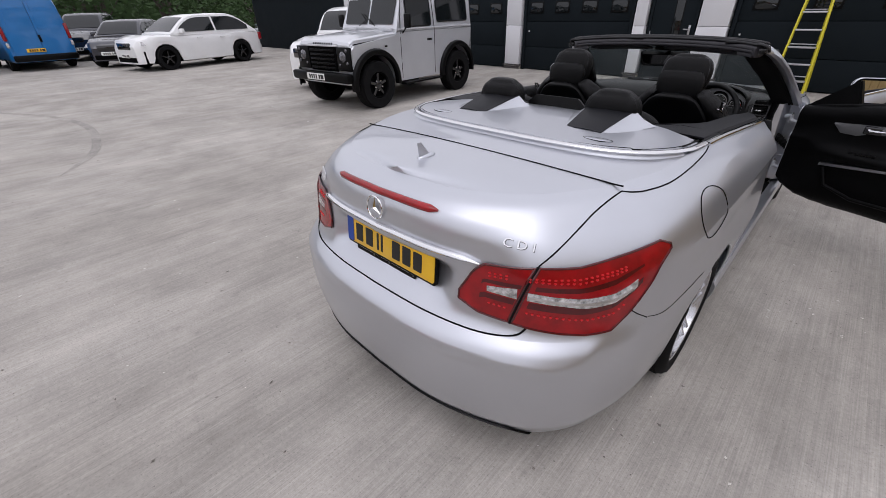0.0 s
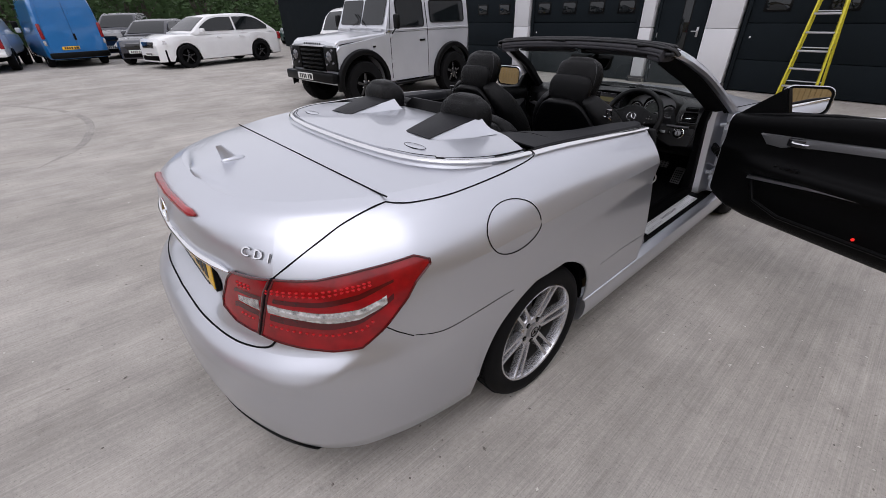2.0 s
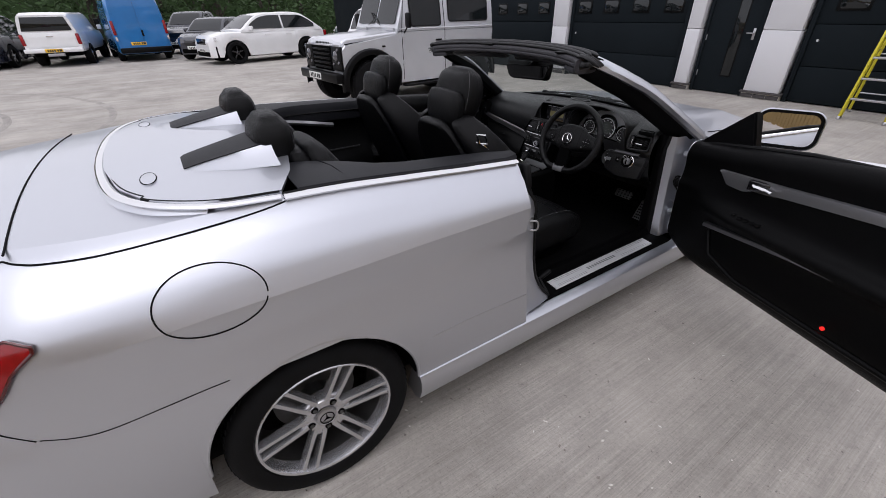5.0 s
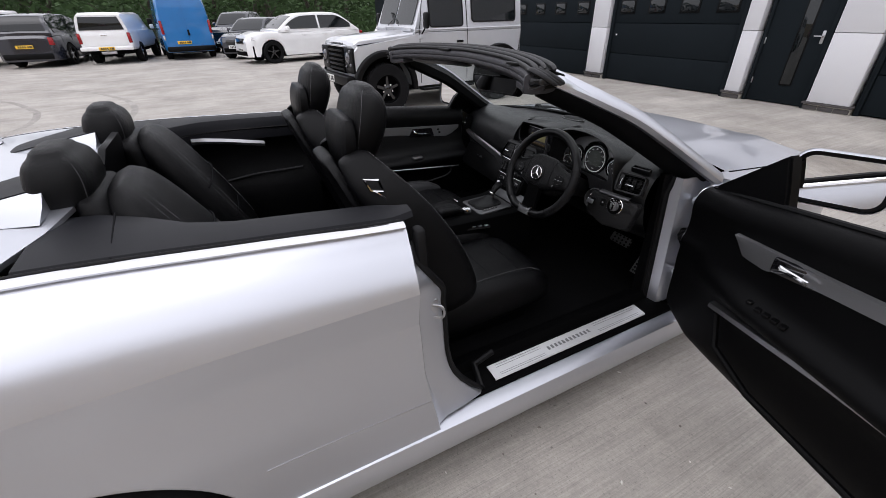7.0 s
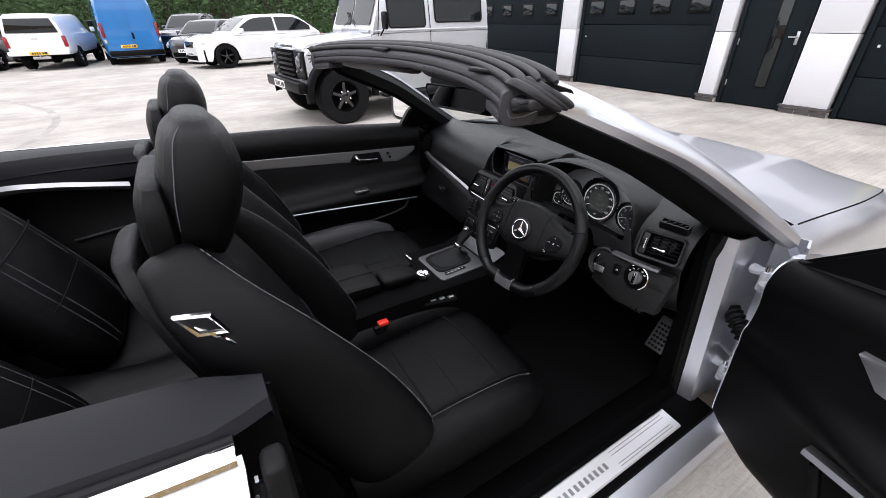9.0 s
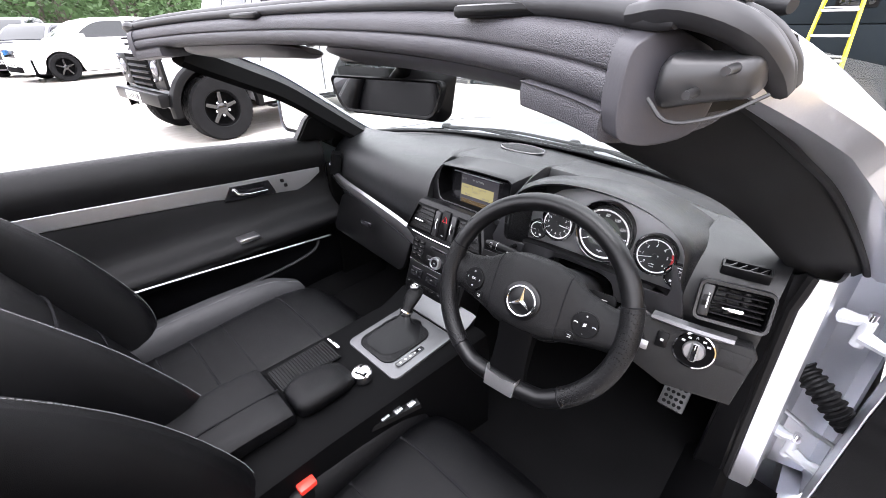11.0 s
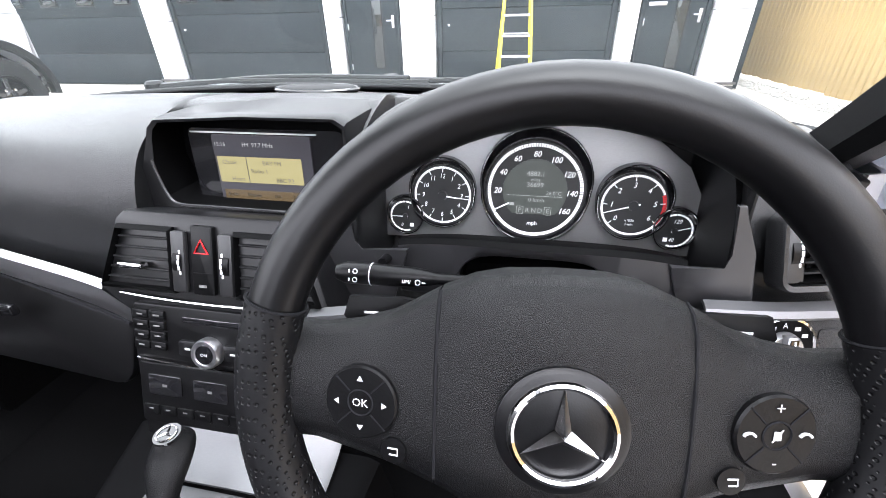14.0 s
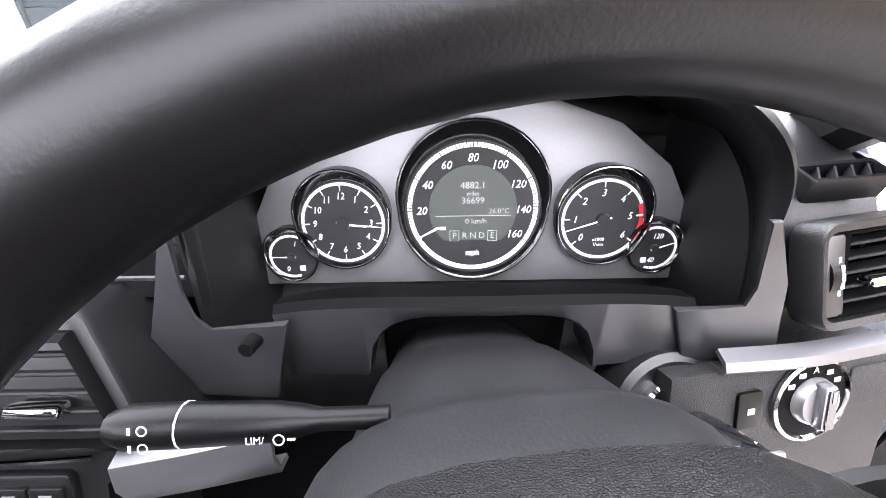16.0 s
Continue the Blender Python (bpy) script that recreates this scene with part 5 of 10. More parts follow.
def skin(k, lev, out=0.0, side=1):
    """A point of the outer skin: k runs from the tail's middle round to the nose, lev up through the levels."""
    j = min(max(int(math.floor(lev)), 0), len(LEVELS) - 2)
    f = lev - j
    cols = [spline(ROWS_XY[min(max(q, 0), len(LEVELS) - 1)], k) for q in (j - 1, j, j + 1, j + 2)]
    p0, p1, p2, p3 = cols
    if j == 0:
        p0 = 2 * p1 - p2
    if j + 2 > len(LEVELS) - 1:
        p3 = 2 * p2 - p1
    xy = 0.5 * (2 * p1 + (p2 - p0) * f + (2 * p0 - 5 * p1 + 4 * p2 - p3) * f * f + (3 * p1 - p0 - 3 * p2 + p3) * f ** 3)
    z = LEVELS[j] + (LEVELS[j + 1] - LEVELS[j]) * f
    top = float(spline(TOPA, k))
    z = 0.19 + (z - 0.19) * (top - 0.19) / (1.065 - 0.19)
    p = Vector((xy[0], xy[1], z))
    if p.x > 0.6:
        # shoulder crease along the flank
        amp = float(np.interp(p.y, [-0.62, -0.3, 0.9, 2.3], [0.0, 0.016, 0.032, 0.012]))
        rise = z - crease_z(p.y)
        p.x += amp * max(0.0, 1 - abs(rise) / (0.11 if rise > 0 else 0.10))
    if k < 6:
        # shelf round the rear bumper, rising into the corner
        zc = float(np.interp(k, [0, 2.0, 3.4, 3.9, 4.2, 4.8], [0.60, 0.60, 0.582, 0.60, 0.64, 0.70]))
        amp = float(np.interp(k, [0, 3.4, 4.0, 4.6], [0.013, 0.013, 0.010, 0.0]))
        push = amp * max(0.0, 1 - abs(z - zc) / (0.07 if z > zc else 0.05))
        p.y -= push * float(np.interp(k, [0, 3, 5], [1, 0.85, 0.3]))
        p.x += push * float(np.interp(k, [0, 3, 5], [0, 0.5, 0.9]))
        # hollow for the number plate
        hollow = 0.045 * float(np.interp(k, [0, 1.08, 1.5], [1, 1, 0])) * float(np.interp(z, [0.678, 0.705, 0.815, 0.838], [0, 1, 1, 0]))
        p.y += hollow
    if 0.5 < p.y < 1.3:
        # the door's rear shut line bows back at mid height
        w = min(1.0, max(0.0, (p.y - 0.5) / 0.38)) * min(1.0, (1.3 - p.y) / 0.35)
        p.y -= w * w * (3 - 2 * w) * float(np.interp(z, [0.3, 0.42, 0.52, 0.62, 0.8, 0.95, 1.03], [-0.02, 0.0, 0.02, 0.036, 0.036, 0.03, 0.018]))
    if out:
        e = 0.02
        a, b = skin(min(k + e, NK - 1), lev) - skin(max(k - e, 0), lev), skin(k, min(lev + e, 12)) - skin(k, max(lev - e, 0))
        p = p + a.cross(b).normalized() * out
    if side < 0:
        p.x = -p.x
    return p


def lev_at(k, z):
    """The level at which the skin has the height z."""
    top = float(spline(TOPA, k))
    z = 0.19 + (z - 0.19) * (1.065 - 0.19) / (top - 0.19)
    return float(np.interp(z, LEVELS, range(len(LEVELS))))


def k_at(y):
    """The column of the flank at y."""
    ys = [ROWS_XY[5][q][1] for q in range(6, 17)]
    return 6 + float(np.interp(y, ys, range(11)))


ARCH = 0.366


def arch_z(y, axle, r=ARCH, zc=0.315):
    d = abs(y - axle)
    return zc + math.sqrt(r * r - d * d) if d < r else 0.0


def flank(ya, yb, ztop_lev, side, n=None, low_lev=0.0, step=0.03):
    """Rows of skin points from y = ya to yb, with the wheel arches left open below."""
    ys = list(np.arange(ya, yb, step)) + [yb]
    for ax in (0.0, 2.76):
        ys += [ax + ARCH * math.cos(t) for t in np.linspace(0.02, math.pi - 0.02, 25) if ya < ax + ARCH * math.cos(t) < yb]
    rows = []
    for y in sorted(ys):
        k = k_at(y)
        za = max(arch_z(y, 0.0), arch_z(y, 2.76))
        la = max(low_lev, lev_at(k, za)) if za > 0.2 else low_lev
        rows.append([skin(k, la + (ztop_lev - la) * j / 22, 0, side) for j in range(23)])
    return rows


def panel(name, rows, material, label="", thick=0.004, parent=None, angle=27):
    bm = B()
    loft(bm, rows)
    return part(name, bm, material, parent or convertible, label, angle=angle)


# tail: bumper, boot lid, rear wings
for s in (1, -1):
    rows = [[skin(k, 4.6 * j / 46, 0, s) for j in range(47)] for k in np.linspace(0, 6.4, 60)]
    panel("bumper_half", rows, SILVER, "")
    rows = flank(float(skin(6.4, 3)[1]), 0.905, 4.6, s)
    panel("lower_flank", rows, SILVER)
    rows = [[skin(k, 4.6 + (12 - 4.6) * j / 26, 0, s) for j in range(27)] for k in list(np.linspace(3.0, 6.4, 34))]
    panel("rear_wing_corner", rows, SILVER)
    rows = []
    for y in np.linspace(float(skin(6.4, 6)[1]), 0.905, 60):
        k = k_at(y)
        lo, mid = max(4.6, lev_at(k, arch_z(y, 0.0)) if arch_z(y, 0) > 0.2 else 4.6), lev_at(k, crease_z(y))
        rows.append([skin(k, l, 0, s) for l in list(np.linspace(lo, mid, 15)[:-1]) + list(np.linspace(mid, 12, 14))])
    panel("rear_wing", rows, SILVER, angle=13)
    rows = [[skin(k, 4.6 + (12 - 4.6) * j / 26, 0, s) for j in range(27)] for k in np.linspace(0, 3.0, 26)]
    panel("boot_face", rows, SILVER)


def deck_z(x, y):
    """The height of the rear deck over the plan."""
    edge = float(np.interp(y, [-0.95, -0.515, -0.1, 0.2], [1.065, 1.068, 1.080, 1.078]))
    half = float(np.interp(y, [-0.95, -0.885, -0.81, -0.70, -0.605, -0.515, -0.36, -0.1, 0.2], [0.02, 0.37, 0.48, 0.565, 0.62, 0.66, 0.71, 0.735, 0.76]))
    u = min(1.0, abs(x) / half)
    return edge + 0.022 * (1 - u * u)


rows = []
for k in np.linspace(0.0, 5.55, 30):
    p = skin(k, 12)
    rows.append([(p.x * u, p.y, deck_z(p.x * u, p.y) if abs(u) < 1 else p.z) for u in np.linspace(-1, 1, 25)])
panel("boot_lid", rows, SILVER)
rows = []
for k in np.linspace(5.55, k_at(0.06), 24):
    p = skin(k, 12)
    rows.append([(p.x * u, p.y, deck_z(p.x * u, p.y) if abs(u) < 1 else p.z) for u in np.linspace(-1, 1, 31)])
panel("roof_cover_lid", rows, SILVER)


def seam(pts, r=0.0028, material=None, name="panel_gap"):
    bm = B()
    tube(bm, pts, r, 6)
    return part(name, bm, material or SEAM, convertible)


# gaps between the panels
for s in (1, -1):
    cut = [skin(3.02, 7.9, 0, s), skin(3.3, 8.6, 0, s), skin(3.75, 9.5, 0, s), skin(4.25, 10.3, 0, s), skin(4.9, 11.0, 0, s), skin(5.45, 11.35, 0, s)]
    seam(curve(cut, 30))
    side_cut = [skin(5.45, 11.35, 0, s), skin(5.75, 11.1, 0, s), skin(6.2, 10.9, 0, s), skin(6.9, 10.85, 0, s), skin(7.6, 10.95, 0, s), skin(8.2, 11.3, 0, s), skin(8.5, 11.75, 0, s), skin(8.52, 12, 0, s)]
    seam(curve(side_cut, 40))
    seam(curve([skin(3.02, 7.9, 0, s), skin(3.02, 6.5, 0.003, s), skin(2.98, 5.2, 0.001, s)], 10))
    seam(curve([skin(2.98, 5.2, 0, s), skin(2.7, 4.75, 0, s), skin(2.0, 4.6, 0, s), skin(1.0, 4.6, 0, s), skin(0, 4.6, 0, s)], 26), 0.0035)
    seam(curve([skin(5.55, 4.9, 0, s), skin(6.0, 4.55, 0, s), skin(6.35, 4.45, 0, s), skin(6.9, 4.65, 0, s), skin(7.3, 4.8, 0, s), skin(k_at(-0.22), 4.85, 0, s)], 30), 0.0016)
seam([(float(skin(5.45, 11.35)[0]) * u, -0.565 - 0.03 * (1 - u * u), deck_z(0.66 * u, -0.57)) for u in np.linspace(-1, 1, 40)])

# chrome band round the roof cover and along the waist
BAND = [(0.742, 0.045, 1.083), (0.725, -0.10, 1.088), (0.68, -0.20, 1.092), (0.60, -0.29, 1.096), (0.47, -0.355, 1.10), (0.25, -0.392, 1.104), (0, -0.402, 1.106)]
band = curve([(x, y, z + 0.004) for x, y, z in BAND] + [(-x, y, z + 0.004) for x, y, z in reversed(BAND[:-1])], 90)
bm = B()
tube(bm, band, 0.014, 10, flat=0.55, up=(0, 0, 1))
part("chrome_band", bm, CHROME, convertible)
rows = []
for i, p in enumerate(band):
    if p.y > -0.13:
        continue
    d = band[min(i + 1, 89)] - band[max(i - 1, 0)]
    o = Vector((-d.y, d.x, 0)).normalized()
    if o.dot(Vector((p.x, p.y - 0.3, 0))) < 0:
        o = -o
    row = []
    for a in (0.0, 0.008, 0.018, 0.030):
        q = p + o * a
        low = deck_z(q.x, q.y) - 0.004
        row.append(Vector((q.x, q.y, p.z + (low - p.z) * (a / 0.030) ** 0.7 - 0.002)))
    rows.append(row)
bm = B()
loft(bm, rows)
solid(bm, 0.003)
part("band_skirt", bm, SILVER, convertible)
bm = B()
tube(bm, [Vector((p.x * 0.965, p.y + 0.02 * (1 if abs(p.x) < 0.6 else 0.2), p.z + 0.006)) for p in band], 0.0035, 6)
part("band_seal", bm, SEAL, convertible)
for s in (1, -1):
    w = [skin(k_at(y), 12, 0.0, s) + Vector((0, 0, 0.004)) for y in np.linspace(0.055, 0.90, 24)]
    bm = B()
    tube(bm, w, 0.016, 10, flat=0.6, up=(0, 0, 1))
    part("waist_chrome", bm, CHROME, convertible)
    bm = B()
    tube(bm, [p + Vector((-0.017 * s, 0, 0.004)) for p in w], 0.006, 8)
    part("waist_seal", bm, SEAL, convertible)

# roof cover: the panel inside the band, with two fairings behind the rear head restraints
rows = []
for t in np.linspace(0, 1, 16):
    row = []
    for u in np.linspace(-1, 1, 33):
        x = 0.70 * u
        yb = float(np.interp(abs(x), [0, 0.25, 0.47, 0.60, 0.68, 0.725], [-0.39, -0.38, -0.34, -0.275, -0.19, -0.09]))
        y = yb + (float(np.interp(abs(x), [0.42, 0.56, 0.70], [0.155, 0.125, 0.058])) - yb) * t
        z = 1.102 + 0.018 * (1 - u * u) - 0.012 * t * (abs(u) ** 3)
        row.append((x, y, z))
    rows.append(row)
bm = B()
loft(bm, rows)
solid(bm, 0.012)
part("rear_tray", bm, SILVER, convertible)
for s in (1, -1):
    cx = 0.315 * s
    # a raised hump: narrow at its back, as wide as the head restraint at its front
    bm = B()
    rows = []
    for t in np.linspace(0, 1, 10):
        y = -0.165 + 0.27 * t
        w = 0.082 + 0.03 * t
        h = 0.004 + 0.050 * t ** 0.9
        base = 1.108
        rows.append([(cx - w - 0.05 - 0.05 * t, y, base), (cx - w - 0.02 - 0.02 * t, y, base + h * 0.45), (cx - w, y, base + h), (cx - w * 0.5, y, base + h + 0.004), (cx, y, base + h + 0.006), (cx + w * 0.5, y, base + h + 0.004), (cx + w, y, base + h), (cx + w + 0.02 + 0.02 * t, y, base + h * 0.45), (cx + w + 0.05 + 0.05 * t, y, base)])
    vs = loft(bm, rows)
    cap(bm, vs[-1], True)
    hump = part("fairing", bm, SILVER, convertible, angle=25)
    bm = B()
    rows = [[(r[i][0], r[i][1], r[i][2] + 0.003) for i in (2, 3, 4, 5, 6)] for r in rows]
    loft(bm, rows)
    solid(bm, 0.003)
    part("speaker_cover", bm, DECKVINYL, hump)
    bm = B()
    revolve(bm, [(0.04, 0), (0.04, 0.004), (0.033, 0.0055), (0.0001, 0.0055)], Matrix.Translation((0.43 * s, -0.262, 1.110)) @ Matrix.Diagonal((1.55, 0.55, 1, 1)), 28)
    oval = part("oval_vent", bm, SILVER, convertible)
    bm = B()
    tube(bm, [(0.43 * s + 0.060 * math.cos(t), -0.262 + 0.021 * math.sin(t), 1.1135) for t in np.linspace(0, 2 * math.pi, 30)[:-1]], 0.0018, 6, closed=True)
    part("rim", bm, SEAM, oval)

# aerial fin on the boot lid: a long low foot with a swept blade at its back
bm = B()
rows = []
for t in np.linspace(0, 1, 9):
    h = 0.052 * t
    y0, y1, w = -0.842 - 0.006 * t, -0.786 - 0.042 * t, 0.0085 * (1 - 0.72 * t)
    rows.append([(w * math.cos(a) * (0.55 + 0.45 * abs(math.cos(a))), (y0 + y1) / 2 + (y1 - y0) / 2 * math.sin(a), 1.096 + h) for a in np.linspace(0, 2 * math.pi, 17)[:-1]])
vs = loft(bm, rows, True)
cap(bm, vs[-1])
fin = part("aerial_fin", bm, SILVER, convertible)
bm = B()
revolve(bm, [(1.0, 0.0), (0.98, 0.25), (0.85, 0.62), (0.55, 0.90), (0.0001, 1.0)], Matrix.Translation((0, -0.802, 1.0865)) @ Matrix.Diagonal((0.019, 0.045, 0.014, 1)), 28)
part("fin_base", bm, SILVER, fin)


# tail lamps: inner piece on the lid, outer piece wrapping the corner
def lamp(k0, k1, low, high, side, name):
    """A lens over the skin between columns k0 and k1, which lean with v; low and high give its edges in levels."""
    def at(u, v, out):
        k = k0(v) + (k1(v) - k0(v)) * u
        return skin(k, low(k) + (high(k) - low(k)) * v, out, side)

    def sheet(v0, v1, out, n=9):
        return [[at(u, v0 + (v1 - v0) * j / (n - 1), out) for j in range(n)] for u in np.linspace(0, 1, 28)]

    bm = B()
    rows = sheet(0, 1, 0.007, 15)
    loft(bm, rows)
    edge = [r[0] for r in rows] + [p for p in rows[-1][1:]] + [r[-1] for r in reversed(rows[:-1])] + [p for p in reversed(rows[0][1:-1])]
    lens = part(name, bm, REDLENS, convertible, "deep red tail lamp lens with a clear middle band")
    bm = B()
    tube(bm, edge, 0.004, 6, closed=True)
    part("lens_edge", bm, DEEPRED, lens)
    return lens, sheet


LOWK = lambda k: float(np.interp(k, [1.6, 2.0, 2.6, 3.2, 3.9, 4.4, 4.8, 5.4, 6.0], [5.6, 5.35, 5.28, 5.1, 4.9, 5.0, 5.5, 6.5, 7.8]))
HIGHK = lambda k: float(np.interp(k, [1.6, 1.85, 2.1, 3.0, 3.7, 4.5, 5.7, 6.0], [5.9, 6.8, 7.5, 7.8, 7.72, 8.05, 8.4, 8.05]))
for s in (1, -1):
    for k0, k1, nm in ((lambda v: 1.6, lambda v: 2.58 + 0.38 * v, "tail_lamp_inner"), (lambda v: 2.66 + 0.38 * v, lambda v: 6.0, "tail_lamp_outer")):
        outer = nm.endswith("outer")
        lens, sheet = lamp(k0, k1, LOWK, HIGHK, s, nm)
        # deeper red round the band, the clear band with its bright bar, and rows of small reflectors
        for v0, v1 in ((0.27, 0.36), (0.56, 0.63)):
            bm = B()
            rows = sheet(v0, v1, 0.0078, 4)
            loft(bm, rows[1:20] if outer else rows[10:-1])
            part("dark_strip", bm, DEEPRED, lens)

        def strip(ka, kb, va, vb, out, thick, material, name):
            bm = B()
            ks = np.linspace(ka, kb, 24)
            rows = []
            for k, v0, v1 in zip(ks, np.linspace(va[0], vb[0], 24), np.linspace(va[1], vb[1], 24)):
                lo, hi = LOWK(k), HIGHK(k)
                rows.append([skin(k, lo + (hi - lo) * (v0 + (v1 - v0) * j / 2), out, s) for j in range(3)])
            loft(bm, rows)
            solid(bm, thick)
            return part(name, bm, material, lens)
        if outer:
            strip(2.88, 4.9, (0.39, 0.52), (0.30, 0.42), 0.0095, 0.002, CLEARLENS, "clear_band")
            strip(2.90, 4.75, (0.43, 0.47), (0.33, 0.365), 0.012, 0.002, CHROME, "bright_bar")
        else:
            strip(2.15, 2.70, (0.40, 0.50), (0.38, 0.56), 0.0095, 0.002, CLEARLENS, "clear_band")
        for v in (0.20, 0.70, 0.76):
            for k in np.arange(2.9 if outer else 2.2, 4.7 if outer else 2.6, 0.1):
                bm = B()
                box(bm, skin(k, LOWK(k) + (HIGHK(k) - LOWK(k)) * v, 0.0065, s), (0.009, 0.009, 0.006), 0.002, seg=1)
                part("reflector", bm, DOTRED, lens)
    seam([skin(4.86, 5.5, 0, s), skin(5.1, 5.25, 0, s), skin(5.5, 4.9, 0, s)], 0.0022)
    bm = B()
    tube(bm, [skin(2.62 + 0.38 * v, LOWK(2.62 + 0.38 * v) + (HIGHK(2.62 + 0.38 * v) - LOWK(2.62 + 0.38 * v)) * v, 0.004, s) for v in np.linspace(-0.02, 1.02, 14)], 0.0055, 6)
    part("lamp_gap", bm, SEAM, convertible)

# high brake lamp
bm = B()
pts = [skin(abs(u) * 1.12, 10.2, 0.004, 1 if u >= 0 else -1) for u in np.linspace(-1, 1, 30)]
tube(bm, pts, [0.004 + 0.0105 * min(1, (1 - abs(u)) * 8) for u in np.linspace(-1, 1, 30)], 10)
part("high_brake_lamp", bm, REDLENS, convertible, "long red brake lamp strip on the boot lid")

# chrome strip over the plate, plate recess, plate, badge
bm = B()
pts = [skin(abs(u) * 2.0, 7.75 - 0.35 * abs(u) ** 4, 0.008, 1 if u >= 0 else -1) for u in np.linspace(-1, 1, 40)]
tube(bm, pts, [0.004 + 0.010 * min(1, (1 - abs(u)) * 6) for u in np.linspace(-1, 1, 40)], 10, flat=0.8)
part("boot_chrome_strip", bm, CHROME, convertible)
pm = plane_at((0.0, -1.028, 0.782), (1, 0, 0), (0, 0.10, 1))
bm = B()
prism(bm, rounded(0.53, 0.125, 0.012), pm @ Matrix.Translation((0, 0, -0.012)), 0.016, 0.003)
holder = part("plate_holder", bm, PLASTIC, convertible)
bm = B()
prism(bm, rounded(0.52, 0.111, 0.01), pm @ Matrix.Translation((0, 0.004, 0.0045)), 0.003, 0.001)
part("number_plate", bm, PLATEYELLOW, holder)
bm = B()
prism(bm, rounded(0.042, 0.108, 0.006), pm @ Matrix.Translation((-0.237, 0.004, 0.0078)), 0.0008)
part("blue_band", bm, PLATEBLUE, holder)
for x in (-0.175, -0.110, -0.055, -0.03, 0.055, 0.115, 0.175):
    w = 0.012 if x in (-0.055, -0.03) else 0.045
    bm = B()
    prism(bm, [(a + x, b + 0.004) for a, b in rounded(w, 0.075, 0.004)], pm @ Matrix.Translation((0, 0, 0.0078)), 0.0012)
    part("bar", bm, INK, holder)
bm = B()
for x, w in ((-0.135, 0.10), (-0.03, 0.08), (0.085, 0.13)):
    prism(bm, [(a + x, b - 0.0665) for a, b in rounded(w, 0.011, 0.002)], pm @ Matrix.Translation((0, 0, 0.006)), 0.001)
prism(bm, rounded(0.36, 0.022, 0.004), pm @ Matrix.Translation((-0.02, -0.0665, -0.012)), 0.016)
part("dealer_strip", bm, PLASTIC, holder)
bm = B()
for x, w in ((-0.135, 0.10), (-0.03, 0.08), (0.085, 0.13)):
    prism(bm, [(a + x, b - 0.0665) for a, b in rounded(w, 0.010, 0.002)], pm @ Matrix.Translation((0, 0, 0.0045)), 0.001)
part("dealer_bars", bm, WHITEMARK, holder)


def emblem(parent, m, r, material, name="emblem"):
    """A ring with three tapering arms."""
    bm = B()
    tube(bm, [m @ Vector((r * math.cos(t), r * math.sin(t), 0)) for t in np.linspace(0, 2 * math.pi, 41)[:-1]], r * 0.085, 8, closed=True)
    for q in range(3):
        t = radians(90 + 120 * q)
        a, b = Vector((math.cos(t), math.sin(t), 0)), Vector((-math.sin(t), math.cos(t), 0))
        tip, l, rr, c = a * r * 0.97, b * r * 0.16 + a * r * 0.1, -b * r * 0.16 + a * r * 0.1, Vector((0, 0, r * 0.2))
        v = [bm.verts.new(m @ p) for p in (tip, l, rr, c, Vector((0, 0, 0)))]
        for f in ((0, 1, 3), (0, 3, 2), (1, 4, 3), (4, 2, 3)):
            bm.faces.new([v[i] for i in f])
    return part(name, bm, material, parent, angle=20)


emblem(convertible, plane_at(skin(0, 9.1) + Vector((0, -0.007, 0)), (1, 0, 0), (0, 0.1, 1)), 0.042, CHROME, "boot_emblem")


# filler flap
def flap_ring(out, n=48, scale=1.0):
    pts = []
    for t in np.linspace(0, 2 * math.pi, n + 1)[:-1]:
        y = -0.195 + 0.127 * scale * math.cos(t) + 0.02 * math.sin(t)
        z = 0.912 + 0.083 * scale * math.sin(t) - 0.012 * math.cos(t)
        k = k_at(y)
        pts.append(skin(k, lev_at(k, z), out, 1))
    return pts


seam(flap_ring(0.0005), 0.0022, name="filler_flap_gap").data.name = "filler_flap_gap"

# side crease and sill strip
for s in (1, -1):
    seam(curve([skin(k_at(y), lev_at(k_at(y), z), 0.001, s) for y, z in ((0.42, 0.512), (0.6, 0.512), (0.75, 0.505), (0.90, 0.498))], 16), 0.0013, SATIN, "crease_line")
    # sill below the door
    rows = []
    for y in np.linspace(0.36, 2.42, 50):
        rows.append([(s * x, y, z) for x, z in ((0.80, 0.17), (0.87, 0.165), (0.905, 0.185), (0.925, 0.24), (0.928, 0.29), (0.918, 0.315), (0.895, 0.325), (0.86, 0.327))])
    bm = B()
    vs = loft(bm, rows)
    cap(bm, vs[0])
    cap(bm, vs[-1], True)
    part("sill", bm, SILVER, convertible)

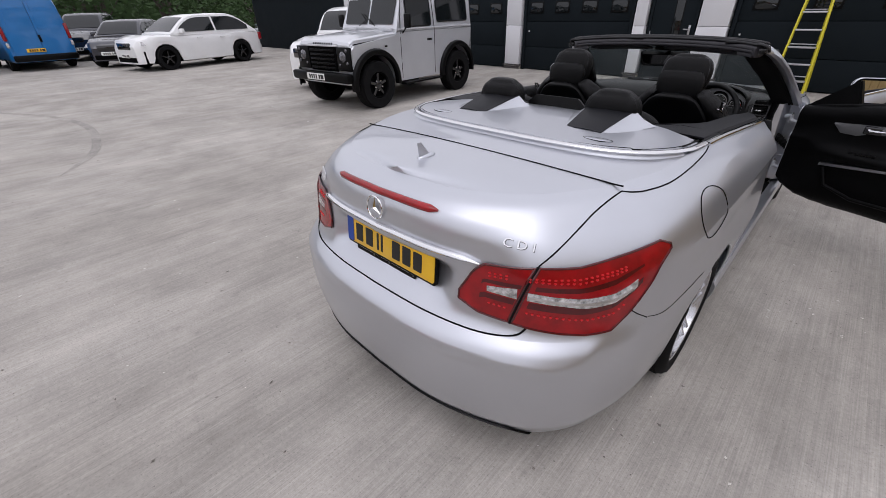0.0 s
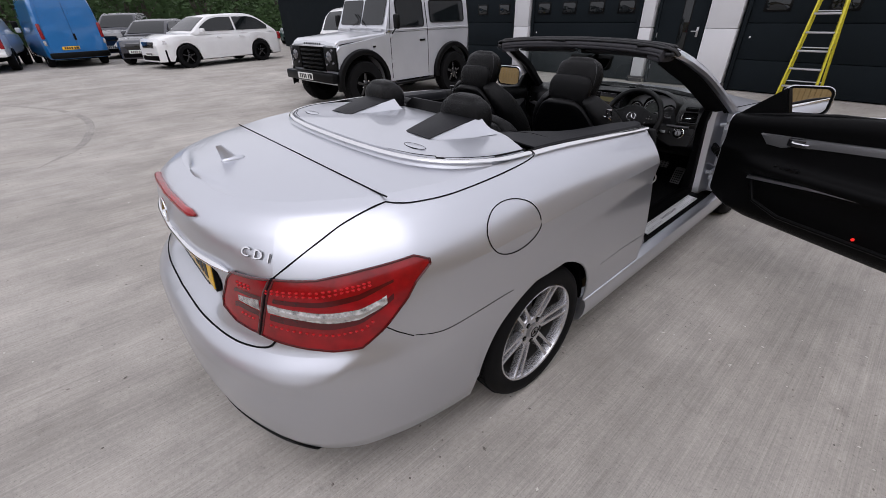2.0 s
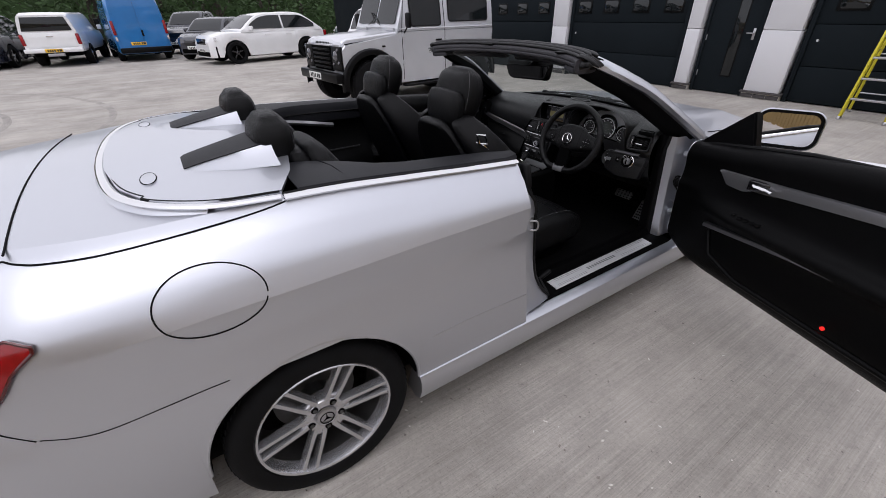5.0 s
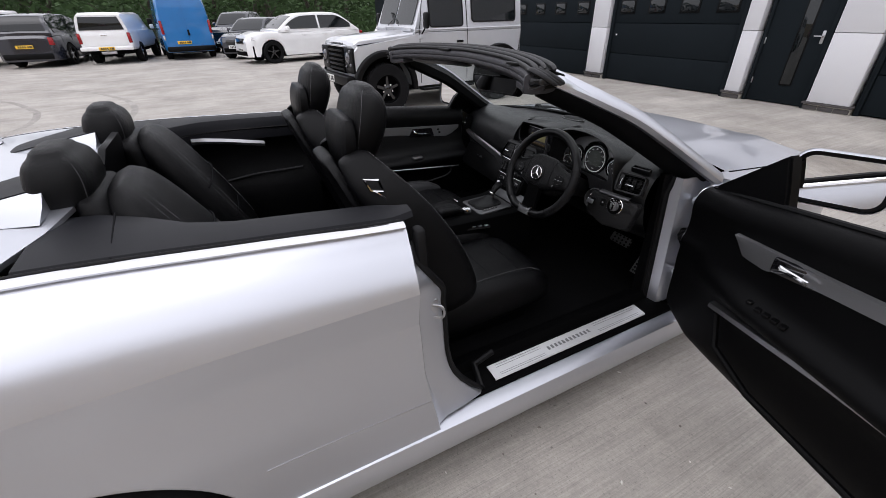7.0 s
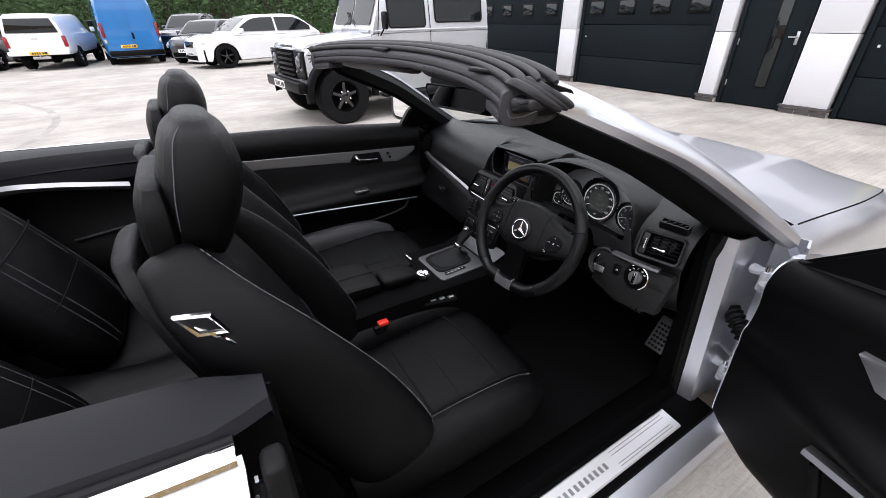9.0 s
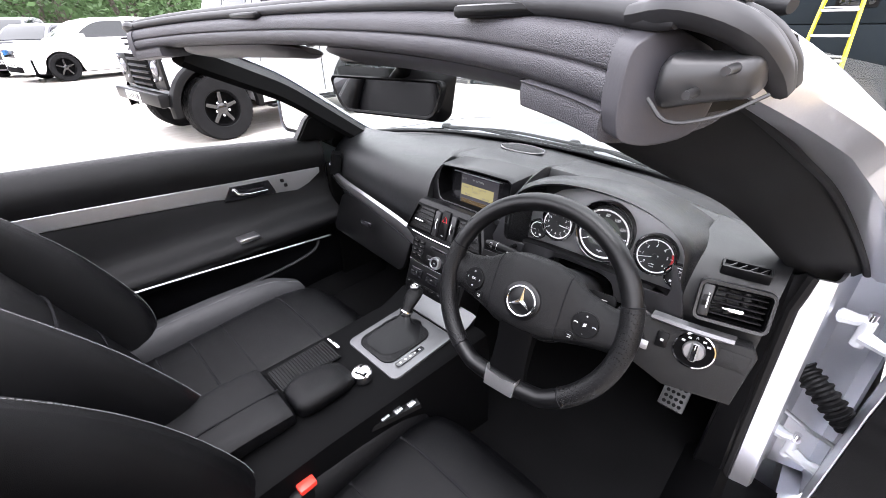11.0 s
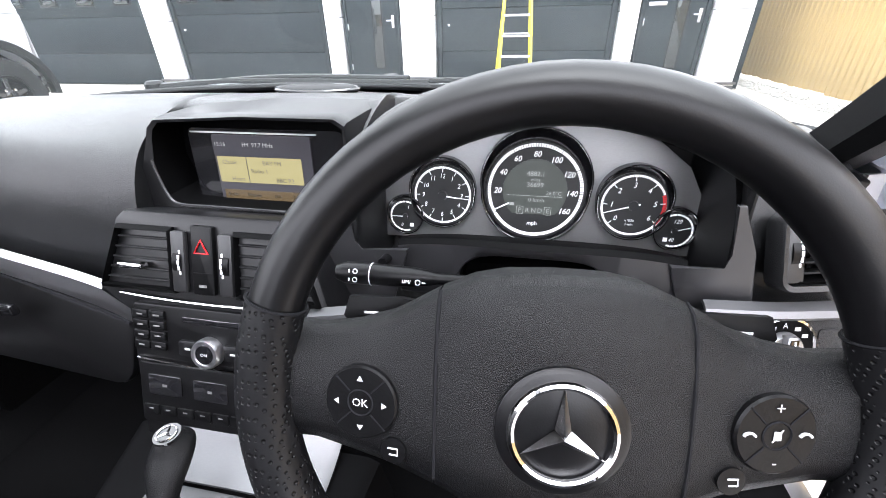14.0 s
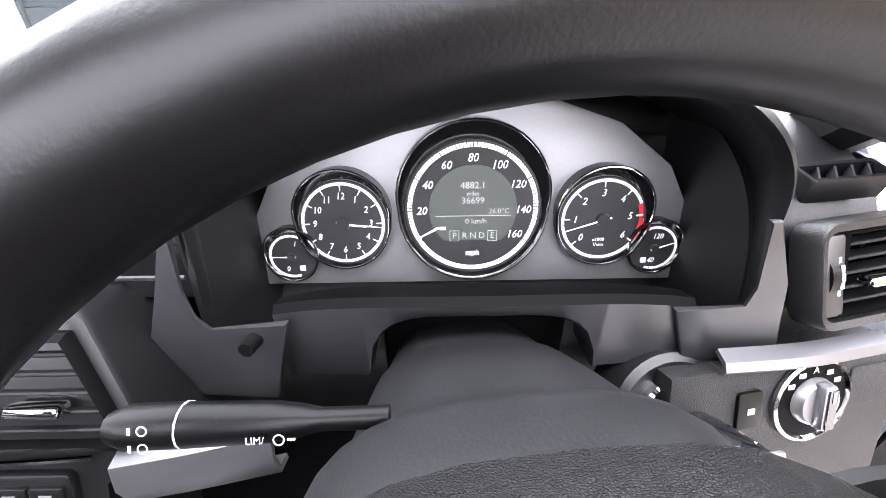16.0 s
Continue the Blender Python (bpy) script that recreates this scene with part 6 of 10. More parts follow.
# wheel wells and arch lips
for s in (1, -1):
    for ax in (0.0, 2.76):
        bm = B()
        rows = []
        for t in np.linspace(0.0, math.pi, 30):
            y, z = ax + (ARCH + 0.004) * math.cos(t), 0.315 + (ARCH + 0.004) * math.sin(t)
            rows.append([(s * 0.52, y, z), (s * 0.72, y, z), (s * 0.89, y, z)])
        loft(bm, rows)
        solid(bm, 0.01)
        part("wheel_well", bm, DARK, convertible)
        bm = B()
        pts = []
        for t in np.linspace(0.0, math.pi, 36):
            y, z = ax + ARCH * math.cos(t), 0.315 + ARCH * math.sin(t)
            k = k_at(y)
            pts.append(skin(k, lev_at(k, max(z, 0.22)), -0.006, s))
        tube(bm, pts, 0.007, 8)
        part("arch_lip", bm, SILVER, convertible)

# rear apron and exhaust tips
bm = B()
rows = []
for u in np.linspace(-1, 1, 61):
    k, sd = abs(u) * 3.25, 1 if u >= 0 else -1
    rise = 0.055 * min(1.0, (1 - abs(u)) * 7) + 0.001
    rows.append([skin(k, lev_at(k, 0.191 + rise * t), 0.009, sd) + Vector((0, 0.03, -0.006)) * (1 - t) ** 3 for t in (0, 0.25, 0.6, 0.9, 1.0)])
loft(bm, rows)
solid(bm, 0.006)
part("lower_apron", bm, PLASTIC, convertible)
for s in (1, -1):
    bm = B()
    prism(bm, rounded(0.11, 0.030, 0.012), plane_at((0.44 * s, -0.985, 0.187), (1, 0.22 * s, 0), (0, 0, 1)), 0.03, 0.004)
    part("exhaust_tip", bm, CHROME, convertible)
bm = B()
box(bm, (0, 1.3, 0.26), (1.5, 4.3, 0.14), 0.05)
part("underbody", bm, DARK, convertible)

# front: wings, bonnet, nose, closed left flank
for s in (1, -1):
    if s < 0:
        panel("door_skin_closed", flank(0.905, 2.15, 12, s), SILVER)
        seam([skin(k_at(0.905), l, 0.0, s) for l in np.linspace(1, 12, 20)])
        seam([skin(k_at(2.15), l, 0.0, s) for l in np.linspace(1, 12, 20)])
    panel("front_wing", flank(2.15, 3.1, 12, s), SILVER)
    panel("nose_corner", [[skin(k, 12 * j / 24, 0, s) for j in range(25)] for k in np.linspace(k_at(3.1), 20, 30)], SILVER)
rows = []
for k in list(np.linspace(k_at(2.28), k_at(3.1), 20)) + list(np.linspace(k_at(3.1) + 0.1, 20, 14)):
    p = skin(k, 12)
    row = []
    for u in np.linspace(-1, 1, 41):
        a = abs(u)
        z = p.z + 0.045 * (1 - u * u) + 0.014 * math.exp(-((a - 0.62) / 0.10) ** 2) * min(1, (3.63 - p.y) * 3)
        row.append((p.x * u, p.y + 0.12 * (1 - u * u) * max(0, min(1, (2.5 - p.y) * 3)), z if a < 1 else p.z))
    rows.append(row)
panel("bonnet", rows, SILVER)
for s in (1, -1):
    seam([skin(k_at(y), 11.9, 0.001, s) for y in np.linspace(2.3, 3.1, 20)], 0.0026)
    bm = B()
    rows = [[skin(k, l, 0.006, s) for l in np.linspace(9.2, 11.2, 6)] for k in np.linspace(16.6, 17.9, 12)]
    loft(bm, rows)
    solid(bm, 0.004)
    part("headlamp", bm, CLEARLENS, convertible)


# wheels
def alloy(parent, x, y, side):
    """An alloy wheel with six twin-bar spokes on a low tyre."""
    r, w = 0.318, 0.245
    z0 = 0.316
    m = plane_at((x, y, z0), (0, side, 0), (0, 0, 1))  # its z points outwards
    bm = B()
    prof = [(0.232, -w * 0.46), (0.25, -w / 2), (0.29, -w / 2), (0.309, -w * 0.45), (0.317, -w * 0.36), (r, -w * 0.2), (r, 0), (r, w * 0.2), (0.317, w * 0.36), (0.309, w * 0.44), (0.292, w * 0.495), (0.262, w * 0.5), (0.243, w * 0.47), (0.236, w * 0.42)]
    revolve(bm, prof, m, 64, closed=True)
    tyre = part("tyre", bm, RUBBER, parent)
    bm = B()
    for k in range(72):
        t = 2 * math.pi * k / 72
        for h in (-0.07, -0.025, 0.025, 0.07):
            box(bm, (r + 0.0005, 0, 0), (0.006, 0.017, 0.03), 0, m=m @ Matrix.Rotation(t + h * 0.4, 4, "Z") @ Matrix.Translation((0, 0, h)) @ Matrix.Rotation(0.5, 4, "X"))
    part("tread_blocks", bm, RUBBER, tyre)
    bm = B()
    revolve(bm, [(0.238, 0.06), (0.238, 0.098), (0.241, 0.108), (0.236, 0.113), (0.229, 0.110), (0.225, 0.098), (0.223, 0.06)], m, 64, closed=True)
    part("rim", bm, ALLOY, tyre)
    bm = B()
    revolve(bm, [(0.237, -0.10), (0.237, 0.06), (0.222, 0.06), (0.217, 0.02), (0.205, -0.09)], m, 64, closed=True)
    part("rim_barrel", bm, BARRELSHADE, tyre)
    bm = B()
    revolve(bm, [(0.150, -0.045), (0.150, -0.033), (0.06, -0.033), (0.06, 0.02), (0.0001, 0.02)], m, 40)
    # disc in a darker metal, painting in the same shade
    part("brake_disc", bm, PEDALMETAL, tyre)
    for q in range(6):
        # a spoke: two parallel bars with a slot between, joined at the hub and again at the rim
        t = 2 * math.pi * q / 6 + radians(4)
        a, b = Vector((math.cos(t), math.sin(t), 0)), Vector((-math.sin(t), math.cos(t), 0))
        bm = B()
        for d in (-1, 1):
            rows = []
            for rr, off, hw, h in ((0.050, 0.014, 0.012, 0.080), (0.085, 0.0185, 0.0100, 0.086), (0.13, 0.0205, 0.0086, 0.092), (0.18, 0.0222, 0.0082, 0.098), (0.215, 0.0235, 0.0088, 0.103), (0.236, 0.0245, 0.0110, 0.107)):
                c = a * rr + b * (d * off)
                rows.append([m @ (c + b * x + Vector((0, 0, z))) for x, z in ((-hw * 0.9, h - 0.034), (-hw, h - 0.008), (-hw * 0.78, h - 0.001), (-hw * 0.3, h), (hw * 0.3, h), (hw * 0.78, h - 0.001), (hw, h - 0.008), (hw * 0.9, h - 0.034))])
            loft(bm, rows, True)
        rows = []
        for rr, hw, h in ((0.045, 0.03, 0.070), (0.07, 0.029, 0.078), (0.086, 0.022, 0.080), (0.092, 0.012, 0.074)):
            c = a * rr
            rows.append([m @ (c + b * x + Vector((0, 0, z))) for x, z in ((-hw, h - 0.03), (-hw, h - 0.002), (-hw * 0.6, h), (hw * 0.6, h), (hw, h - 0.002), (hw, h - 0.03))])
        vs = loft(bm, rows, True)
        cap(bm, vs[-1])
        part("spoke", bm, ALLOY, tyre)
    bm = B()
    revolve(bm, [(0.074, 0.03), (0.074, 0.072), (0.068, 0.080), (0.045, 0.083), (0.039, 0.079), (0.0001, 0.079)], m, 36)
    part("hub", bm, ALLOY, tyre)
    for q in range(5):
        t = 2 * math.pi * q / 5 + radians(126)
        at = m @ Matrix.Translation((0.056 * math.cos(t), 0.056 * math.sin(t), 0))
        bm = B()
        revolve(bm, [(0.0125, 0.05), (0.0125, 0.0835), (0.0095, 0.0845), (0.0001, 0.0845)], at, 14)
        seat_ = part("bolt_hole", bm, DARK, tyre)
        bm = B()
        revolve(bm, [(0.0075, 0.08), (0.0075, 0.0865), (0.005, 0.088), (0.0001, 0.088)], at, 6)
        part("wheel_bolt", bm, PEDALMETAL, seat_)
    bm = B()
    revolve(bm, [(0.034, 0.08), (0.034, 0.092), (0.028, 0.095), (0.0001, 0.095)], m, 28)
    part("hub_cap", bm, SATIN, tyre)
    emblem(tyre, m @ Matrix.Translation((0, 0, 0.0955)), 0.024, DARK, "hub_emblem")
    return tyre


for s in (1, -1):
    alloy(convertible, s * 0.795, 0.0, s)
    alloy(convertible, s * 0.795, 2.76, s)


def pad(bm, stations, n=22, power=3.2):
    """A soft block through stations of (centre, across, along its thickness, half width, half thickness)."""
    rows = []
    for c, ax, th, w, d in stations:
        c, ax, th = Vector(c), Vector(ax).normalized(), Vector(th).normalized()
        row = []
        for k in range(n):
            t = 2 * math.pi * k / n
            ct, st = math.cos(t), math.sin(t)
            row.append(c + ax * (w * math.copysign(abs(ct) ** (2 / power), ct)) + th * (d * math.copysign(abs(st) ** (2 / power), st)))
        rows.append(row)
    # a smooth run from station to station
    if len(rows) > 2:
        lines = [curve([r[k] for r in rows], len(rows) * 3 - 2) for k in range(n)]
        rows = [[q[j] for q in lines] for j in range(len(rows) * 3 - 2)]
    # rounded ends
    for end, near in ((0, 1), (-1, -2)):
        c, q = Vector(stations[end][0]), Vector(stations[near][0])
        d, grow = (c - q).normalized(), min(stations[end][3], stations[end][4])
        more = [[c + (p - c) * k + d * grow * f for p in rows[end]] for k, f in ((0.88, 0.22), (0.66, 0.38), (0.36, 0.46))]
        rows = more[::-1] + rows if end == 0 else rows + more
    vs = loft(bm, rows, True)
    cap(bm, vs[0])
    cap(bm, vs[-1], True)
    bmesh.ops.recalc_face_normals(bm, faces=bm.faces[:])
    return bm


# ---- the convertible: windscreen frame ----
HEADER = [(0.655, 1.405, 1.338), (0.56, 1.455, 1.352), (0.40, 1.505, 1.362), (0.2, 1.54, 1.367), (0.0, 1.552, 1.369)]
HEAD = curve(HEADER + [(-x, y, z) for x, y, z in reversed(HEADER[:-1])], 60)
APIL = [(0.610, 1.485, 1.325), (0.636, 1.55, 1.293), (0.660, 1.64, 1.252), (0.692, 1.77, 1.192), (0.732, 1.91, 1.106), (0.778, 2.08, 0.995), (0.802, 2.19, 0.925)]


def along(path, section):
    """Sweeps a section of (back to front, up) offsets along a line that runs across the car."""
    rows = []
    for i, p in enumerate(path):
        d = (path[min(i + 1, len(path) - 1)] - path[max(i - 1, 0)]).normalized()
        f = Vector((0, 0, 1)).cross(d).normalized()
        if f.y < 0:
            f = -f
        rows.append([p + f * a + Vector((0, 0, b)) for a, b in section])
    return rows


def round_section(section, n=30):
    """A closed, rounded copy of a section."""
    return [(p.x, p.y) for p in curve([(a, b, 0) for a, b in section], n, closed=True)]


def finer(path, n=14):
    return curve([tuple(p) for p in path], n)


bm = B()
vs = loft(bm, along(HEAD[4:-4], [(-0.02, -0.012), (0.0, 0.006), (0.04, 0.008), (0.085, -0.006), (0.10, -0.028), (0.07, -0.045), (0.0, -0.05)]), True)
cap(bm, vs[0])
cap(bm, vs[-1], True)
frame_part = part("windscreen_frame", bm, SEAL, convertible, "black windscreen header rail with rubber roof seals")
for a, b, r in ((-0.020, 0.004, 0.0075), (-0.002, 0.011, 0.0085), (0.022, 0.015, 0.008), (0.052, 0.011, 0.010)):
    bm = B()
    pts = [row[0] for row in along(HEAD[3:-3], [(a, b)])]
    tube(bm, pts, [r * 0.4, r * 0.85] + [r] * 50 + [r * 0.85, r * 0.4], 12)
    part("roof_seal", bm, ROOFSEAL, frame_part)
bm = B()
vs = loft(bm, along(HEAD[5:-5], round_section([(-0.014, -0.002), (-0.026, -0.005), (-0.033, -0.012), (-0.034, -0.023), (-0.031, -0.0255), (-0.035, -0.028), (-0.036, -0.036), (-0.031, -0.044), (-0.015, -0.049), (0.03, -0.050), (0.085, -0.042), (0.095, -0.02), (0.0, -0.004)], 52)), True)
cap(bm, vs[0])
cap(bm, vs[-1], True)
part("header_trim", bm, ROOFLINER, frame_part, "grey grained padding of the windscreen header")
for u in (0.22, 0.62):
    bm = B()
    i = int(u * 59)
    p = HEAD[i]
    box(bm, (p.x, p.y - 0.024, p.z - 0.001), (0.11, 0.022, 0.010), 0.004)
    part("roof_catch", bm, PLASTIC, frame_part)
for s in (1, -1):
    # sun visors folded under the header
    bm = B()
    base = [row[0] for row in along(HEAD[11:30] if s > 0 else HEAD[32:49], [(0.022, -0.062)])]
    rows = []
    for k, p in enumerate(base):
        w = min(1.0, 0.45 + 0.3 * min(k, len(base) - 1 - k))
        rows.append([p + Vector((0, 0.050 * w * math.cos(t) + 0.01, 0.0115 * w * math.sin(t) - 0.012 * math.cos(t) * w)) for t in np.linspace(0, 2 * math.pi, 17)[:-1]])
    vs = loft(bm, rows, True)
    cap(bm, vs[0])
    cap(bm, vs[-1], True)
    part("sun_visor", bm, VISOR, frame_part)
    # grained corner block and the smooth end cap with the latch cup
    line = HEAD[5:11] if s > 0 else HEAD[49:55]
    bm = B()
    vs = loft(bm, along(finer(line), round_section([(-0.030, -0.0455), (-0.037, -0.048), (-0.037, -0.060), (-0.030, -0.066), (0.02, -0.068), (0.06, -0.060), (0.06, -0.0455)])), True)
    cap(bm, vs[0])
    cap(bm, vs[-1], True)
    part("visor_mount", bm, ROOFLINER, frame_part, angle=70)
    line = finer([HEAD[4].lerp(HEAD[3], 0.3), HEAD[4], HEAD[5]] if s > 0 else [HEAD[-5].lerp(HEAD[-4], 0.3), HEAD[-5], HEAD[-6]], 12)
    cup = round_section([(-0.014, -0.001), (-0.028, -0.005), (-0.0355, -0.013), (-0.0375, -0.036), (-0.036, -0.050), (-0.030, -0.060), (-0.005, -0.064), (0.025, -0.055), (0.03, -0.02), (0.0, -0.003)], 40)
    bm = B()
    rows = along(line, cup)
    for i, row in enumerate(rows):
        c = sum(row, Vector()) / len(row)
        k = (0.60, 0.80, 0.91, 0.965, 0.99)[i] if i < 5 else 1.0
        rows[i] = [c + (p - c) * k for p in row]
    vs = loft(bm, rows, True)
    cap(bm, vs[0])
    cap(bm, vs[-1], True)
    bmesh.ops.recalc_face_normals(bm, faces=bm.faces[:])
    part("end_cap", bm, VISOR, frame_part, angle=70)
    e = HEAD[2] if s > 0 else HEAD[-3]
    # latch: a pressed bracket with two pegs in the open end of the header
    bm = B()
    pad(bm, [(e + Vector((-0.020 * s, 0.004, -0.022)), (0, 1, 0), (0, 0, 1), 0.017, 0.015), (e + Vector((-0.004 * s, 0.010, -0.020)), (0, 1, 0), (0, 0, 1), 0.018, 0.013), (e + Vector((0.014 * s, 0.018, -0.018)), (0, 1, 0), (0, 0, 1), 0.020, 0.012)], 16, 3.2)
    lt = part("latch_bracket", bm, GREYTRIM, frame_part)
    for dx, dz in ((-0.006, -0.026), (0.008, -0.014)):
        bm = B()
        cyl(bm, e + Vector((dx * s, -0.022, dz)), e + Vector((dx * s, 0.0, dz)), 0.0022, 0.0028, 12)
        part("latch_peg", bm, GREYTRIM, lt)
    bm = B()
    tube(bm, curve([e + Vector((-0.026 * s, -0.016, -0.030)), e + Vector((-0.012 * s, -0.020, -0.040)), e + Vector((0.008 * s, -0.012, -0.036)), e + Vector((0.024 * s, 0.006, -0.026))], 14), 0.0011, 8)
    part("latch_lip", bm, GREYTRIM, lt)
    # the seals sweep round the corner and run down on to the pillar
    for off, r in ((0.0, 0.010), (0.016, 0.009), (0.033, 0.010)):
        bm = B()
        tube(bm, curve([e + Vector((-0.050 * s, 0.004 + off, 0.010)), e + Vector((-0.022 * s, -0.006 + off, 0.012)), e + Vector((0.004 * s, 0.000 + off, 0.004)), e + Vector((0.016 * s, 0.022 + off, -0.010)), e + Vector((0.022 * s, 0.060 + off, -0.030))], 20), [r * 0.8] * 3 + [r] * 14 + [r * 0.9, r * 0.8, r * 0.6], 10, flat=0.85)
        part("seal_end", bm, ROOFSEAL, frame_part)

# windscreen pillars: silver outside, black trim inside
for s in (1, -1):
    path = curve([(s * x, y, z) for x, y, z in APIL], 26)
    outer, inner = [], []
    for i, p in enumerate(path):
        d = (path[min(i + 1, 25)] - path[max(i - 1, 0)]).normalized()
        o = Vector((s, 0, 0))
        o = (o - d * o.dot(d)).normalized()
        u = d.cross(o) * s
        if u.z < 0:
            u = -u
        w = 1.0
        slim = min(1.0, 0.45 + 2.0 * i / 25)
        outer.append([p + o * (a * slim if a > 0.01 else a) + u * b for a, b in ((0.002, -0.006), (0.022, -0.018), (0.048, -0.018), (0.060, -0.004), (0.056, 0.016), (0.040, 0.030), (-0.02, 0.038), (-0.03, 0.028), (0.0, 0.012))])
        grow = min(1.0, 0.80 + 0.6 * i / 25)
        inner.append([p + o * (a if a > -0.02 else a * grow) + u * (b if b < 0 else b) for a, b in ((0.000, -0.008), (-0.012, -0.022), (-0.05, -0.050), (-0.083, -0.056), (-0.098, -0.042), (-0.096, -0.004), (-0.034, 0.022), (0.0, 0.010))])
    bm = B()
    vs = loft(bm, outer, True)
    cap(bm, vs[0])
    cap(bm, vs[-1], True)
    part("pillar_outer", bm, SILVER, frame_part)
    bm = B()
    vs = loft(bm, inner, True)
    cap(bm, vs[0])
    cap(bm, vs[-1], True)
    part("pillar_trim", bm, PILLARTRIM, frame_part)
    bm = B()
    tube(bm, [r[0] + Vector((s * 0.004, 0, -0.003)) for r in outer], 0.007, 8)
    part("pillar_seal", bm, SEAL, frame_part)

COWL = [(0.76, 2.19, 0.945), (0.6, 2.26, 0.962), (0.35, 2.335, 0.975), (0.0, 2.375, 0.98)]
COWLC = curve(COWL + [(-x, y, z) for x, y, z in reversed(COWL[:-1])], 40)
top = [r[0] for r in along(curve([tuple(p) for p in HEAD], 40), [(0.085, -0.012)])]
bm = B()
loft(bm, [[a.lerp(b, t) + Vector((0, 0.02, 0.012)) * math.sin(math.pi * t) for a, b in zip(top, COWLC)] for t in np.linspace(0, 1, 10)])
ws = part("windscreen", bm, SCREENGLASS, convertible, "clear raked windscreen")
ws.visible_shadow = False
bm = B()
tube(bm, [p + Vector((0, 0.0, 0.003)) for p in COWLC], 0.008, 8)
part("glass_edge", bm, SEAL, ws)
bm = B()
rows = []
for p in COWLC:
    rows.append([p + Vector((0, 0.0, -0.012)), p + Vector((0, 0.035, -0.006)), p + Vector((0, 0.085, -0.018)), p + Vector((0, 0.10, -0.05))])
loft(bm, rows)
solid(bm, 0.01)
part("scuttle_grille", bm, PLASTIC, convertible)
for xs in (((0.05, 2.43, 0.985), (0.30, 2.385, 0.992), (0.62, 2.275, 0.982)), ((-0.48, 2.36, 0.978), (-0.2, 2.40, 0.996), (0.10, 2.395, 0.996))):
    bm = B()
    tube(bm, curve(xs, 14), [0.012] * 3 + [0.008] * 11, 8, flat=0.7)
    wi = part("wiper_arm", bm, PLASTIC, convertible)
    bm = B()
    a, b = Vector(xs[1]), Vector(xs[2])
    tube(bm, [a.lerp(b, t) + Vector((0, -0.02, -0.006)) for t in np.linspace(-0.4, 1.15, 10)], 0.006, 6)
    part("wiper_blade", bm, SEAL, wi)
    bm = B()
    revolve(bm, [(0.02, -0.02), (0.02, 0.008), (0.014, 0.014), (0.0001, 0.015)], Matrix.Translation(Vector(xs[0])), 18)
    part("wiper_cap", bm, PLASTIC, wi)

# interior mirror
mm = plane_at((-0.028, 1.708, 1.216), (0.972, 0.235, 0.0), (0.0, -0.05, 1))
bm = B()
def mirror_ring(k, z):
    """A rounded outline, wider at the top, grown by k and set at depth z."""
    pts = []
    for x, y in rounded(0.262, 0.064, 0.020, 7):
        x += (0.018 if x > 0 else -0.018) * (y / 0.032) * 0.8
        pts.append(mm @ Vector((x + math.copysign(k, x), y + math.copysign(k, y), z)))
    return pts


vs = loft(bm, [mirror_ring(-0.006, 0.0), mirror_ring(-0.004, 0.003), mirror_ring(0.0, 0.001), mirror_ring(0.002, -0.008), mirror_ring(-0.002, -0.022), mirror_ring(-0.018, -0.034)], True)
cap(bm, vs[-1])
bmesh.ops.recalc_face_normals(bm, faces=bm.faces[:])
rvm = part("interior_mirror", bm, PLASTIC, convertible, "black interior mirror on the windscreen")
bm = B()
bm.faces.new([bm.verts.new(p) for p in mirror_ring(-0.005, 0.0005)])
solid(bm, 0.001)
part("mirror_glass", bm, MIRROR, rvm)
bm = B()
tube(bm, [mm @ Vector((0, 0.02, -0.03)), (0.0, 1.745, 1.265), (0.0, 1.74, 1.30)], [0.014, 0.018, 0.024], 10)
box(bm, (0.04, 1.68, 1.300), (0.22, 0.10, 0.034), 0.015)
part("mirror_stem", bm, PLASTIC, rvm)


# ---- seats ----
def pad_line(stations, deg, power, lift=0.0006):
    """Points on a soft block's surface, at one angle round it."""
    out = []
    t = radians(deg)
    ct, st = math.cos(t), math.sin(t)
    for c, ax, th, w, d in stations:
        ax, th = Vector(ax).normalized(), Vector(th).normalized()
        out.append(Vector(c) + ax * ((w + lift) * math.copysign(abs(ct) ** (2 / power), ct)) + th * ((d + lift) * math.copysign(abs(st) ** (2 / power), st)))
    return curve(out, 40)


def stitches(parent, stations, degs, power=2.6):
    """Rows of single pale stitches over a soft block."""
    for deg in degs:
        line = pad_line(stations, deg, power)
        bm = B()
        for a, b in zip(line, line[1:]):
            n = max(1, int((b - a).length / 0.006))
            for q in range(n):
                tube(bm, [a.lerp(b, (q + 0.15) / n), a.lerp(b, (q + 0.8) / n)], 0.0007, 4)
        part("stitching", bm, STITCH, parent)


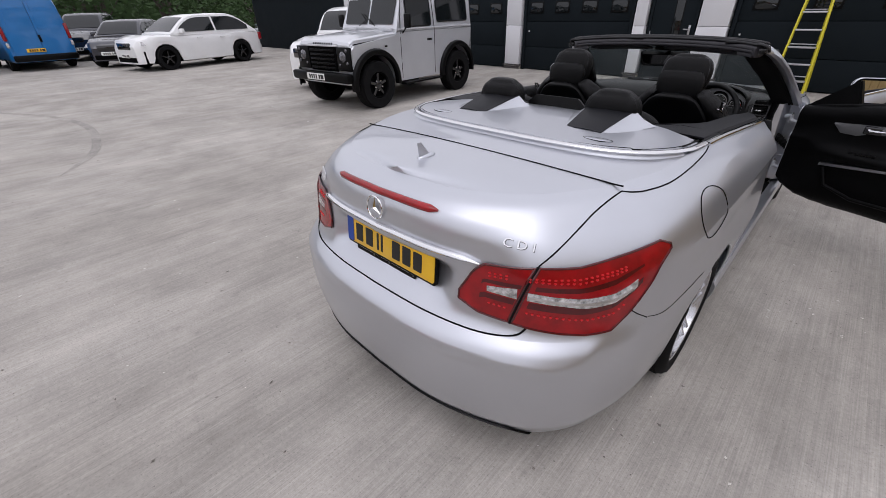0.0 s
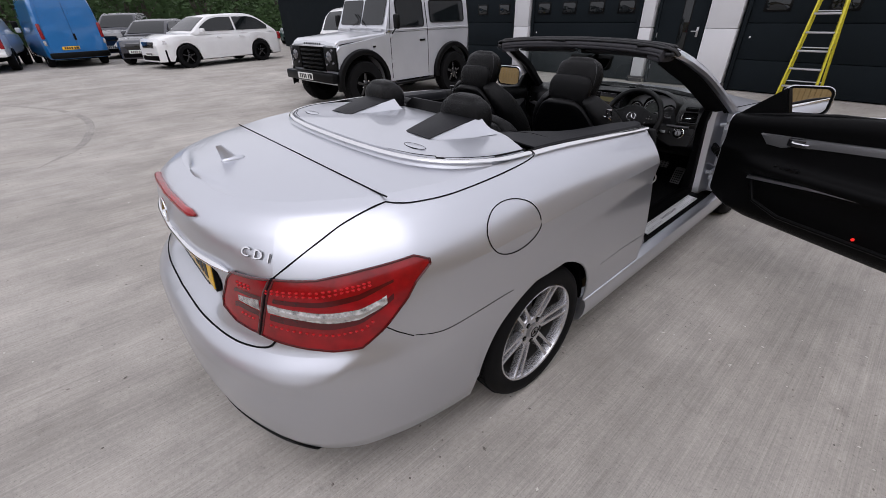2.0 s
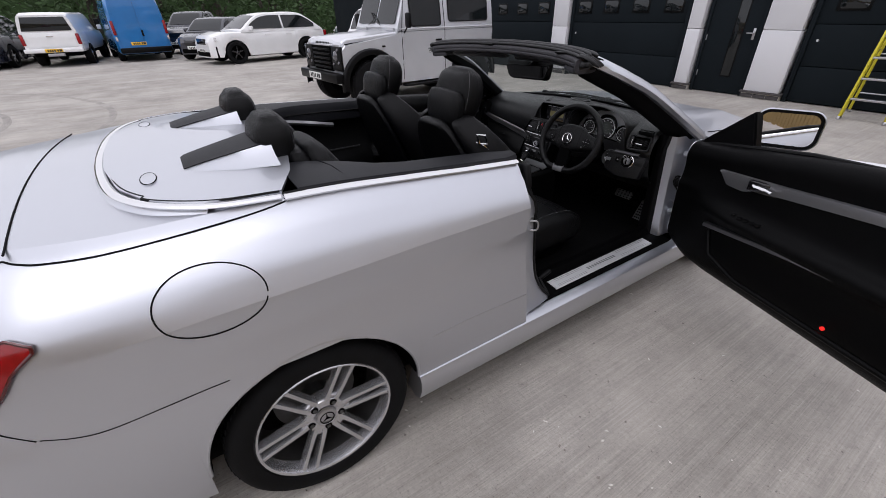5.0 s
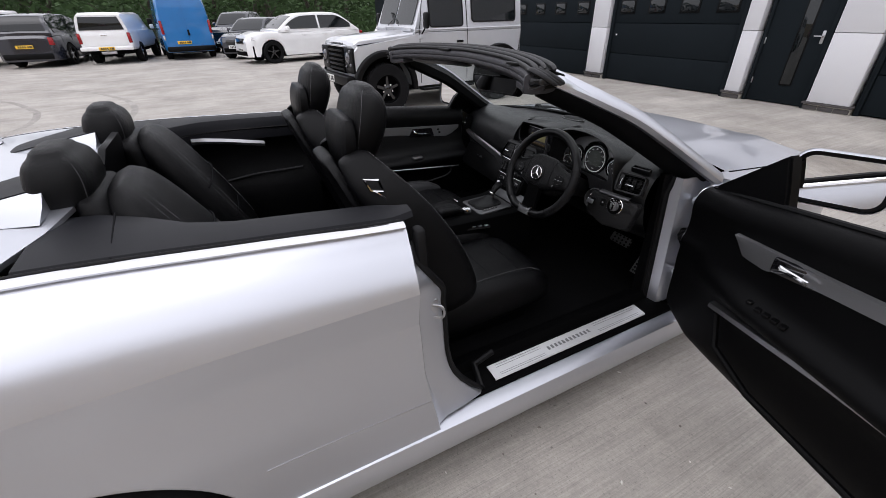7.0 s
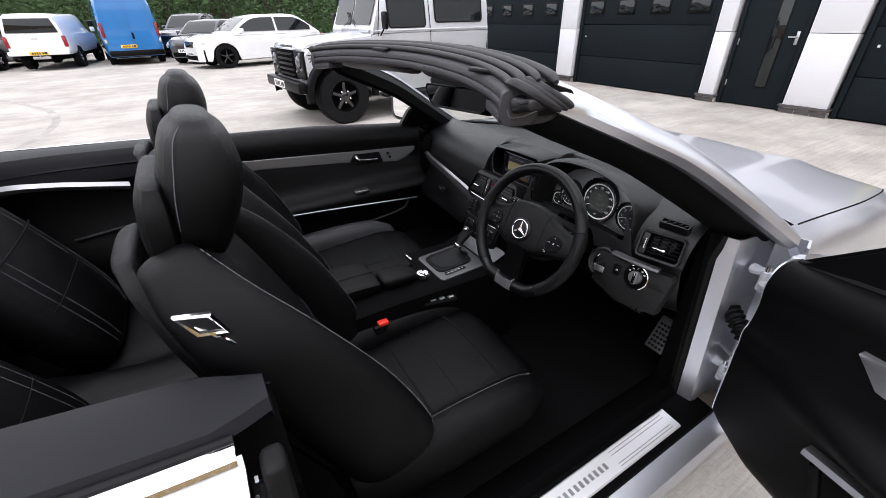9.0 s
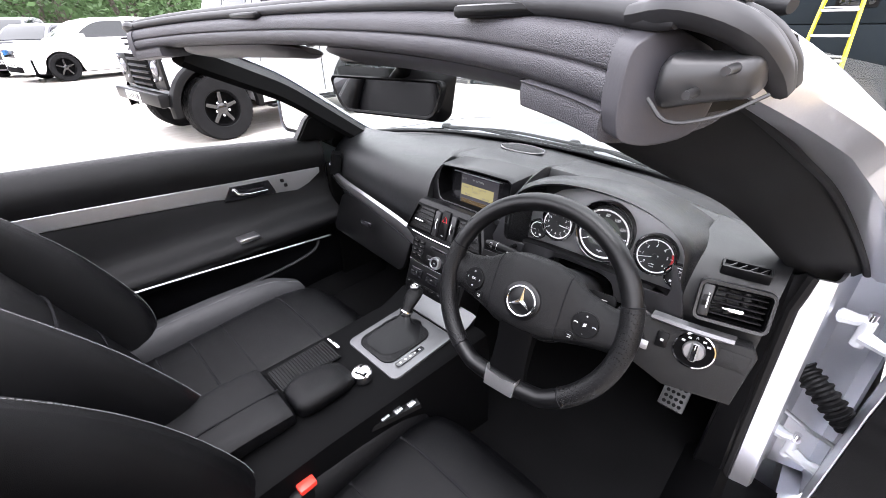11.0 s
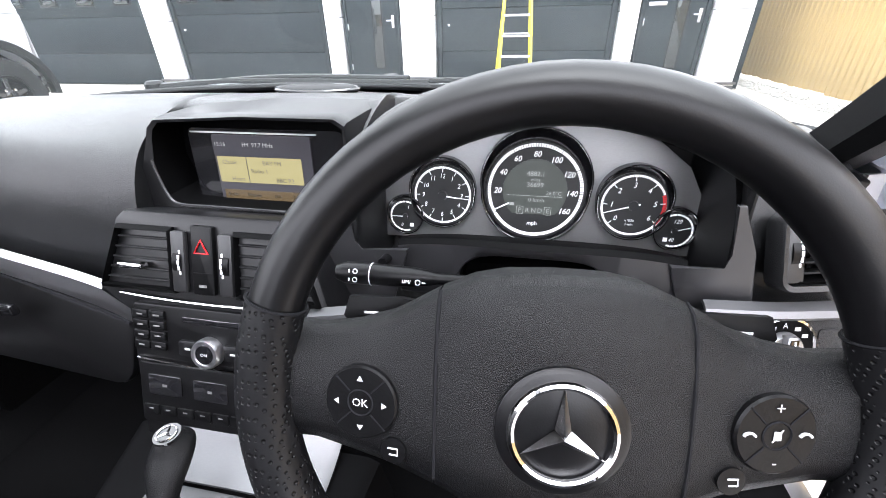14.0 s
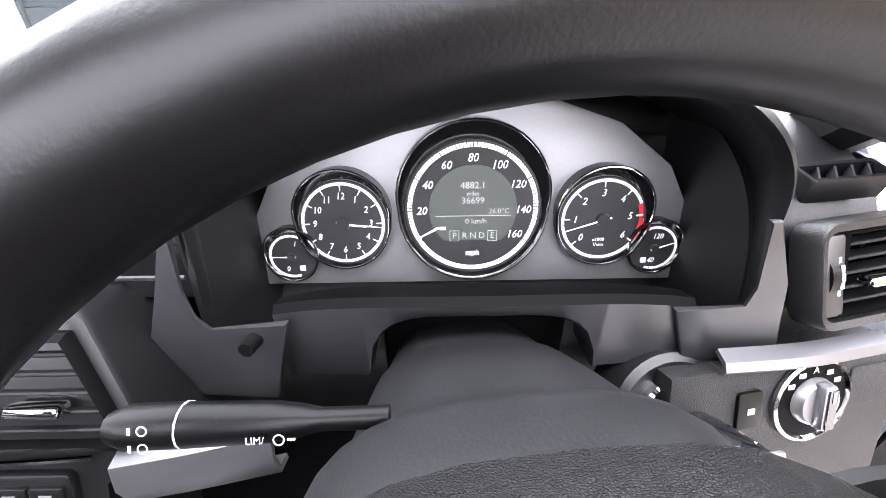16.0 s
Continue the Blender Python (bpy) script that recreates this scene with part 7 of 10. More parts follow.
def front_seat(cx, s):
    X = (1, 0, 0)
    bm = B()
    box(bm, (cx, 1.28, 0.36), (0.42, 0.5, 0.10), 0.03)
    seat = part("front_seat", bm, PLASTIC, convertible, "black leather sports seat with pale double stitching")
    lean = Vector((0, -0.36, 0.93)).normalized()
    fw = Vector((0, 0.93, 0.36)).normalized()
    # cushion
    bm = B()
    up = Vector((0, -0.12, 1)).normalized()
    far = lambda y: y if y < 1.25 else 1.25 + (y - 1.25) * (1.40 if s < 0 else 1.17)
    pad(bm, [((cx, 1.02, 0.44), X, up, 0.16, 0.07), ((cx, 1.05, 0.455), X, up, 0.19, 0.085), ((cx, 1.25, 0.468), X, up, 0.195, 0.085), ((cx, far(1.45), 0.486), X, up, 0.195, 0.082), ((cx, far(1.545), 0.482), X, up, 0.185, 0.07), ((cx, far(1.58), 0.465), X, up, 0.165, 0.045)])
    part("cushion", bm, LEATHER, seat)
    for q in (1, -1):
        st = [((cx + q * 0.205, 1.02, 0.47), X, up, 0.03, 0.05), ((cx + q * 0.215, 1.06, 0.485), X, up, 0.05, 0.09), ((cx + q * 0.222, 1.3, 0.505), X, up, 0.055, 0.095), ((cx + q * 0.222, far(1.46), 0.507), X, up, 0.053, 0.085), ((cx + q * 0.21, far(1.535), 0.492), X, up, 0.04, 0.06)]
        bm = B()
        pad(bm, st, 20, 2.6)
        # passenger's outer bolster is paler: the light on it put into its colour
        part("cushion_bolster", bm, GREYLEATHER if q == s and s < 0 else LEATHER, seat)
        stitches(seat, st[1:], (90 + q * 14,))
    for y in (1.18, 1.27, 1.36, far(1.46)):
        bm = B()
        tube(bm, [(cx + u * 0.165, y, float(np.interp(y, [1.05, 1.25, far(1.45)], [0.5385, 0.5515, 0.5665])) - 0.084 * (1 - (1 - abs(u * 0.165 / 0.195) ** 3.2) ** (1 / 3.2))) for u in np.linspace(-1, 1, 15)], 0.0035, 6)
        part("cushion_seam", bm, SEAM, seat)
    # backrest
    base = Vector((cx, 1.10, 0.52))
    bm = B()
    pad(bm, [(base + lean * h + fw * 0.0, X, fw, w, d) for h, w, d in ((0.0, 0.17, 0.06), (0.05, 0.19, 0.075), (0.25, 0.195, 0.07), (0.45, 0.19, 0.065), (0.58, 0.165, 0.055), (0.66, 0.12, 0.045), (0.69, 0.09, 0.03))])
    part("backrest", bm, LEATHER, seat)
    for q in (1, -1):
        st = [(base + lean * h + fw * f + Vector((q * x, 0, 0)), (q * 1.0, 0.35, 0), fw, w, d) for h, f, x, w, d in ((0.0, 0.05, 0.215, 0.04, 0.08), (0.10, 0.055, 0.235, 0.052, 0.105), (0.30, 0.05, 0.24, 0.052, 0.10), (0.48, 0.025, 0.225, 0.048, 0.085), (0.60, 0.0, 0.185, 0.042, 0.065), (0.67, -0.01, 0.135, 0.03, 0.045))]
        bm = B()
        pad(bm, st, 20, 2.6)
        part("backrest_bolster", bm, LEATHER, seat)
        stitches(seat, st, (78,))
    bm = B()
    pad(bm, [(base + lean * h - fw * 0.075, X, fw, w, 0.022) for h, w in ((0.02, 0.19), (0.3, 0.215), (0.52, 0.20), (0.64, 0.14), (0.68, 0.09))], 16)
    part("back_shell", bm, LEATHER, seat)
    for h in (0.16, 0.30):
        bm = B()
        tube(bm, [base + lean * h + fw * 0.071 * (1 - abs(u * 0.165 / 0.194) ** 3.2) ** (1 / 3.2) + Vector((u * 0.165, 0, 0)) for u in np.linspace(-1, 1, 15)], 0.0035, 6)
        part("backrest_seam", bm, SEAM, seat)
    # head restraint
    hb = Vector((cx, 0.885, 1.165))
    hl = Vector((0, 0.10, 0.995)).normalized()
    hf = Vector((0, 0.995, -0.10)).normalized()
    bm = B()
    pad(bm, [(hb + hl * h + hf * f, X, hf, w, d) for h, f, w, d in ((-0.06, 0.02, 0.085, 0.03), (-0.02, 0.02, 0.115, 0.05), (0.05, 0.03, 0.13, 0.062), (0.10, 0.035, 0.128, 0.06), (0.14, 0.035, 0.112, 0.048), (0.158, 0.035, 0.085, 0.03))], 24, 3.0)
    hr = part("head_restraint", bm, LEATHER, seat)
    stitches(hr, [(hb + hl * h + hf * f, X, hf, w, d) for h, f, w, d in ((-0.02, 0.02, 0.115, 0.05), (0.05, 0.03, 0.13, 0.062), (0.10, 0.035, 0.128, 0.06), (0.14, 0.035, 0.112, 0.048), (0.158, 0.035, 0.085, 0.03))], (-28, 208), 3.0)
    bm = B()
    pad(bm, [(hb + hl * h - hf * 0.035, X, hf, w, d) for h, w, d in ((-0.07, 0.10, 0.02), (-0.02, 0.12, 0.03), (0.04, 0.122, 0.03), (0.075, 0.105, 0.02))], 20)
    part("restraint_back", bm, LEATHER, hr)
    bm = B()
    for q in (1, -1):
        tube(bm, [hb + Vector((q * 0.06, 0.02, -0.02)), hb + Vector((q * 0.06, 0.0, -0.12))], 0.007, 8)
    part("restraint_posts", bm, SATIN, hr)
    # seat base and switches
    bm = B()
    tube(bm, [(cx + s * 0.236, 0.845, 1.108), (cx + s * 0.24, 0.885, 1.10), (cx + s * 0.236, 0.90, 1.062), (cx + s * 0.232, 0.862, 1.068)], 0.005, 6, closed=True)
    part("belt_guide", bm, CHROME, seat)
    bm = B()
    tube(bm, curve([(cx + s * 0.215, 0.86, 1.07), (cx + s * 0.238, 0.89, 1.052), (cx + s * 0.246, 0.95, 0.985)], 10), 0.003, 6)
    part("shell_edge", bm, CHROME, seat)
    bm = B()
    box(bm, (cx - s * 0.19, 1.275, 0.54), (0.03, 0.045, 0.11), 0.008)
    part("buckle", bm, PLASTIC, seat)
    bm = B()
    box(bm, (cx - s * 0.189, 1.287, 0.598), (0.026, 0.034, 0.014), 0.004)
    part("buckle_button", bm, BUCKLERED, seat)
    return seat


front_seat(0.375, 1)
front_seat(-0.335, -1)


def rear_bench():
    X = (1, 0, 0)
    bm = B()
    pad(bm, [((-0.01, 0.30, 0.62), X, (0, 0.9, 0.42), 0.075, 0.05), ((-0.01, 0.55, 0.53), X, (0, 0.3, 0.95), 0.08, 0.05), ((-0.01, 0.84, 0.50), X, (0, 0.1, 1), 0.08, 0.05)])
    bench = part("rear_seat", bm, PLASTIC, convertible, "black leather rear seats with twin head restraints")
    lean = Vector((0, -0.42, 0.90)).normalized()
    fw = Vector((0, 0.90, 0.42)).normalized()
    for cx in (0.31, -0.33):
        bm = B()
        base = Vector((cx, 0.50, 0.56))
        pad(bm, [(base + lean * h, X, fw, w, d) for h, w, d in ((0.0, 0.20, 0.07), (0.1, 0.225, 0.085), (0.3, 0.225, 0.08), (0.48, 0.21, 0.065), (0.58, 0.17, 0.05), (0.62, 0.12, 0.03))])
        part("backrest", bm, LEATHER, bench)
        stitches(bench, [(base + lean * h, X, fw, w, d) for h, w, d in ((0.0, 0.20, 0.07), (0.1, 0.225, 0.085), (0.3, 0.225, 0.08), (0.48, 0.21, 0.065), (0.58, 0.17, 0.05))], (55, 68, 112, 125), 3.2)
        for h in (0.2, 0.36):
            bm = B()
            tube(bm, [base + lean * h + fw * 0.0825 * (1 - abs(u * 0.19 / 0.225) ** 3.2) ** (1 / 3.2) + Vector((u * 0.19, 0, 0)) for u in np.linspace(-1, 1, 15)], 0.003, 6)
            part("backrest_seam", bm, SEAM, bench)
        bm = B()
        up = Vector((0, -0.15, 1)).normalized()
        pad(bm, [((cx, 0.45, 0.47), X, up, 0.20, 0.06), ((cx, 0.6, 0.49), X, up, 0.22, 0.075), ((cx, 0.78, 0.505), X, up, 0.22, 0.07), ((cx, 0.86, 0.49), X, up, 0.19, 0.04)])
        part("cushion", bm, LEATHER, bench)
        bm = B()
        hb = Vector((cx, 0.095, 1.10))
        hl = Vector((0, 0.05, 1)).normalized()
        pad(bm, [(hb + hl * h + Vector((0, f, 0)), X, (0, 1, 0), w, d) for h, f, w, d in ((-0.03, 0.03, 0.124, 0.058), (0.02, 0.03, 0.128, 0.068), (0.07, 0.03, 0.124, 0.070), (0.105, 0.028, 0.108, 0.060), (0.124, 0.026, 0.085, 0.042))], 36, 3.8)
        hr = part("head_restraint", bm, LEATHER, bench)
        stitches(hr, [(hb + hl * h + Vector((0, f, 0)), X, (0, 1, 0), w, d) for h, f, w, d in ((-0.03, 0.03, 0.124, 0.058), (0.02, 0.03, 0.128, 0.068), (0.07, 0.03, 0.124, 0.070), (0.105, 0.028, 0.108, 0.060))], (40, 140), 3.8)
        bm = B()
        pad(bm, [((cx, 0.20, 1.02), X, (0, 1, 0), 0.16, 0.055), ((cx, 0.19, 1.08), X, (0, 1, 0), 0.155, 0.05), ((cx, 0.18, 1.115), X, (0, 1, 0), 0.14, 0.03)])
        part("shoulder_pad", bm, LEATHER, bench)
    # centre panel between the restraints, with a fine net
    bm = B()
    prism(bm, [(-0.17, 0.0), (0.17, 0.0), (0.165, 0.10), (0.12, 0.135), (-0.12, 0.135), (-0.165, 0.10)], plane_at((-0.01, 0.16, 1.035), (1, 0, 0), (0, 0.2, 1)), 0.02, 0.004)
    part("centre_panel", bm, PLASTIC, bench)
    for x in (-0.40, 0.22):
        bm = B()
        box(bm, (x, 0.43, 0.715), (0.02, 0.05, 0.05), 0.006)
        tube(bm, [(x, 0.42, 0.70), (x - 0.01, 0.36, 0.76), (x + 0.03, 0.35, 0.77), (x + 0.035, 0.40, 0.73)], 0.006, 6)
        part("belt_tongue", bm, SATIN, bench)
        sd = -1 if x < 0 else 1
        bm = B()
        rows = [[p + Vector((-0.002, -0.022, 0)), p + Vector((0, 0, 0.001)), p + Vector((0.002, 0.022, 0))] for p in curve([(sd * 0.575, 0.20, 1.03), (sd * 0.565, 0.235, 0.98), (sd * 0.5, 0.30, 0.80), (x + 0.01, 0.40, 0.735)], 14)]
        loft(bm, rows)
        solid(bm, 0.002)
        part("belt_webbing", bm, GREYLEATHER, bench)


rear_bench()


# ---- cabin shell: floor, side walls, decks ----
bm = B()
box(bm, (0, 1.15, 0.30), (1.50, 2.3, 0.04), 0.01)
shell = part("cabin_trim", bm, CARPET, convertible, "black cabin lining with carpet and side panels")
bm = B()
box(bm, (0, 2.37, 0.55), (1.5, 0.06, 0.75), 0.02)
part("bulkhead", bm, CARPET, shell)
bm = B()
box(bm, (0, 0.09, 0.66), (1.42, 0.05, 0.74), 0.02)
part("rear_bulkhead", bm, CARPET, shell)
for s in (1, -1):
    # side deck beside the rear seats
    rows = []
    for t in np.linspace(0, 1, 26):
        y = 0.10 + 0.825 * t
        o = skin(k_at(min(y, 0.9)), 12, 0, s)
        inn = float(np.interp(y, [0.10, 0.2, 0.30, 0.40, 0.5, 0.65, 0.85, 0.925], [0.44, 0.46, 0.52, 0.60, 0.63, 0.645, 0.665, 0.70]))
        xo = abs(o.x) - 0.02
        if y > 0.86:
            xo -= (y - 0.86) * 0.35
        z = o.z + 0.012
        rows.append([(s * (inn - 0.006), y, z - 0.10), (s * (inn - 0.004), y, z - 0.02), (s * (inn + 0.012), y, z), (s * (inn + 0.4 * (xo - inn)), y, z + 0.008), (s * (xo - 0.01), y, z + 0.002), (s * xo, y, z - 0.012)])
    bm = B()
    loft(bm, rows)
    solid(bm, 0.006)
    part("side_deck", bm, DECKVINYL, shell, "dark vinyl deck panel behind the door")
    bm = B()
    o = skin(k_at(0.26), 12, 0, s)
    tube(bm, [(s * 0.48, 0.235, o.z + 0.014), (s * 0.60, 0.25, o.z + 0.019), (s * (abs(o.x) - 0.02), 0.262, o.z + 0.010)], 0.0026, 6)
    part("deck_gap", bm, SEAM, shell)
    # side wall of the rear compartment
    rows = []
    for y in np.linspace(0.12, 0.93, 22):
        o = skin(k_at(min(y, 0.9)), 12, 0, s)
        top_x = float(np.interp(y, [0.10, 0.2, 0.30, 0.40, 0.5, 0.65, 0.85, 0.93], [0.44, 0.46, 0.52, 0.60, 0.63, 0.645, 0.665, 0.70])) - 0.008
        rows.append([(s * top_x, y, o.z - 0.03), (s * (0.1 * top_x + 0.9 * 0.69), y, o.z - 0.07), (s * 0.70, y, 0.90), (s * 0.69, y, 0.78), (s * 0.655, y, 0.72), (s * 0.65, y, 0.60), (s * 0.66, y, 0.40)])
    bm = B()
    loft(bm, rows)
    solid(bm, 0.006)
    part("rear_side_panel", bm, LEATHER, shell)
    bm = B()
    rows = []
    for y, z in zip(np.linspace(0.36, 0.68, 14), np.linspace(1.008, 0.938, 14)):
        x = float(np.interp(y, [0.30, 0.40, 0.5, 0.65, 0.85], [0.52, 0.60, 0.63, 0.645, 0.665])) - 0.016
        rows.append([(s * x, y, z + h) for h in (-0.012, 0.0, 0.012)])
    rows = [[(p[0] - s * 0.006 * math.sin(math.pi * j / 2), p[1], p[2]) for j, p in enumerate(r)] for r in rows]
    loft(bm, rows)
    solid(bm, 0.004)
    part("side_strip", bm, SATIN, shell)
    bm = B()
    tube(bm, [(s * 0.66, y, z) for y, z in ((0.45, 0.76), (0.6, 0.775), (0.85, 0.775))], 0.005, 6)
    part("armrest_edge", bm, GREYLEATHER, shell)

# the closed left door's inner side
rows = []
for y in np.linspace(0.93, 1.93, 30):
    zt = float(np.interp(y, [0.93, 1.4, 1.9, 2.1], [1.035, 1.012, 0.965, 0.948]))
    rows.append([(-0.80, y, zt + 0.008), (-0.775, y, zt + 0.012), (-0.745, y, zt - 0.004), (-0.725, y, zt - 0.05), (-0.735, y, zt - 0.13), (-0.73, y, zt - 0.17), (-0.71, y, 0.74), (-0.655, y, 0.70), (-0.65, y, 0.66), (-0.70, y, 0.60), (-0.715, y, 0.44), (-0.735, y, 0.36)])
rows = [curve(r, 40) for r in rows]
bm = B()
loft(bm, rows)
solid(bm, 0.008)
ldoor = part("left_door_card", bm, LEATHER, convertible, "black leather door lining with grey trim strip")
bm = B()
rows = []
for y in np.linspace(0.96, 1.90, 20):
    z = float(np.interp(y, [0.96, 1.59, 1.90], [0.932, 0.882, 0.862]))
    h = float(np.interp(y, [0.96, 1.50, 1.66, 1.82, 1.90], [0.034, 0.042, 0.055, 0.066, 0.014]))
    rows.append([(-0.738, y, z + 0.012), (-0.729, y, z + 0.004), (-0.728, y, z - h * 0.5), (-0.728, y, z - h), (-0.738, y, z - h - 0.006)])
loft(bm, rows)
solid(bm, 0.004)
part("trim_strip", bm, BRUSHED, ldoor)
bm = B()
prism(bm, [(-0.105, -0.020), (0.075, -0.034), (0.055, 0.018), (-0.075, 0.026)], plane_at((-0.7265, 1.640, 0.852), (0, 1, 0), (0, 0, 1)), 0.006 if plane_at((0, 0, 0), (0, 1, 0), (0, 0, 1)).col[2].x > 0 else -0.006, 0.0)
part("handle_recess", bm, GLOSSBLACK, ldoor)
bm = B()
tube(bm, curve([(-0.718, 1.575, 0.866), (-0.708, 1.585, 0.852), (-0.704, 1.62, 0.845), (-0.704, 1.68, 0.842)], 12), [0.007] * 4 + [0.0045] * 8, 8, flat=0.8)
part("door_handle", bm, CHROME, ldoor)
for y in (1.725, 1.735):
    bm = B()
    box(bm, (-0.724, y + 0.02, 0.865 - (y - 1.72) * 2), (0.012, 0.012, 0.012), 0.003)
    part("lock_button", bm, PLASTIC, ldoor)
bm = B()
tube(bm, [(-0.648, y, z) for y, z in ((0.95, 0.690), (1.4, 0.655), (1.86, 0.615))], 0.004, 6)
part("chrome_line", bm, SATIN, ldoor)
bm = B()
tube(bm, curve([(-0.705, 1.0, 0.52), (-0.70, 1.5, 0.515), (-0.70, 1.78, 0.54), (-0.70, 1.84, 0.60)], 24), 0.006, 6)
part("pocket_edge", bm, GREYLEATHER, ldoor)
bm = B()
box(bm, (-0.665, 1.56, 0.712), (0.05, 0.07, 0.014), 0.004)
part("window_switch", bm, SATIN, ldoor)

# sill trim, door openings
for s in (1, -1):
    bm = B()
    rows = []
    for y in np.linspace(0.94, 2.12, 30):
        rows.append([(s * 0.66, y, 0.33), (s * 0.70, y, 0.375), (s * 0.745, y, 0.385), (s * 0.765, y, 0.352), (s * 0.862, y, 0.340), (s * 0.866, y, 0.318)])
    loft(bm, rows)
    solid(bm, 0.006)
    part("inner_sill", bm, SHADEBLACK, shell)
    bm = B()
    rows = [[(s * 0.778, y, 0.356), (s * 0.782, y, 0.3595), (s * 0.842, y, 0.3535), (s * 0.846, y, 0.349)] for y in np.linspace(1.18, 1.965, 12)]
    loft(bm, rows)
    solid(bm, 0.003)
    sp = part("sill_plate", bm, ENTRYMETAL, shell, "brushed metal entry plate with etched lettering")
    bm = B()
    for y in np.linspace(1.45, 1.66, 12):
        box(bm, (s * 0.812, y, 0.3570), (0.018, 0.010, 0.0012), 0)
    part("etched_bars", bm, BRUSHED, sp)
    for x in (0.79, 0.80, 0.826, 0.834):
        for ys in ((1.21, 1.42), (1.70, 1.94)):
            bm = B()
            tube(bm, [(s * x, y, 0.3590 - (x - 0.782) * 0.1) for y in ys], 0.0012, 5)
            part("etched_line", bm, BRUSHED, sp)
# rear jamb on the driver's side
edge = [skin(k_at(0.905), l, 0, 1) for l in np.linspace(1.5, 10.2, 22)]
bm = B()
ease = lambda z: 0.16 * max(0.0, (0.58 - z) / 0.3) ** 2
rows = []
for p in edge:
    w = min(1.0, max(0.12, 1 - (p.z - 0.84) / 0.13))
    rows.append([p] + [p + Vector((dx * (0.4 + 0.6 * w), dy * w + c * ease(p.z), 0)) for dx, dy, c in ((-0.010, 0.006, 0), (-0.026, 0.010, 0.3), (-0.036, 0.045, 0.7), (-0.050, 0.085, 1), (-0.062, 0.098, 1), (-0.10, 0.10, 1))])
loft(bm, rows)
solid(bm, 0.004)
jamb = part("rear_door_jamb", bm, SILVER, convertible, "painted door jamb with striker and rubber seal")
bm = B()
tube(bm, [r[5] + Vector((-0.008, 0.004, 0)) for r in rows[::-1]] + [Vector((0.772, 1.13, 0.388)), Vector((0.752, 1.22, 0.392))], 0.013, 8)
part("door_seal", bm, SEAL, jamb)
bm = B()
pad(bm, [((0.828, 0.912, 1.03), (1, 0, 0), (0, 1, 0), 0.02, 0.014), ((0.842, 0.908, 0.96), (1, 0, 0), (0, 1, 0), 0.024, 0.016), ((0.85, 0.905, 0.90), (1, 0, 0), (0, 1, 0), 0.016, 0.013), ((0.852, 0.904, 0.88), (1, 0, 0), (0, 1, 0), 0.008, 0.007)], 12)
part("jamb_buffer", bm, SEAL, jamb)
bm = B()
tube(bm, curve([(0.866, 0.925, 0.805), (0.884, 0.946, 0.805), (0.889, 0.952, 0.785), (0.884, 0.946, 0.765), (0.866, 0.925, 0.765)], 14), 0.004, 8)
box(bm, (0.866, 0.926, 0.785), (0.008, 0.034, 0.075), 0.003)
part("striker", bm, SATIN, jamb)
# front jamb with hinges
bm = B()
rows = []
for z in np.linspace(0.34, 0.93, 14):
    b = (z - 0.34) / 0.59
    rows.append([(0.765 - 0.035 * b, 2.075, z), (0.80 - 0.035 * b, 2.085, z), (0.805 - 0.035 * b, 2.10, z), (0.80 - 0.02 * b, 2.17, z), (0.82 - 0.02 * b, 2.215, z), (0.90 - 0.03 * b, 2.235, z), (0.915 - 0.03 * b, 2.18, z)])
loft(bm, rows)
solid(bm, 0.006)
fj = part("front_door_jamb", bm, SILVER, convertible, "painted front door jamb with hinges and a rubber boot")
for z in (0.825, 0.485):
    bm = B()
    cyl(bm, (0.838, 2.128, z - 0.028), (0.838, 2.128, z + 0.028), 0.011)
    tube(bm, [(0.802, 2.15, z + 0.012), (0.825, 2.135, z + 0.02), (0.838, 2.128, z + 0.03)], [0.016, 0.012, 0.009], 8)
    tube(bm, [(0.838, 2.128, z - 0.006), (0.872, 2.115, z - 0.012), (0.905, 2.11, z - 0.010)], [0.015, 0.011, 0.014], 8)
    hg = part("hinge", bm, JAMBPAINT, fj)
    bm = B()
    cyl(bm, (0.838, 2.128, z + 0.026), (0.838, 2.128, z + 0.046), 0.007)
    part("hinge_pin", bm, CHROME, hg)
bm = B()
path = curve([(0.79, 2.145, 0.69), (0.825, 2.125, 0.672), (0.865, 2.11, 0.645), (0.895, 2.105, 0.625)], 36)
tube(bm, path, [0.021 + 0.006 * (i % 4 < 2) for i in range(36)], 12)
part("cable_boot", bm, SEAL, fj)
bm = B()
tube(bm, [(0.80, 2.15, 0.56), (0.85, 2.12, 0.56), (0.90, 2.10, 0.565)], 0.005, 8)
part("check_strap", bm, SATIN, fj)
bm = B()
tube(bm, [(0.752, 2.07, 0.355), (0.725, 2.065, 0.86), (0.735, 2.08, 0.93)], 0.012, 8)
part("door_seal", bm, SEAL, fj)
# black lower pillar trim between the dashboard's end and the jamb, and the footwell sides
bm = B()
rows = []
for z in np.linspace(0.35, 0.935, 12):
    b = (z - 0.34) / 0.59
    rows.append([(0.690, 2.16, z), (0.688, 2.075, z), (0.692, 2.058, z), (0.742 - 0.035 * b, 2.055, z), (0.756 - 0.035 * b, 2.072, z), (0.758 - 0.035 * b, 2.10, z)])
loft(bm, rows)
solid(bm, 0.004)
part("lower_pillar_trim", bm, PLASTIC, fj)
for x, y0 in ((-0.72, 1.93), (0.715, 2.10)):
    bm = B()
    box(bm, (x, (y0 + 2.36) / 2, 0.60), (0.03, 2.36 - y0, 0.56), 0.008)
    part("footwell_side", bm, CARPET, shell)


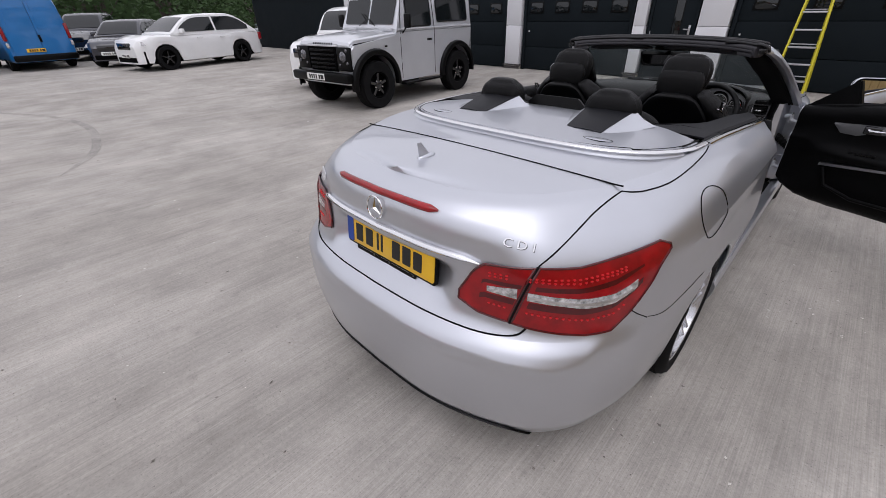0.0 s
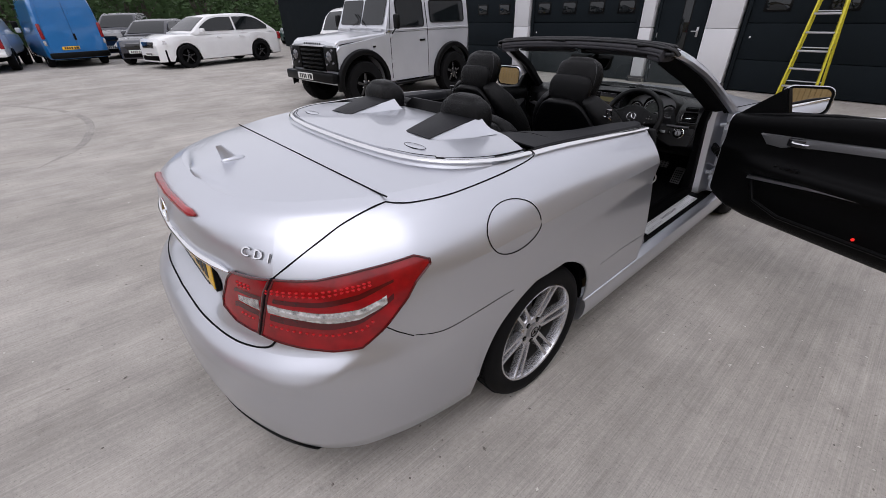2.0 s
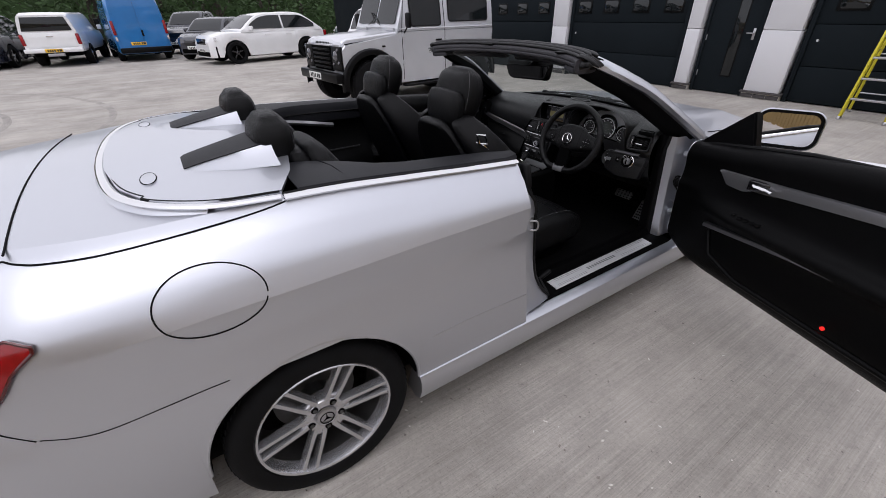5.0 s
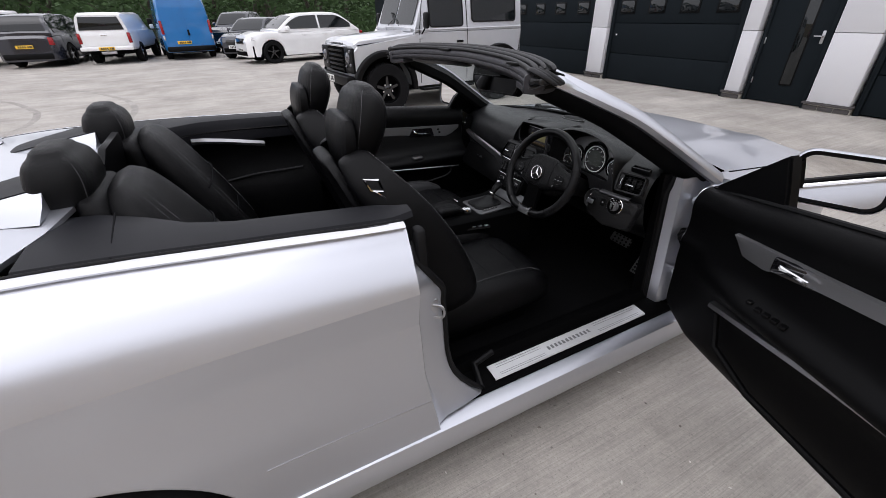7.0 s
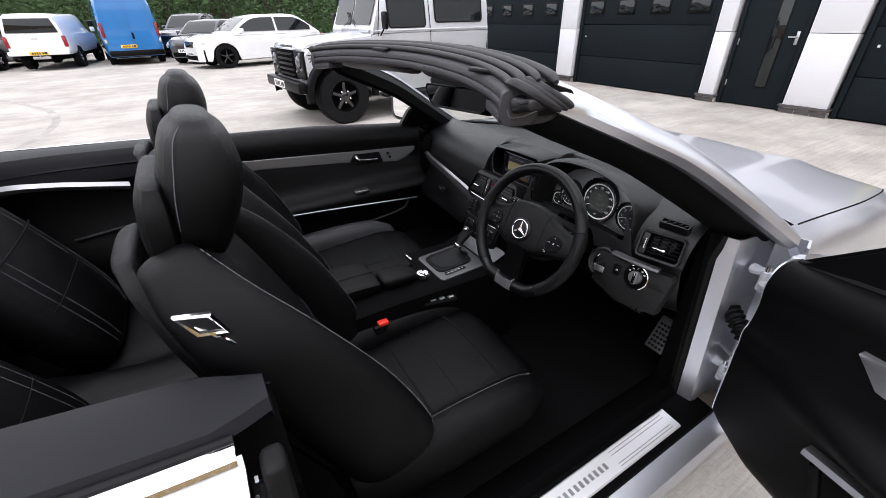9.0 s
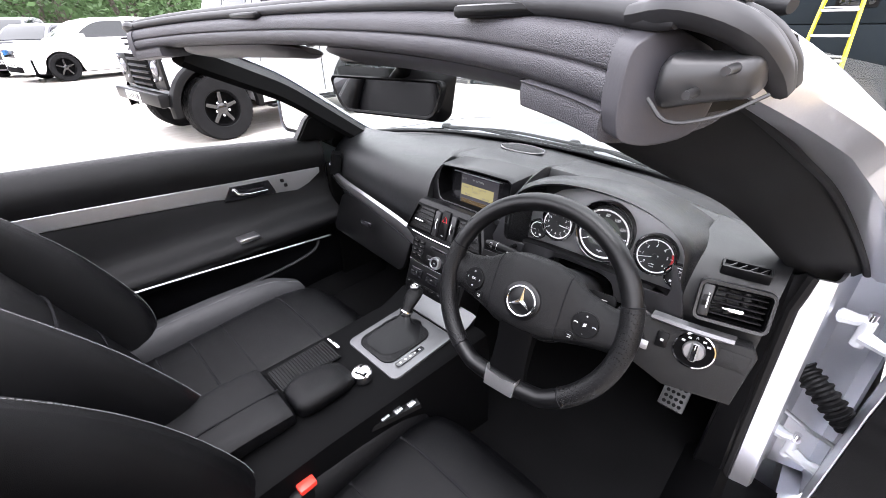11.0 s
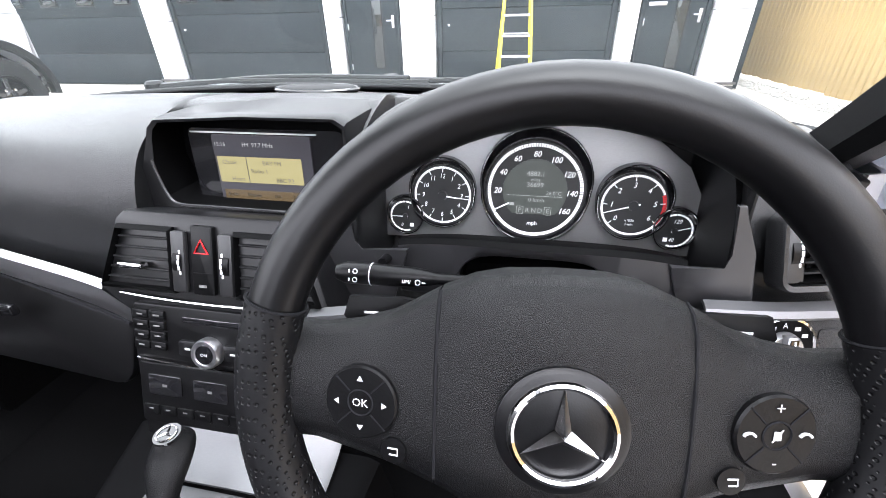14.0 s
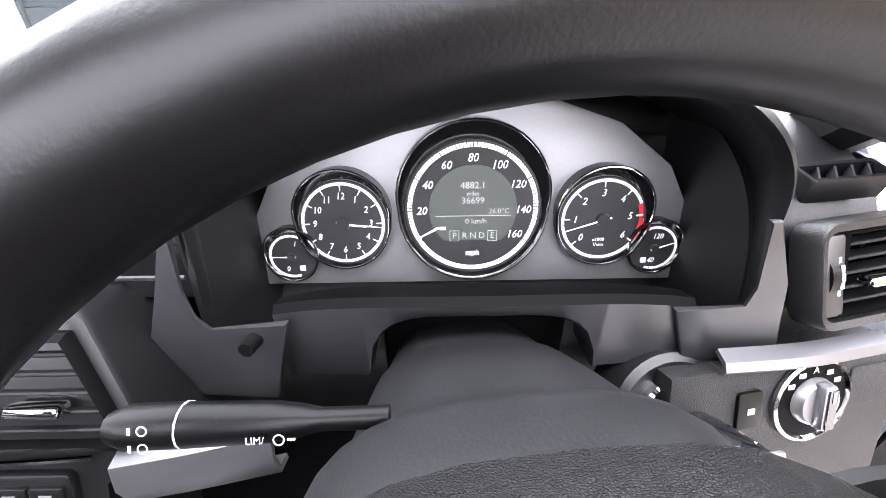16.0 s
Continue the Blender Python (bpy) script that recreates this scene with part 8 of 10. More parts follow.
# ---- the open driver's door ----
DA = Vector((0.607, -0.2, 0)).normalized()       # along the door, away from its hinges
DN = Vector((-DA.y, DA.x, 0))                    # towards its outer side
D0 = Vector((1.087, 1.93, 0)) - DA * 0.286


def dp(s, d, z):
    """A point of the door: s along it, d outwards from its inner face, z up."""
    p = D0 + DA * s + DN * d
    return Vector((p.x, p.y, z))




def door_top(s):
    return float(np.interp(s, [0.0, 0.13, 0.23, 0.61, 0.83, 1.35], [0.93, 0.945, 0.958, 1.015, 1.04, 1.062]))


def door_low(s):
    return float(np.interp(s, [0.0, 0.03, 0.08, 0.18, 0.3, 1.2, 1.3, 1.35], [0.62, 0.45, 0.36, 0.315, 0.292, 0.282, 0.30, 0.40]))


bm = B()
rows = []
for s in np.linspace(0.06, 1.34, 44):
    zt, zl = door_top(s), door_low(s)
    rows.append([dp(s, 0.155, zl), dp(s, 0.165, zl + 0.06), dp(s, 0.172, zl + 0.25), dp(s, 0.155, 0.80), dp(s, 0.125, zt - 0.06), dp(s, 0.085, zt), dp(s, 0.07, zt)])
loft(bm, rows)
solid(bm, 0.008)
door = part("driver_door", bm, SILVER, convertible, "open driver's door with black lining and grey trim")
bm = B()
rows = []
for s in np.linspace(0.07, 1.325, 50):
    zt, zl = door_top(s), door_low(s)
    rows.append(curve([dp(s, 0.085, zt + 0.002), dp(s, 0.045, zt + 0.008), dp(s, 0.015, zt - 0.008), dp(s, 0.0, zt - 0.05), dp(s, 0.008, zt - 0.115), dp(s, 0.004, zt - 0.17), dp(s, -0.005, 0.74), dp(s, -0.045 * min(1, max(0, s - 0.16) * 4), 0.70), dp(s, -0.05 * min(1, max(0, s - 0.16) * 4), 0.665), dp(s, 0.005, 0.60), dp(s, 0.012, 0.46), dp(s, 0.03, max(zl + 0.05, 0.36)), dp(s, 0.09, zl + 0.012), dp(s, 0.15, zl + 0.003)], 44))
end = [[p + DN * (t * (0.15 - (p - D0).dot(DN))) - DA * (0.02 * math.sin(math.pi * t)) for p in rows[0]] for t in np.linspace(0.03, 1, 6)]
loft(bm, rows)
solid(bm, 0.006)
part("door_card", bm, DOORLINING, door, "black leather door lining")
bm = B()
loft(bm, end)
solid(bm, 0.003)
part("door_end_panel", bm, SILVER, door)
bm = B()
tube(bm, [dp(0.09, 0.12, 0.93), dp(0.085, 0.13, 0.70), dp(0.09, 0.138, 0.45), dp(0.11, 0.142, 0.355), dp(0.18, 0.146, 0.308), dp(0.4, 0.148, 0.287), dp(1.3, 0.148, 0.30)], 0.009, 8)
part("door_edge_seal", bm, SEAL, door)
# trim strip: wide at the front by the handle, then a band to the rear
bm = B()
rows = []
for s in np.linspace(0.285, 1.25, 60):
    zt = float(np.interp(s, [0.285, 0.58, 0.9, 1.25], [0.872, 0.893, 0.923, 0.945]))
    h = float(np.interp(s, [0.285, 0.335, 0.42, 0.47, 0.60, 1.25], [0.004, 0.058, 0.066, 0.048, 0.043, 0.034]))
    rows.append([dp(s, 0.012, zt + 0.004), dp(s, -0.006, zt), dp(s, -0.009, zt - h * 0.5), dp(s, -0.006, zt - h), dp(s, 0.012, zt - h - 0.004)])
loft(bm, rows)
solid(bm, 0.004)
part("trim_strip", bm, BRUSHED, door)
bm = B()
box(bm, dp(0.51, -0.004, 0.862), (0.13, 0.02, 0.05), 0.008, m=None)
rec = part("handle_recess", bm, GLOSSBLACK, door)
bm = B()
tube(bm, [dp(0.46, -0.014, 0.872), dp(0.48, -0.026, 0.862), dp(0.56, -0.028, 0.866)], [0.009, 0.008, 0.006], 8)
part("pull_handle", bm, CHROME, rec)
bm = B()
rows = []
for s in np.linspace(0.305, 1.3, 24):
    z = float(np.interp(s, [0.305, 0.72, 1.3], [0.603, 0.645, 0.672]))
    rows.append([dp(s, -0.008, z + 0.012), dp(s, -0.028, z + 0.008), dp(s, -0.03, z - 0.008), dp(s, -0.010, z - 0.014)])
loft(bm, rows)
solid(bm, 0.004)
part("pocket_rail", bm, SATIN, door)
bm = B()
tube(bm, [dp(0.33, -0.01, 0.58), dp(0.38, -0.02, 0.47), dp(0.55, -0.025, 0.42), dp(1.28, -0.025, 0.42)], 0.012, 8)
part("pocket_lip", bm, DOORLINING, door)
for s in (0.475, 0.503, 0.531, 0.559):
    bm = B()
    box(bm, dp(s, -0.033, 0.713 + (s - 0.5) * 0.05), (0.020, 0.022, 0.010), 0.003)
    part("window_switch", bm, PLASTIC, door)
bm = B()
revolve(bm, [(0.010, 0), (0.010, 0.006), (0.008, 0.008), (0.0001, 0.008)], Matrix.Translation(dp(0.44, -0.031, 0.712)), 16)
part("mirror_switch", bm, PLASTIC, door)
bm = B()
revolve(bm, [(0.008, 0), (0.008, 0.006), (0.0001, 0.008)], plane_at(dp(0.925, -0.004, 0.443), DA, (0, 0, 1)), 16)
part("door_warning_lamp", bm, REDLAMP, door, "small glowing red warning lamp")
bm = B()
tube(bm, [dp(0.08, 0.06, door_top(0.08) + 0.006), dp(0.6, 0.06, door_top(0.6) + 0.012), dp(1.33, 0.06, door_top(1.33) + 0.012)], 0.010, 8)
part("waist_seal", bm, SEAL, door)
bm = B()
tube(bm, [dp(0.28, 0.088, door_top(0.28) + 0.004), dp(0.8, 0.088, door_top(0.8) + 0.006), dp(1.33, 0.088, door_top(1.33) + 0.006)], 0.009, 8)
part("waist_chrome", bm, CHROME, door)
# triangular corner piece and mirror
bm = B()
tri = [dp(0.06, 0.05, 0.935), dp(0.30, 0.06, 1.135), dp(0.335, 0.06, 1.04), dp(0.36, 0.055, 0.972), dp(0.15, 0.05, 0.935)]
vs = [bm.verts.new(p) for p in tri] + [bm.verts.new(p + DN * 0.045) for p in tri]
bm.faces.new(vs[:5])
bm.faces.new(vs[5:][::-1])
for k in range(5):
    bm.faces.new((vs[k], vs[(k + 1) % 5], vs[5 + (k + 1) % 5], vs[5 + k]))
bmesh.ops.recalc_face_normals(bm, faces=bm.faces[:])
bmesh.ops.bevel(bm, geom=bm.edges[:], offset=0.008, segments=2, affect="EDGES")
part("mirror_sail", bm, PLASTIC, door)


def wing_mirror(parent, c, ax, up, s):
    """A painted mirror housing with its glass. ax runs across the glass, away from the car."""
    m = plane_at(c, ax, up)  # its z looks back
    if m.col[2].y > 0:
        m = m @ Matrix.Rotation(math.pi, 4, "Y")
    bm = B()
    rows = []
    for d, k in ((-0.10, 0.35), (-0.085, 0.62), (-0.05, 0.88), (-0.01, 1.0), (0.012, 1.0), (0.016, 0.965)):
        rows.append([m @ Vector((x * k, y * k, d)) for x, y in rounded(0.252, 0.172, 0.05, 8)])
    vs = loft(bm, rows, True)
    cap(bm, vs[0])
    bmesh.ops.recalc_face_normals(bm, faces=bm.faces[:])
    h = part("wing_mirror", bm, SILVER, parent)
    bm = B()
    prism(bm, rounded(0.24, 0.16, 0.045, 8), m @ Matrix.Translation((0, 0, 0.0)), 0.006)
    part("mirror_back", bm, PLASTIC, h)
    bm = B()
    prism(bm, rounded(0.215, 0.138, 0.036, 8), m @ Matrix.Translation((0, 0, 0.007)), 0.002)
    part("mirror_glass", bm, MIRROR, h)
    bm = B()
    q = m @ Vector((-0.10, -0.075, -0.03)) if s > 0 else m @ Vector((0.10, -0.075, -0.03))
    e = m @ Vector((-0.20, -0.095, -0.04)) if s > 0 else m @ Vector((0.20, -0.095, -0.04))
    tube(bm, [m @ Vector((0, -0.06, -0.04)), q, e], [0.03, 0.035, 0.035], 10, flat=0.7)
    part("mirror_foot", bm, PLASTIC, h)
    return h


wing_mirror(door, (1.195, 2.165, 1.045), (0.93, 0.36, 0.0), (0.02, 0.05, 1), 1)
bm = B()
tri = [(-0.755, 1.835, 0.958), (-0.745, 1.895, 1.050), (-0.730, 1.955, 1.075), (-0.745, 2.06, 1.005), (-0.765, 2.15, 0.945)]
vs = [bm.verts.new(p) for p in tri] + [bm.verts.new((x - 0.04, y, z)) for x, y, z in tri]
bm.faces.new(vs[:5])
bm.faces.new(vs[5:][::-1])
for k in range(5):
    bm.faces.new((vs[k], vs[(k + 1) % 5], vs[5 + (k + 1) % 5], vs[5 + k]))
bmesh.ops.recalc_face_normals(bm, faces=bm.faces[:])
bmesh.ops.bevel(bm, geom=bm.edges[:], offset=0.007, segments=2, affect="EDGES")
part("mirror_sail", bm, PLASTIC, convertible)
wing_mirror(convertible, (-0.99, 1.985, 1.025), (1.0, 0.10, 0.0), (0.0, 0.05, 1), -1)


# ---- dashboard ----
words(["D", "I", "12", "1", "2", "3", "4", "5", "6", "7", "8", "9", "10", "11", "20", "40", "60", "80", "100", "120", "140", "160", "0", "mph", "4882.1", "miles", "36699", "26.0°C", "0 km/h",
       "P", "R", "N", "D", "E", "x1000", "1/min", "°C", "15:16", "FM  97.7 MHz", "Classic", "BAY FM", "Radio 1", "Heart", "BBC R2", "Presets", "Info", "Sound", "OK", "+", "-", "LIM/", "A", "C",
       "ABC", "DEF", "ON", "AUTO", "ZONE", "CDI", "Radio", "Disc"])

# main moulding: sections across the car, from the left door to the right
def dash_front(x):
    """How far back the face of the dashboard comes at x."""
    return float(np.interp(x, [-0.75, -0.6, -0.3, -0.15, 0.0, 0.10, 0.16, 0.25, 0.56, 0.62, 0.75], [1.975, 1.938, 1.908, 1.90, 1.90, 1.908, 1.925, 1.932, 1.935, 1.945, 1.99]))


def dash_edge(x):
    """Height of the top's rear lip at x."""
    return float(np.interp(x, [-0.75, -0.5, -0.2, 0.1, 0.2, 0.36, 0.52, 0.62, 0.75], [0.965, 0.992, 1.004, 1.006, 1.004, 1.0, 0.99, 0.972, 0.955]))


SCREEN_BAY, DIAL_BAY = (-0.118, 0.150), (0.156, 0.556)
cols = list(np.linspace(-0.755, 0.703, 60)) + [e + d for e in SCREEN_BAY + DIAL_BAY for d in (-0.0012, 0.0012)]
rows = []
for x in sorted(cols):
    f, e = dash_front(x), dash_edge(x)
    back_y = float(np.interp(abs(x), [0, 0.35, 0.6, 0.76], [2.37, 2.33, 2.255, 2.18]))
    back_z = float(np.interp(abs(x), [0, 0.35, 0.6, 0.76], [0.972, 0.967, 0.955, 0.94]))
    if SCREEN_BAY[0] < x < SCREEN_BAY[1]:
        pts = [(back_y, back_z), (back_y - 0.10, back_z + 0.016), (2.08, e + 0.004), (2.03, e + 0.002), (2.02, e - 0.02), (2.015, 0.93), (2.01, 0.89), (1.97, 0.85), (1.93, 0.80), (f + 0.03, 0.73), (f + 0.09, 0.64), (f + 0.20, 0.58)]
    elif DIAL_BAY[0] < x < DIAL_BAY[1]:
        pts = [(back_y, back_z), (back_y - 0.10, back_z + 0.014), (2.12, e + 0.002), (2.10, e - 0.01), (2.095, e - 0.03), (2.09, 0.95), (2.085, 0.90), (2.08, 0.84), (2.04, 0.80), (1.99, 0.73), (2.02, 0.64), (2.13, 0.58)]
    else:
        pts = [(back_y, back_z), (back_y - 0.10, back_z + 0.014), (f + 0.18, e + 0.007), (f + 0.12, e + 0.002), (f + 0.075, e - 0.012), (f + 0.038, e - 0.036), (f + 0.014, e - 0.072), (f + 0.002, e - 0.115), (f, 0.835), (f + 0.008, 0.79), (f + 0.05, 0.68), (f + 0.20, 0.58)]
    rows.append(curve([(x, y, z) for y, z in pts], 34))
bm = B()
loft(bm, rows)
dash = part("dashboard", bm, DASH, convertible, "dark grey grained dashboard with silver trim strips", angle=50)


# instrument hood: an arch over the dials on two short legs
def hood_row(y, half, top, leg, cx=0.357):
    out = [(cx - half * 1.03, y, 0.865), (cx - half * 1.015, y, 0.90)]
    for t in np.linspace(0, math.pi, 33):
        c, s = math.cos(t), math.sin(t)
        out.append((cx - half * math.copysign(abs(c) ** 0.92, c), y, leg + (top - leg) * abs(s) ** 0.92))
    return out + [(cx + half * 1.015, y, 0.90), (cx + half * 1.03, y, 0.865)]


bm = B()
loft(bm, [hood_row(2.08, 0.228, 1.012, 0.93), hood_row(2.02, 0.220, 1.026, 0.935), hood_row(1.95, 0.202, 1.036, 0.94), hood_row(1.934, 0.196, 1.040, 0.942), hood_row(1.927, 0.198, 1.046, 0.943), hood_row(1.932, 0.203, 1.051, 0.944), hood_row(1.955, 0.209, 1.052, 0.944), hood_row(2.0, 0.216, 1.044, 0.942), hood_row(2.06, 0.224, 1.026, 0.936), hood_row(2.13, 0.232, 1.004, 0.93), hood_row(2.20, 0.24, 0.975, 0.92)])
part("instrument_hood", bm, DASH, dash, angle=60)
# top panel with the speaker lid
bm = B()
prism(bm, [(-0.14, 2.16), (0.66, 2.12), (0.60, 2.225), (0.36, 2.30), (0.02, 2.345), (-0.12, 2.32)], Matrix.Translation((0, 0, 0.985)) @ Matrix.Rotation(radians(-0.5), 4, "X"), 0.010, 0.003)
part("dash_top_panel", bm, PLASTIC, dash)
bm = B()
revolve(bm, [(0.075, 0), (0.075, 0.006), (0.066, 0.009), (0.0001, 0.010)], Matrix.Translation((-0.025, 2.235, 0.992)) @ Matrix.Diagonal((1, 0.52, 1, 1)), 32)
part("speaker_lid", bm, SEAL, dash)
bm = B()
tube(bm, [(-0.025 + 0.077 * math.cos(t), 2.235 + 0.04 * math.sin(t), 0.998) for t in np.linspace(0, 2 * math.pi, 30)[:-1]], 0.003, 6, closed=True)
part("speaker_ring", bm, GLOSSBLACK, dash)

# silver strips
for pts, h in (([(-0.735, 1.955, 0.848), (-0.6, 1.918, 0.833), (-0.4, 1.893, 0.815), (-0.22, 1.872, 0.797), (-0.112, 1.851, 0.786)], 0.028), ([(0.534, 1.903, 0.833), (0.60, 1.907, 0.8345), (0.672, 1.92, 0.835)], 0.018), ([(0.122, 1.842, 0.804), (0.17, 1.845, 0.812), (0.222, 1.850, 0.821)], 0.042)):
    bm = B()
    rows = []
    wide = h
    for i, p in enumerate(curve(pts, 24)):
        h = wide * (0.95 + 0.75 * i / 23) if wide == 0.028 else wide
        rows.append([p + Vector((0, 0.008, h / 2)), p + Vector((0, -0.004, h / 2 - 0.003)), p + Vector((0, -0.008, 0)), p + Vector((0, -0.004, -h / 2 + 0.003)), p + Vector((0, 0.008, -h / 2))])
    loft(bm, rows)
    solid(bm, 0.004)
    part("silver_strip", bm, SATIN if wide == 0.028 else TRIMSHADE, dash)
bm = B()
tube(bm, curve([(-0.735, 1.952, 0.828), (-0.6, 1.916, 0.812), (-0.4, 1.891, 0.795), (-0.14, 1.852, 0.766)], 20), 0.003, 6)
part("strip_shadow_gap", bm, SEAM, dash)
bm = B()
prism(bm, rounded(0.46, 0.15, 0.03), plane_at((-0.42, 1.905, 0.705), (1, -0.07, 0), (0, 0.45, 1)), 0.01, 0.004)
glove = part("glovebox_lid", bm, PLASTIC, dash)
bm = B()
box(bm, (-0.40, 1.872, 0.742), (0.06, 0.012, 0.018), 0.004)
part("latch", bm, GLOSSBLACK, glove)


def vent(parent, m, w, h, skewl, slats, wheel_at, name="air_vent"):
    """An air vent: surround, slats, uprights, a bright tab and a thumbwheel. m looks towards the cabin."""
    bm = B()
    outer = [(-w / 2 - skewl, -h / 2), (w / 2, -h / 2), (w / 2, h / 2), (-w / 2 + skewl, h / 2)]
    ring = [Vector((x * 1.08, y * 1.14, 0)) for x, y in outer]
    inn = [Vector((x, y, 0)) for x, y in outer]
    rows = [[p + Vector((0, 0, -0.03)) for p in ring], ring, [p * 1.0 + Vector((0, 0, 0.004)) for p in inn], [p * 0.97 + Vector((0, 0, 0.0)) for p in inn], [p * 0.95 + Vector((0, 0, -0.035)) for p in inn]]
    vs = loft(bm, [[m @ p for p in r] for r in rows], True)
    cap(bm, vs[-1])
    v = part(name, bm, SHADEBLACK, parent)
    for k in range(slats):
        y = h * ((k + 0.75) / (slats + 0.5) - 0.5)
        f = y / h + 0.5
        xl = -w / 2 - skewl + 2 * skewl * f
        bm = B()
        box(bm, ((xl + w / 2) / 2, y, -0.008), (w / 2 - xl - 0.006, 0.0026, 0.018), 0.001, m=m, seg=1)
        part("slat", bm, SEAL, v)
    bm = B()
    for k in range(3):
        x = -w / 2 + skewl + (w - skewl) * (k + 0.8) / 3.3
        box(bm, (x, 0, -0.024), (0.003, h * 0.9, 0.01), 0, m=m)
    part("upright_vane", bm, SHADEBLACK, v)
    bm = B()
    box(bm, (-0.008, -h * 0.12, 0.004), (0.034, 0.008, 0.012), 0.003, m=m)
    part("bright_tab", bm, CHROME, v)
    if wheel_at is not None:
        bm = B()
        box(bm, (wheel_at, 0, 0.0), (0.018, h * 1.05, 0.008), 0.003, m=m)
        part("wheel_plate", bm, GREYTRIM, v)
        bm = B()
        c = m @ Vector((wheel_at, 0, -0.0175))
        a = Vector(m.col[0].xyz)
        cyl(bm, c - a * 0.0055, c + a * 0.0055, 0.024, seg=28)
        tw = part("thumbwheel", bm, PLASTIC, v)
        bm = B()
        for t in np.linspace(-0.75, 0.75, 7):
            box(bm, (wheel_at + 0.003, 0.0241 * math.sin(t), -0.0175 + 0.0241 * math.cos(t)), (0.0022, 0.0052, 0.001), 0, m=m)
        part("wheel_marks", bm, WHITEMARK, tw)
    return v


# centre stack: its face leans back; q runs down from the top
SO, SX = Vector((-0.012, 1.882, 0.915)), Vector((1, 0, 0))
SU = Vector((0, 0.34, 0.94)).normalized()
STK = plane_at(SO, SX, SU)
if STK.col[2].y > 0:
    STK = STK @ Matrix.Rotation(math.pi, 4, "Y")
bm = B()
prism(bm, [(-0.146, -0.102), (-0.114, -0.010), (-0.102, 0.0), (0.114, 0.0), (0.126, -0.010), (0.158, -0.102), (0.118, -0.116), (0.112, -0.36), (-0.092, -0.36), (-0.096, -0.116)], STK @ Matrix.Translation((0, 0, -0.10)), 0.10, 0.006)
stack = part("console_face", bm, STACKBLACK, dash)
# screen hood: its mouth leans back, and flares to the left at its foot
hood_out = [(-0.150, 0.890), (-0.160, 0.903), (-0.118, 0.950), (-0.104, 0.985), (-0.099, 0.998), (-0.088, 1.007), (0.025, 1.0125), (0.138, 1.012), (0.150, 1.005), (0.153, 0.886)]
hood_in = [(-0.078, 0.9035), (-0.092, 0.914), (-0.102, 0.952), (-0.096, 0.983), (-0.092, 0.993), (-0.083, 1.001), (0.025, 1.0065), (0.134, 1.006), (0.146, 0.999), (0.149, 0.902)]
lip_y = lambda z: 1.926 + (z - 0.89) * 0.125
rows = [[(x, 2.05, z) for x, z in hood_out], [(x, 1.962, z) for x, z in hood_out], [(x, lip_y(z) + 0.005, z - 0.0008) for x, z in hood_out], [(x * 0.995, lip_y(z), z - 0.003 if z > 0.95 else z + 0.001) for x, z in hood_out], [(x, lip_y(z) + 0.001, z) for x, z in hood_in], [(x * 0.98, 1.985, 0.945 + (z - 0.945) * 0.93) for x, z in hood_in]]
bm = B()
loft(bm, rows[:5], True)
sh = part("screen_hood", bm, STACKBLACK, dash)
bm = B()
vs = loft(bm, [[(x, y + 0.0005, z) for x, y, z in r] for r in rows[4:]], True)
cap(bm, vs[-1])
# liner colour blackened to imitate the shade inside the hood
part("screen_liner", bm, SHADEBLACK, sh)
bm = B()
tube(bm, curve([Vector((x, lip_y(z) - 0.0005, z)) for x, z in ((-0.103, 0.958), (-0.100, 0.940), (-0.092, 0.915), (-0.079, 0.9045), (-0.04, 0.9035), (0.06, 0.9028), (0.148, 0.9025))], 24), 0.0019, 6)
part("hood_lip", bm, CHEEK, sh)
SM = plane_at((0.028, 1.962, 0.9400), (1, 0, 0), (0, 0.12, 1))
if SM.col[2].y > 0:
    SM = SM @ Matrix.Rotation(math.pi, 4, "Y")
bm = B()
prism(bm, rounded(0.205, 0.100, 0.008), SM @ Matrix.Translation((0.004, 0, -0.006)), 0.006)
part("screen_surround", bm, GLOSSBLACK, sh)
bm = B()
prism(bm, rounded(0.130, 0.086, 0.003), SM @ Matrix.Translation((0, 0, 0.0005)), 0.002)
part("display", bm, SCREENDARK, sh)
bm = B()
prism(bm, rounded(0.1135, 0.032, 0.001), SM @ Matrix.Translation((-0.0055, 0.001, 0.0026)), 0.0004)
part("display_list", bm, SCREENYELLOW, sh)
bm = B()
prism(bm, rounded(0.116, 0.012, 0.001), SM @ Matrix.Translation((-0.002, -0.0305, 0.0026)), 0.0004)
part("display_menu", bm, SCREENBROWN, sh)
for s, x, y, h in (("Classic", -0.045, 0.010, 0.0075), ("BAY FM", 0.012, 0.010, 0.0075), ("Radio 1", -0.006, 0.0, 0.0075), ("Heart", -0.037, -0.0105, 0.0075), ("BBC R2", 0.027, -0.0105, 0.0075), ("Radio", -0.048, -0.0305, 0.0066), ("Presets", -0.018, -0.0305, 0.0066), ("Info", 0.014, -0.0305, 0.0066), ("Sound", 0.042, -0.0305, 0.0066)):
    bm = B()
    write(bm, s, SM @ Matrix.Translation((x, y, 0.0034)), h)
    part("display_word", bm, INK, sh)
bm = B()
box(bm, (-0.022, 0.001, 0.0032), (0.0008, 0.032, 0.0003), 0, m=SM)
part("display_rule", bm, INK, sh)
for s, x in (("15:16", -0.055), ("FM  97.7 MHz", -0.004)):
    bm = B()
    write(bm, s, SM @ Matrix.Translation((x, 0.0315, 0.003)), 0.0072)
    part("display_title", bm, LCDINK, sh)
